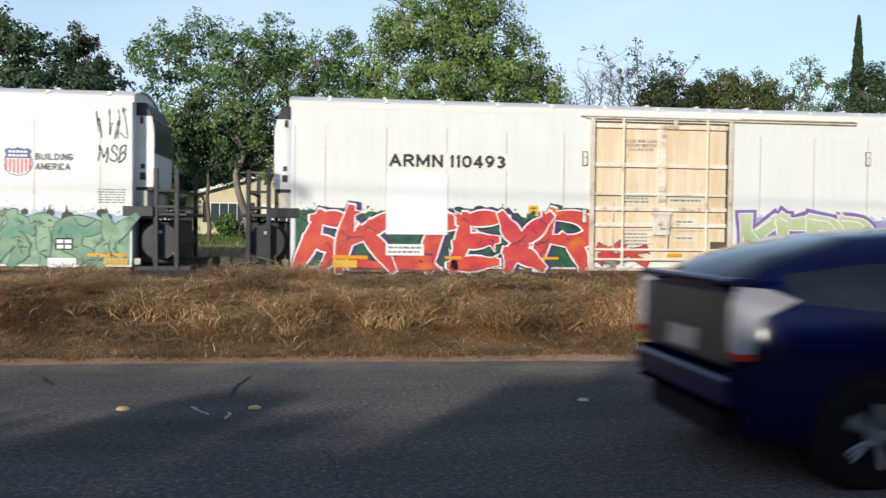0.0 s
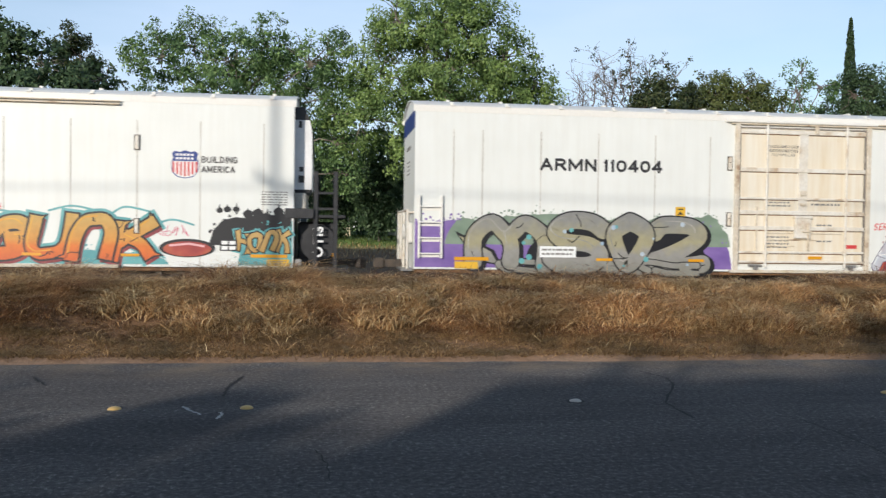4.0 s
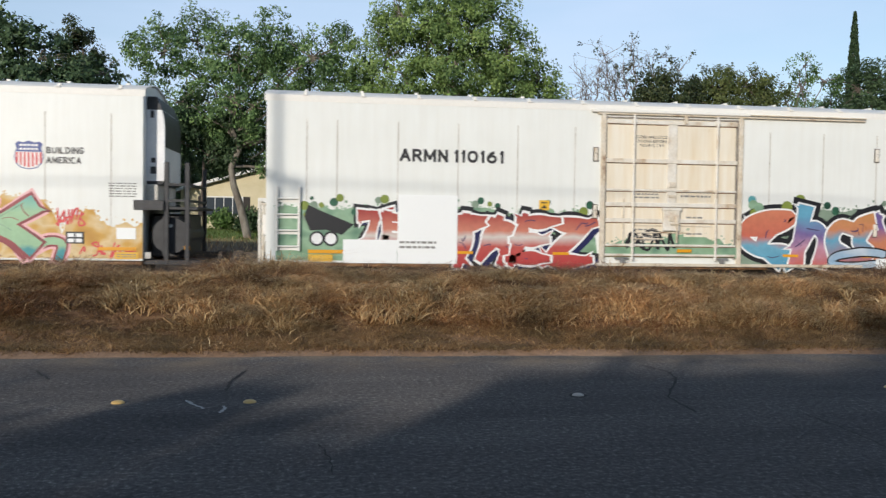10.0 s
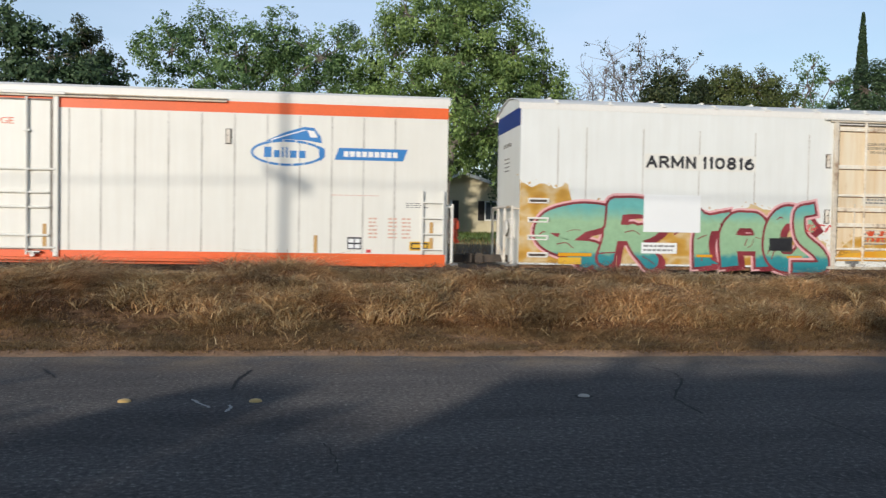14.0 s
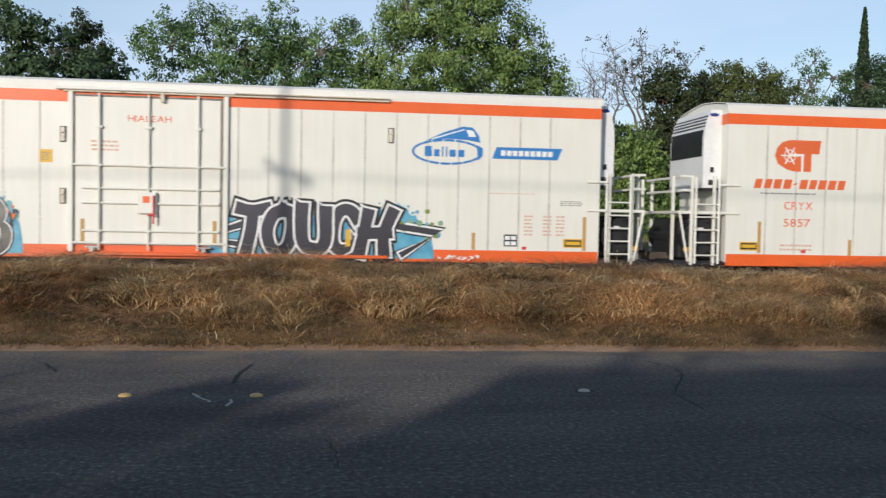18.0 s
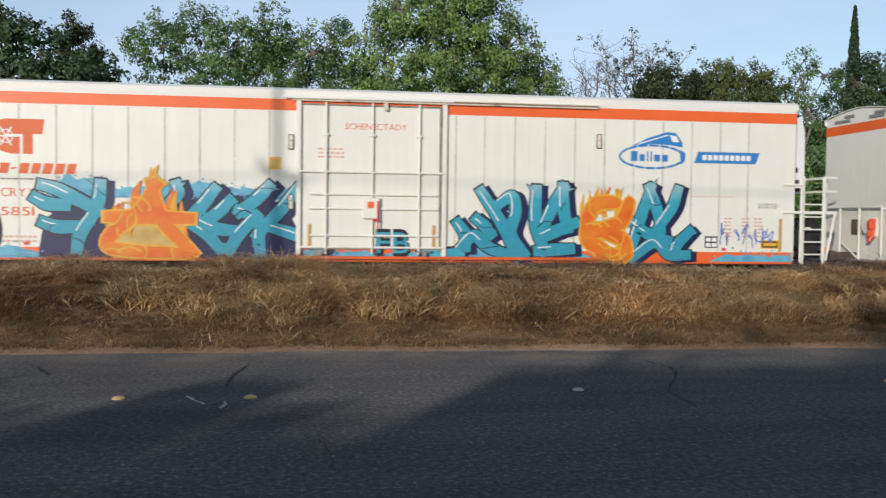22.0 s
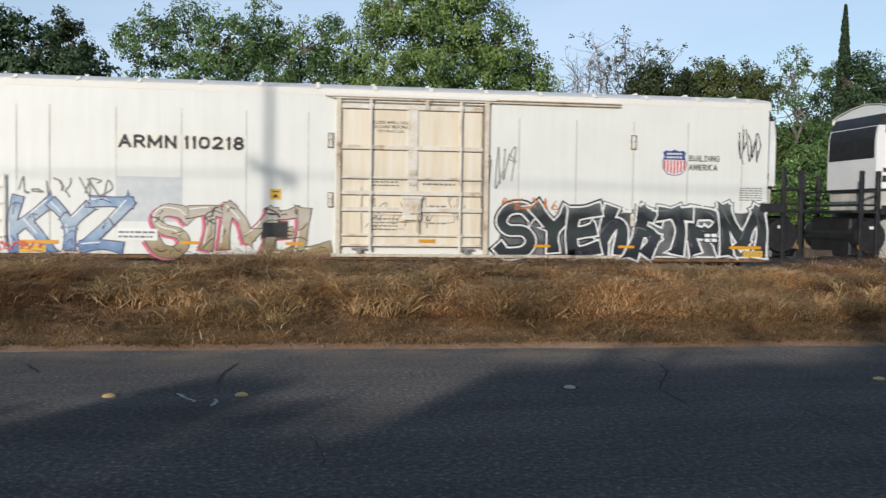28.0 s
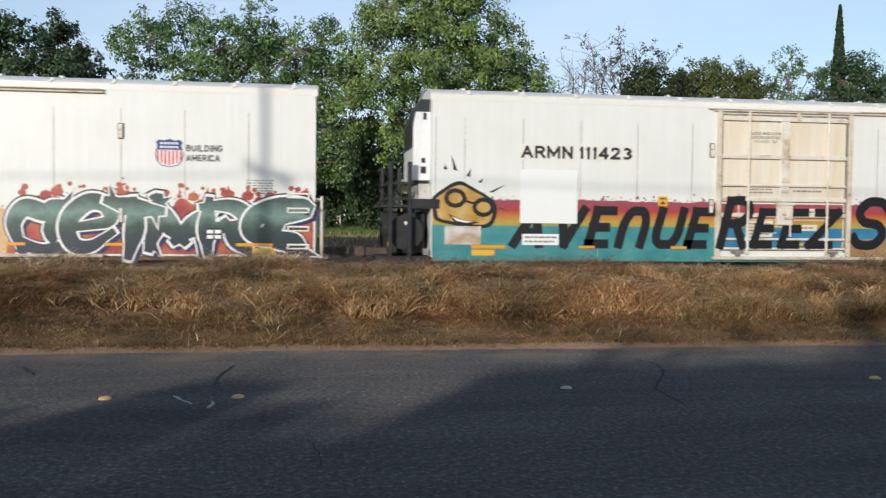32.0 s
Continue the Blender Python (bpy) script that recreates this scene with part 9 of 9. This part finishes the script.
def paint_cryx():
    cryx_marks(W6, "5857", "STURBRIDGE", -0.75)
    tag(W6, 7.1, 7.8, 0.68, 0.9, INK_GREY, 3, 5, 0.014)
    plate("outline_panel", W6, 8.1, 8.8, 0.72, 1.0, WHITE_OLD, -0.002)
    cryx_marks(W7, "5877", "HIALEAH", 0.0)
    cloud(W7, 2.95, 8.35, SILL - 0.02, 2.02, SKY_SPRAY, 51, -0.013)
    dots(W7, 3.1, 8.3, 1.3, 1.9, [SKY_SPRAY, TEAL, FLAME], 40, 52, 0.03, 0.09, -0.015)
    cloud(W7, 3.3, 4.4, 1.2, 1.88, GOLD[0], 53, -0.0145)
    piece(W7, ("S", "K", "R", "Y", "B"), 3.25, 8.05, 0.40, 1.80, 0.40, SLATE, WH, 0.06, K, 0.13, None, (0, 0), SHIELD_WHITE, 54, -0.0165, 0.0, 3, 1.18, 0.15, True, 0.04, 1)
    tag(W7, 7.7, 8.26, 0.98, 1.5, K, 17, 4, 0.03, -0.016)
    cloud(W7, 12.7, 18.4, SILL - 0.02, 1.72, SKY_SPRAY, 55, -0.013, 0.4)
    dots(W7, 17.4, 18.6, 0.9, 1.7, [OLIVE_P, SKY_SPRAY, G_PALE], 18, 56, 0.04, 0.1, -0.015)
    piece(W7, ("T", "O", "U", "C", "H"), 13.35, 17.3, 0.42, 1.78, 0.34, CHARCOAL, WH, 0.11, K, 0.24, None, (0, 0), None, 57, -0.0165, 0.10, 3, 1.16, 0.1)
    for pts in (((13.6, 1.25), (12.55, 0.88), (13.6, 0.72)), ((17.1, 1.30), (18.5, 1.10), (17.6, 0.55))):
        flat("painted_arrow", W7, [K, WH, CHARCOAL], lambda g, pts=pts: (stroke(g, pts, 0.34, -0.0145, 0), stroke(g, pts, 0.26, -0.0152, 1), stroke(g, pts, 0.16, -0.0159, 2)))
    tag(W7, 18.5, 19.6, 0.40, 0.54, WH, 18, 7, 0.025, -0.016)
    for x in (3.9, 7.0, 16.2):
        plate("amber_strip", W7, x - 0.06, x + 0.06, 0.72, 1.15, YELLOW, -0.030)
    cryx_marks(W8, "5851", "SCHENECTADY", 0.0)
    cloud(W8, 0.0, 3.4, SILL - 0.04, 0.80, SKY_SPRAY, 60, -0.013)
    cloud(W8, 9.4, 17.2, SILL - 0.04, 0.76, SKY_SPRAY, 61, -0.013)
    cloud(W8, 20.4, 22.7, SILL - 0.04, 0.66, SKY_SPRAY, 62, -0.013)
    body = ((0.75, 0.42), (0.70, 0.85), (0.55, 1.05), (0.72, 1.45), (1.10, 1.75), (1.18, 2.05), (1.15, 2.30), (1.60, 2.36), (2.12, 2.30), (2.16, 2.0), (2.10, 1.75), (2.30, 1.45), (2.36, 0.95), (2.22, 0.42))
    flat("painted_figure", W8, [K, ICE[1], DEEP, SKY_SPRAY], lambda g: (stroke(g, smooth_line(body, 4), 0.09, -0.016, 0), g.face([(x, -0.0185, z) for x, z in smooth_line(body, 4)], 1), g.disc(1.68, 1.98, 0.17, -0.021, 2, 16, 0.8), stroke(g, smooth_line([(0.75, 1.15), (1.3, 1.3), (1.9, 1.1), (2.2, 1.35)], 5), 0.06, -0.021, 0), stroke(g, smooth_line([(0.9, 0.9), (1.4, 1.05), (2.0, 0.85)], 5), 0.05, -0.0215, 3), stroke(g, smooth_line([(1.2, 2.22), (1.4, 2.1), (1.6, 2.24), (1.8, 2.12), (2.1, 2.22)], 4), 0.10, -0.0222, 3)), "plain blue rounded painted shape")
    cloud(W8, 3.25, 5.2, SILL - 0.02, 1.9, DEEP, 69, -0.0138, 0.2)
    piece(W8, ("gill",), 3.12, 4.95, 0.40, 2.48, 0.36, AQUA_FADE, K, 0.06, None, 0.2, DEEP, (0.18, -0.06), WH, 63, -0.016, 0.0, 0, 1.0, -0.2, marks=1)
    cloud(W8, 6.2, 9.6, SILL - 0.02, 2.0, DEEP, 68, -0.0138, 0.2)
    piece(W8, ("zig",), 6.15, 9.65, 0.42, 2.50, 0.32, AQUA_FADE, K, 0.06, None, 0.18, DEEP, (0.20, -0.05), WH, 64, -0.016, 0.0, 0, 1.0, -0.2, marks=2)
    cloud(W8, 3.4, 9.6, 1.9, 2.45, SKY_SPRAY, 65, -0.0145, 0.3)
    cloud(W8, 5.0, 6.55, SILL, 1.35, GOLD[0], 70, -0.0305, 0.15)
    flame_letter(W8, "pyre", 4.60, 6.90, 0.36, 2.30, 2.80, 5.92, 0.38, -0.034)
    flat("painted_letters", W8, [K, AQUA[1]], lambda g: (g.text("FB", 11.42, 12.3, 0.56, 1.16, -0.056, 0, 0.085), g.text("FB", 11.44, 12.28, 0.58, 1.14, -0.060, 1, 0.0)))
    piece(W8, ("peak", "kite"), 14.0, 16.65, 0.40, 2.42, 0.35, AQUA_FADE, K, 0.06, None, 0.18, DEEP, (0.16, -0.04), WH, 66, -0.016, 0.0, 2, 1.1, -0.2, marks=1)
    flat("painted_arrow", W8, [K, AQUA[0]], lambda g: (stroke(g, [(13.6, 0.62), (12.7, 0.55), (12.2, 1.25)], 0.34, -0.0165, 0), stroke(g, [(13.6, 0.62), (12.7, 0.55), (12.25, 1.15)], 0.22, -0.0205, 1)))
    flame_letter(W8, "blaze", 16.65, 18.25, 0.36, 2.25, 2.62, 17.5, 0.42, -0.034)
    piece(W8, ("crest",), 18.05, 19.7, 0.40, 2.36, 0.34, AQUA_FADE, K, 0.06, None, 0.18, DEEP, (0.14, -0.05), WH, 67, -0.016, 0.0, 2, 1.0, -0.2, marks=1)
    tag(W8, 20.6, 22.25, 0.8, 1.45, plain("spray_tag_blue", (0.08, 0.16, 0.48), 0.5), 19, 8, 0.03, -0.016)
    for c, x0, x1, d in ((W6, 22.11, 22.65, 0), (W7, 0.25, 0.80, 0), (W8, 0.22, 0.80, 0)):
        grab_rungs(c, x0, x1, (0.80, 1.20, 1.60, 2.0), "stiles", WHITE_OLD)


PALM = spray("spray_palm", ((0.05, 0.13, 0.04), (0.12, 0.22, 0.06), (0.03, 0.08, 0.03)))


def paint_last():
    armn_marks(W9, "110101", -0.9, 2.39, False, (6.95, 1.85), 3.2)
    tag(W9, 0.14, 1.12, 2.3, 2.95, MAROON, 23, 6, 0.03)
    tag(W9, 0.16, 0.7, 1.9, 2.2, ROSE, 24, 4, 0.025)
    tag(W9, 1.2, 2.2, 1.65, 1.95, K, 25, 5, 0.02)
    tag(W9, 0.3, 0.95, 0.95, 1.55, K, 26, 6, 0.02)
    sprayed(W9, "e", 1.0, 1.92, 0.46, 1.75, 0.27, ((0.0, OLIVE_P),), 27, -0.008, 0.1, 0, 1.0, 0.0)
    flat("painted_flower", W9, ROSE, lambda g: [stroke(g, smooth_line([(2.32, 0.95), (2.32 + 0.42 * math.cos(a - 0.4), 0.95 + 0.40 * math.sin(a - 0.4)), (2.32 + 0.48 * math.cos(a), 0.95 + 0.46 * math.sin(a)), (2.32 + 0.42 * math.cos(a + 0.4), 0.95 + 0.40 * math.sin(a + 0.4)), (2.32, 0.95)], 5), 0.05, -0.007 - 0.0008 * k) for k, a in enumerate([0.4 + 1.2566 * j for j in range(5)])])
    small_print(W9, 2.55, 3.4, 0.72, 0.98, 2, INK_GREY, 3, -0.012)
    cloud(W9, 3.2, 7.6, SILL + 0.05, 2.12, BLUE_FADE[0], 71, -0.005, 0.3)
    cloud(W9, 3.6, 7.4, SILL + 0.05, 0.9, DARKRED[0], 72, -0.0058, 0.2)
    piece(W9, ("H", "a", "L", "A"), 3.55, 7.45, 0.46, 1.78, 0.36, PINK_FADE, WH, 0.06, K, 0.15, K, (0.30, -0.07), None, 73, -0.009, 0.0, 4, 1.12, 0.3, marks=2)
    vent_window(W9, 5.9, 6.47, 0.88, 1.24)
    for a, b, y in ((7.5, 7.95, -0.010), (7.95, 11.45, -0.056), (11.6, 13.1, -0.010)):
        cloud(W9, a, b, 0.62 if y < -0.05 else SILL + 0.05, 1.78, PEACH[0], int(a), y + 0.004)
        piece(W9, {7: ("C",), 8: ("C",)}.get(round(a), ("K", "drop")) if b - a < 2 else ("G", "C", "0"), a, b, 0.64 if y < -0.05 else 0.48, 1.74, 0.44, PEACH_FADE, SIENNA, 0.07, BLUE_FADE[0], 0.17, SIENNA, (0.13, 0.06), WH, 75 + int(a), y, marks=3)
    tag(W9, 8.0, 9.5, 2.65, 3.1, plain("spray_tag_rust", (0.50, 0.14, 0.05), 0.5), 28, 8, 0.035, -0.058)
    cloud(W9, 13.05, 19.8, SILL + 0.05, 2.15, ICE[1], 79, -0.005, 0.5)
    bubbles(W9, 13.1, 19.5, 1.72, 7, 81, [ICE[1], ICE[0]], 0.3, 0.46, -0.0062, K)
    bubbles(W9, 18.4, 19.9, 1.0, 3, 82, [ICE[1]], 0.3, 0.42, -0.0062)
    piece(W9, ("dart", "peak", "kite", "M", "peak", "crest"), 13.7, 19.0, 0.44, 1.94, 0.36, CREAM_FADE, WH, 0.05, None, 0.1, UMBER, (0.07, -0.03), None, 80, -0.016, 0.06, 5, 1.1, -0.4, marks=2)
    for pts in (((15.2, 0.92), (14.7, 1.22), (14.2, 1.12), (13.65, 1.1)), ((18.2, 1.75), (17.9, 1.1), (18.4, 0.98), (19.2, 0.86))):
        flat("painted_arrow", W9, [WH, UMBER], lambda g, pts=pts: (swell(g, smooth_line(pts, 5), 0.34, -0.0330, 0, -0.6, False), swell(g, smooth_line(pts, 5), 0.23, -0.0345, 1, -0.6, False)))
    plate("yellow_plate", W9, 18.9, 19.3, 0.72, 0.92, YELLOW, -0.034)
    armn_marks(W10, "110218", 0.0, 3.35)
    plate("repaint_panel", W10, 3.3, 4.85, 1.25, 2.35, spray("faded_panel", ((0.62, 0.66, 0.68), (0.70, 0.72, 0.72))), -0.002)
    piece(W10, ("K", "Y", "Z"), 0.95, 3.5, 0.46, 1.80, 0.27, PALE_BLUE, INDIGO, 0.05, None, 0.1, None, (0, 0), SHIELD_WHITE, 81, -0.010, 0.1, 6, 1.2, 0.2, marks=2)
    tag(W10, 1.05, 3.2, 1.75, 2.3, INK_GREY, 29, 8, 0.04, -0.005)
    tag(W10, 0.2, 1.6, 0.5, 0.75, SHIELD_RED, 30, 8, 0.03, -0.034)
    piece(W10, ("S", "T", "M", "E", "L"), 4.2, 8.6, 0.44, 1.68, 0.30, TAN_FADE, INK, 0.035, None, 0.1, ROSE, (-0.08, -0.04), SHIELD_WHITE, 82, -0.010, 0.1, 6, 1.22, 0.3, False, 0.05, 4)
    vent_window(W10, 6.82, 7.41, 0.9, 1.26)
    tag(W10, 12.55, 13.28, 2.2, 3.3, INK_GREY, 31, 4, 0.03)
    cloud(W10, 12.8, 20.1, SILL + 0.05, 1.75, STEELS[1], 83, -0.005)
    piece(W10, ("S", "Y", "E"), 12.8, 15.6, 0.48, 1.80, 0.34, SOOT, WH, 0.09, K, 0.18, seed=84, y=-0.010, marks=0)
    piece(W10, ("h", "spur", "T", "R", "M"), 15.5, 20.1, 0.48, 1.86, 0.34, SOOT, WH, 0.10, STEELS[1], 0.16, shine=STEELS[1], seed=85, y=-0.010, flare=0.35, marks=2)
    tag(W10, 12.9, 14.5, 1.7, 2.0, plain("spray_tag_orange", (0.60, 0.20, 0.06), 0.5), 32, 6, 0.025, -0.028)
    tag(W10, 19.3, 20.05, 2.95, 3.95, K, 33, 5, 0.028)
    tag(W10, 9.3, 12.0, 1.1, 2.0, INK_GREY, 34, 8, 0.02, -0.056)
    # the long mural
    armn_marks(W11, "111423", -0.9, 2.35)
    plate("repaint_panel", W11, 2.33, 3.87, 1.35, 2.75, PATCH, -0.030)
    dusk = [(1.26, (0.44, 0.40, 0.10)), (1.40, (0.58, 0.38, 0.07)), (1.56, (0.58, 0.20, 0.05)), (1.70, (0.48, 0.06, 0.06)), (1.96, (0.36, 0.10, 0.14))]
    bands = ((1.28, 1.93, graded("mural_dusk", dusk, 0.08)),)
    teal, blue, sand = spray("mural_teal", ((0.044, 0.252, 0.266), (0.089, 0.326, 0.326))), spray("mural_blue", ((0.030, 0.192, 0.355), (0.059, 0.281, 0.429))), spray("mural_sand", ((0.340, 0.207, 0.089), (0.414, 0.266, 0.133)))
    spans = ((0.02, 7.72, -0.005), (7.88, 11.42, -0.052), (11.62, 20.23, -0.005))
    for a, b, y in spans:
        lo = SILL + 0.03 if y > -0.05 else 0.68
        for k, (z0, z1, m) in enumerate(bands):
            flat("mural_band", W11, m, lambda g: g.face([(a, y - 0.0006 * k, z0), (b, y - 0.0006 * k, z0), (b, y - 0.0006 * k, z1), (a, y - 0.0006 * k, z1)]))
        if a < 7:
            flat("mural_band", W11, teal, lambda g: g.face([(a, y, lo), (b, y, lo), (b, y, 1.28), (a, y, 1.28)]))
        elif a < 11:
            flat("mural_band", W11, blue, lambda g: g.face([(a, y, lo), (b, y, lo), (b, y, 1.28), (a, y, 1.28)]))
        else:
            flat("mural_band", W11, blue, lambda g: g.face([(a, y, 0.98), (17.0, y, 1.1), (16.0, y, 1.28), (a, y, 1.28)]))
            flat("mural_band", W11, sand, lambda g: g.face([(a, y + 0.0008, lo), (b, y + 0.0008, lo), (b, y + 0.0008, 1.30), (a, y + 0.0008, 1.30)]))
    cloud(W11, 0.1, 20.0, 1.78, 1.99, bands[0][2], 90, -0.0035, 0.05)
    for a, b, m in ((0.03, 11.5, teal), (11.5, 20.2, sand)):
        flat("mural_band", W11, m, lambda g, a=a, b=b, m=m: g.face([(a, -0.0275, SILL - 0.09), (b, -0.0275, SILL - 0.09), (b, -0.0275, SILL + 0.05), (a, -0.0275, SILL + 0.05)]))
    ink = ((0.0, K),)
    sprayed(W11, "AVEnUE", 2.10, 7.72, 0.70, 1.82, 0.24, ink, 91, -0.012, 0.28, 0, 0.86, 0.0)
    sprayed(W11, "R", 7.80, 8.80, 0.70, 2.12, 0.24, ink, 92, -0.106, 0.25, 0, 0.88, 0.0)
    sprayed(W11, "EEZ", 8.75, 11.3, 0.72, 1.82, 0.22, ink, 93, -0.106, 0.3, 0, 0.86, 0.0)
    sprayed(W11, "S", 11.65, 12.95, 0.72, 2.14, 0.26, ink, 94, -0.012, 0.25, 0, 0.88, 0.0)
    sprayed(W11, "aSQUaTCH", 12.95, 19.75, 0.72, 1.84, 0.24, ink, 95, -0.012, 0.28, 0, 0.86, 0.0)
    # painted cartoon face: yellow disc, black eye rings, black and white mouth
    disc = [(0.05, 1.60), (0.0, 1.95), (0.35, 2.25), (0.72, 2.42), (1.1, 2.25), (1.6, 1.95), (1.72, 1.65), (1.55, 1.25), (1.0, 1.22), (0.5, 1.30), (0.12, 1.40)]
    flat("painted_face_shape", W11, [K, GOLD[0], YELLOW, WH], lambda g: (g.face([(x, -0.010, z) for x, z in smooth_line(disc + [disc[0]], 4)[:-1]], 0), g.face([(0.86 + (x - 0.86) * 0.88, -0.013, 1.78 + (z - 1.78) * 0.84) for x, z in smooth_line(disc + [disc[0]], 4)[:-1]], 1), stroke(g, [(0.62 + 0.24 * math.cos(a), 1.98 + 0.2 * math.sin(a)) for a in [0.52 * k for k in range(13)]], 0.11, -0.016, 0), stroke(g, [(1.36 + 0.24 * math.cos(a), 1.75 + 0.2 * math.sin(a)) for a in [0.52 * k for k in range(13)]], 0.11, -0.0175, 0), stroke(g, [(0.84, 1.92), (1.14, 1.84)], 0.06, -0.018, 0), g.face([(x, -0.0165, z) for x, z in ((0.42, 1.58), (0.8, 1.42), (1.25, 1.36), (0.95, 1.28), (0.62, 1.34))], 0), g.face([(x, -0.0185, z) for x, z in ((0.52, 1.51), (0.8, 1.41), (1.1, 1.37), (0.9, 1.34), (0.66, 1.39))], 3)), "yellow round painted face with black-ringed eyes and a mouth")
    for a, b in (((0.35, 2.72), (0.36, 2.85)), ((0.62, 2.7), (0.5, 3.1)), ((0.95, 2.55), (1.02, 2.75)), ((1.25, 2.4), (1.35, 2.5)), ((1.55, 2.15), (1.95, 2.35)), ((1.8, 1.75), (2.1, 1.6))):
        flat("painted_ray", W11, K, lambda g, a=a, b=b: g.face([(a[0] - 0.05, -0.0075, a[1]), (a[0] + 0.05, -0.0075, a[1] - 0.02), (b[0], -0.0075, b[1])]))
    plate("white_patch", W11, 0.35, 1.3, 0.78, 1.26, spray("worn_white_tan", ((0.66, 0.62, 0.55), (0.50, 0.36, 0.22), (0.72, 0.70, 0.66))), -0.012)
    for k, pts in enumerate((((19.87, 2.63), (19.55, 2.86), (19.25, 2.60), (19.10, 2.05)), ((19.87, 2.62), (19.58, 2.56), (19.40, 2.32), (19.31, 1.97)), ((19.72, 2.78), (19.88, 3.02), (20.06, 3.09), (20.16, 3.04)), ((19.87, 2.66), (20.0, 2.80), (20.12, 2.82), (20.18, 2.80)))):
        flat("palm_leaf", W11, [K, PALM], lambda g, pts=pts, k=k: (swell(g, smooth_line(pts, 6), 0.20, -0.010 - 0.002 * k, 0, -1.1, False), swell(g, smooth_line(pts, 6), 0.145, -0.0185 - 0.002 * k, 1, -1.1, False)))
    flat("palm_trunk", W11, GREYS[1], lambda g: stroke(g, smooth_line([(19.90, 2.58), (20.05, 2.1), (20.10, 1.3)], 5), 0.20, -0.0075))
    armn_marks(W12, "", -0.9, 2.4)
    cloud(W12, 12.9, 20.2, SILL + 0.05, 2.05, BLOOD, 96, -0.005, 0.5)
    cloud(W12, 11.7, 13.2, SILL + 0.05, 1.85, spray("spray_apricot", ((0.70, 0.42, 0.16), (0.74, 0.52, 0.28))), 97, -0.004, 0.3)
    dots(W12, 13.3, 20.0, 1.8, 2.2, [BLOOD], 40, 98, 0.03, 0.08)
    piece(W12, ("tail", "e", "T", "M", "R", "sweep"), 13.0, 20.0, 0.44, 1.92, 0.42, PINE, WH, 0.10, None, 0.1, DEEP, (0.10, -0.08), None, 99, -0.009, 0.05, 8, 1.3, -0.75, marks=0)
    drips(W12, 13.2, 19.9, 1.92, 16, BLOOD, 100, -0.0062, False)
    for c, x0, x1, zs, style in ((W2, 0.12, 0.70, (0.85, 1.25, 1.65, 2.05), "stiles"), (W3, 0.22, 0.77, (0.72, 1.17, 1.63, 2.13), "let"), (W4, 0.27, 0.82, (0.85, 1.25, 1.65, 2.05), "stiles"), (W5, 0.22, 0.77, (0.72, 1.17, 1.63, 2.13), "let"), (W9, 19.55, 20.12, (0.85, 1.25, 1.65, 2.05), "stiles"), (W10, 0.15, 0.73, (0.85, 1.25, 1.65, 2.05), "stiles"), (W11, 19.55, 20.10, (0.72, 1.17, 1.63, 2.0), "let"), (W12, 19.55, 20.10, (0.72, 1.17, 1.63, 2.13), "let")):
        grab_rungs(c, x0, x1, zs, style, ROOF_WHITE)


paint_first()
paint_second()
paint_third()
paint_fourth()
paint_fifth()
paint_cryx()
paint_last()


def motions():
    for car in WAGONS:
        x0 = car.location.x
        walk(car, [(t, pose(x0 + d, SIDE_Y, 0)) for t, d in TRAIN])
    drive = [(0, 0.0), (0.5, 0.5), (1, 1), (2, 2), (4, 4), (8, 8), (16, 16), (32, 32)]
    walk(HATCHBACK, [(t, pose(CAR_X + CAR_SPEED * s, CAR_Y, 0)) for t, s in drive])
    for w in HATCH_WHEELS:
        x, y, z = w.location
        turn = [(k / FPS, pose(x, y, z, 0, 80 * k, 0)) for k in range(25)]
        walk(w, turn + [(32.0, turn[-1][1])])


motions()
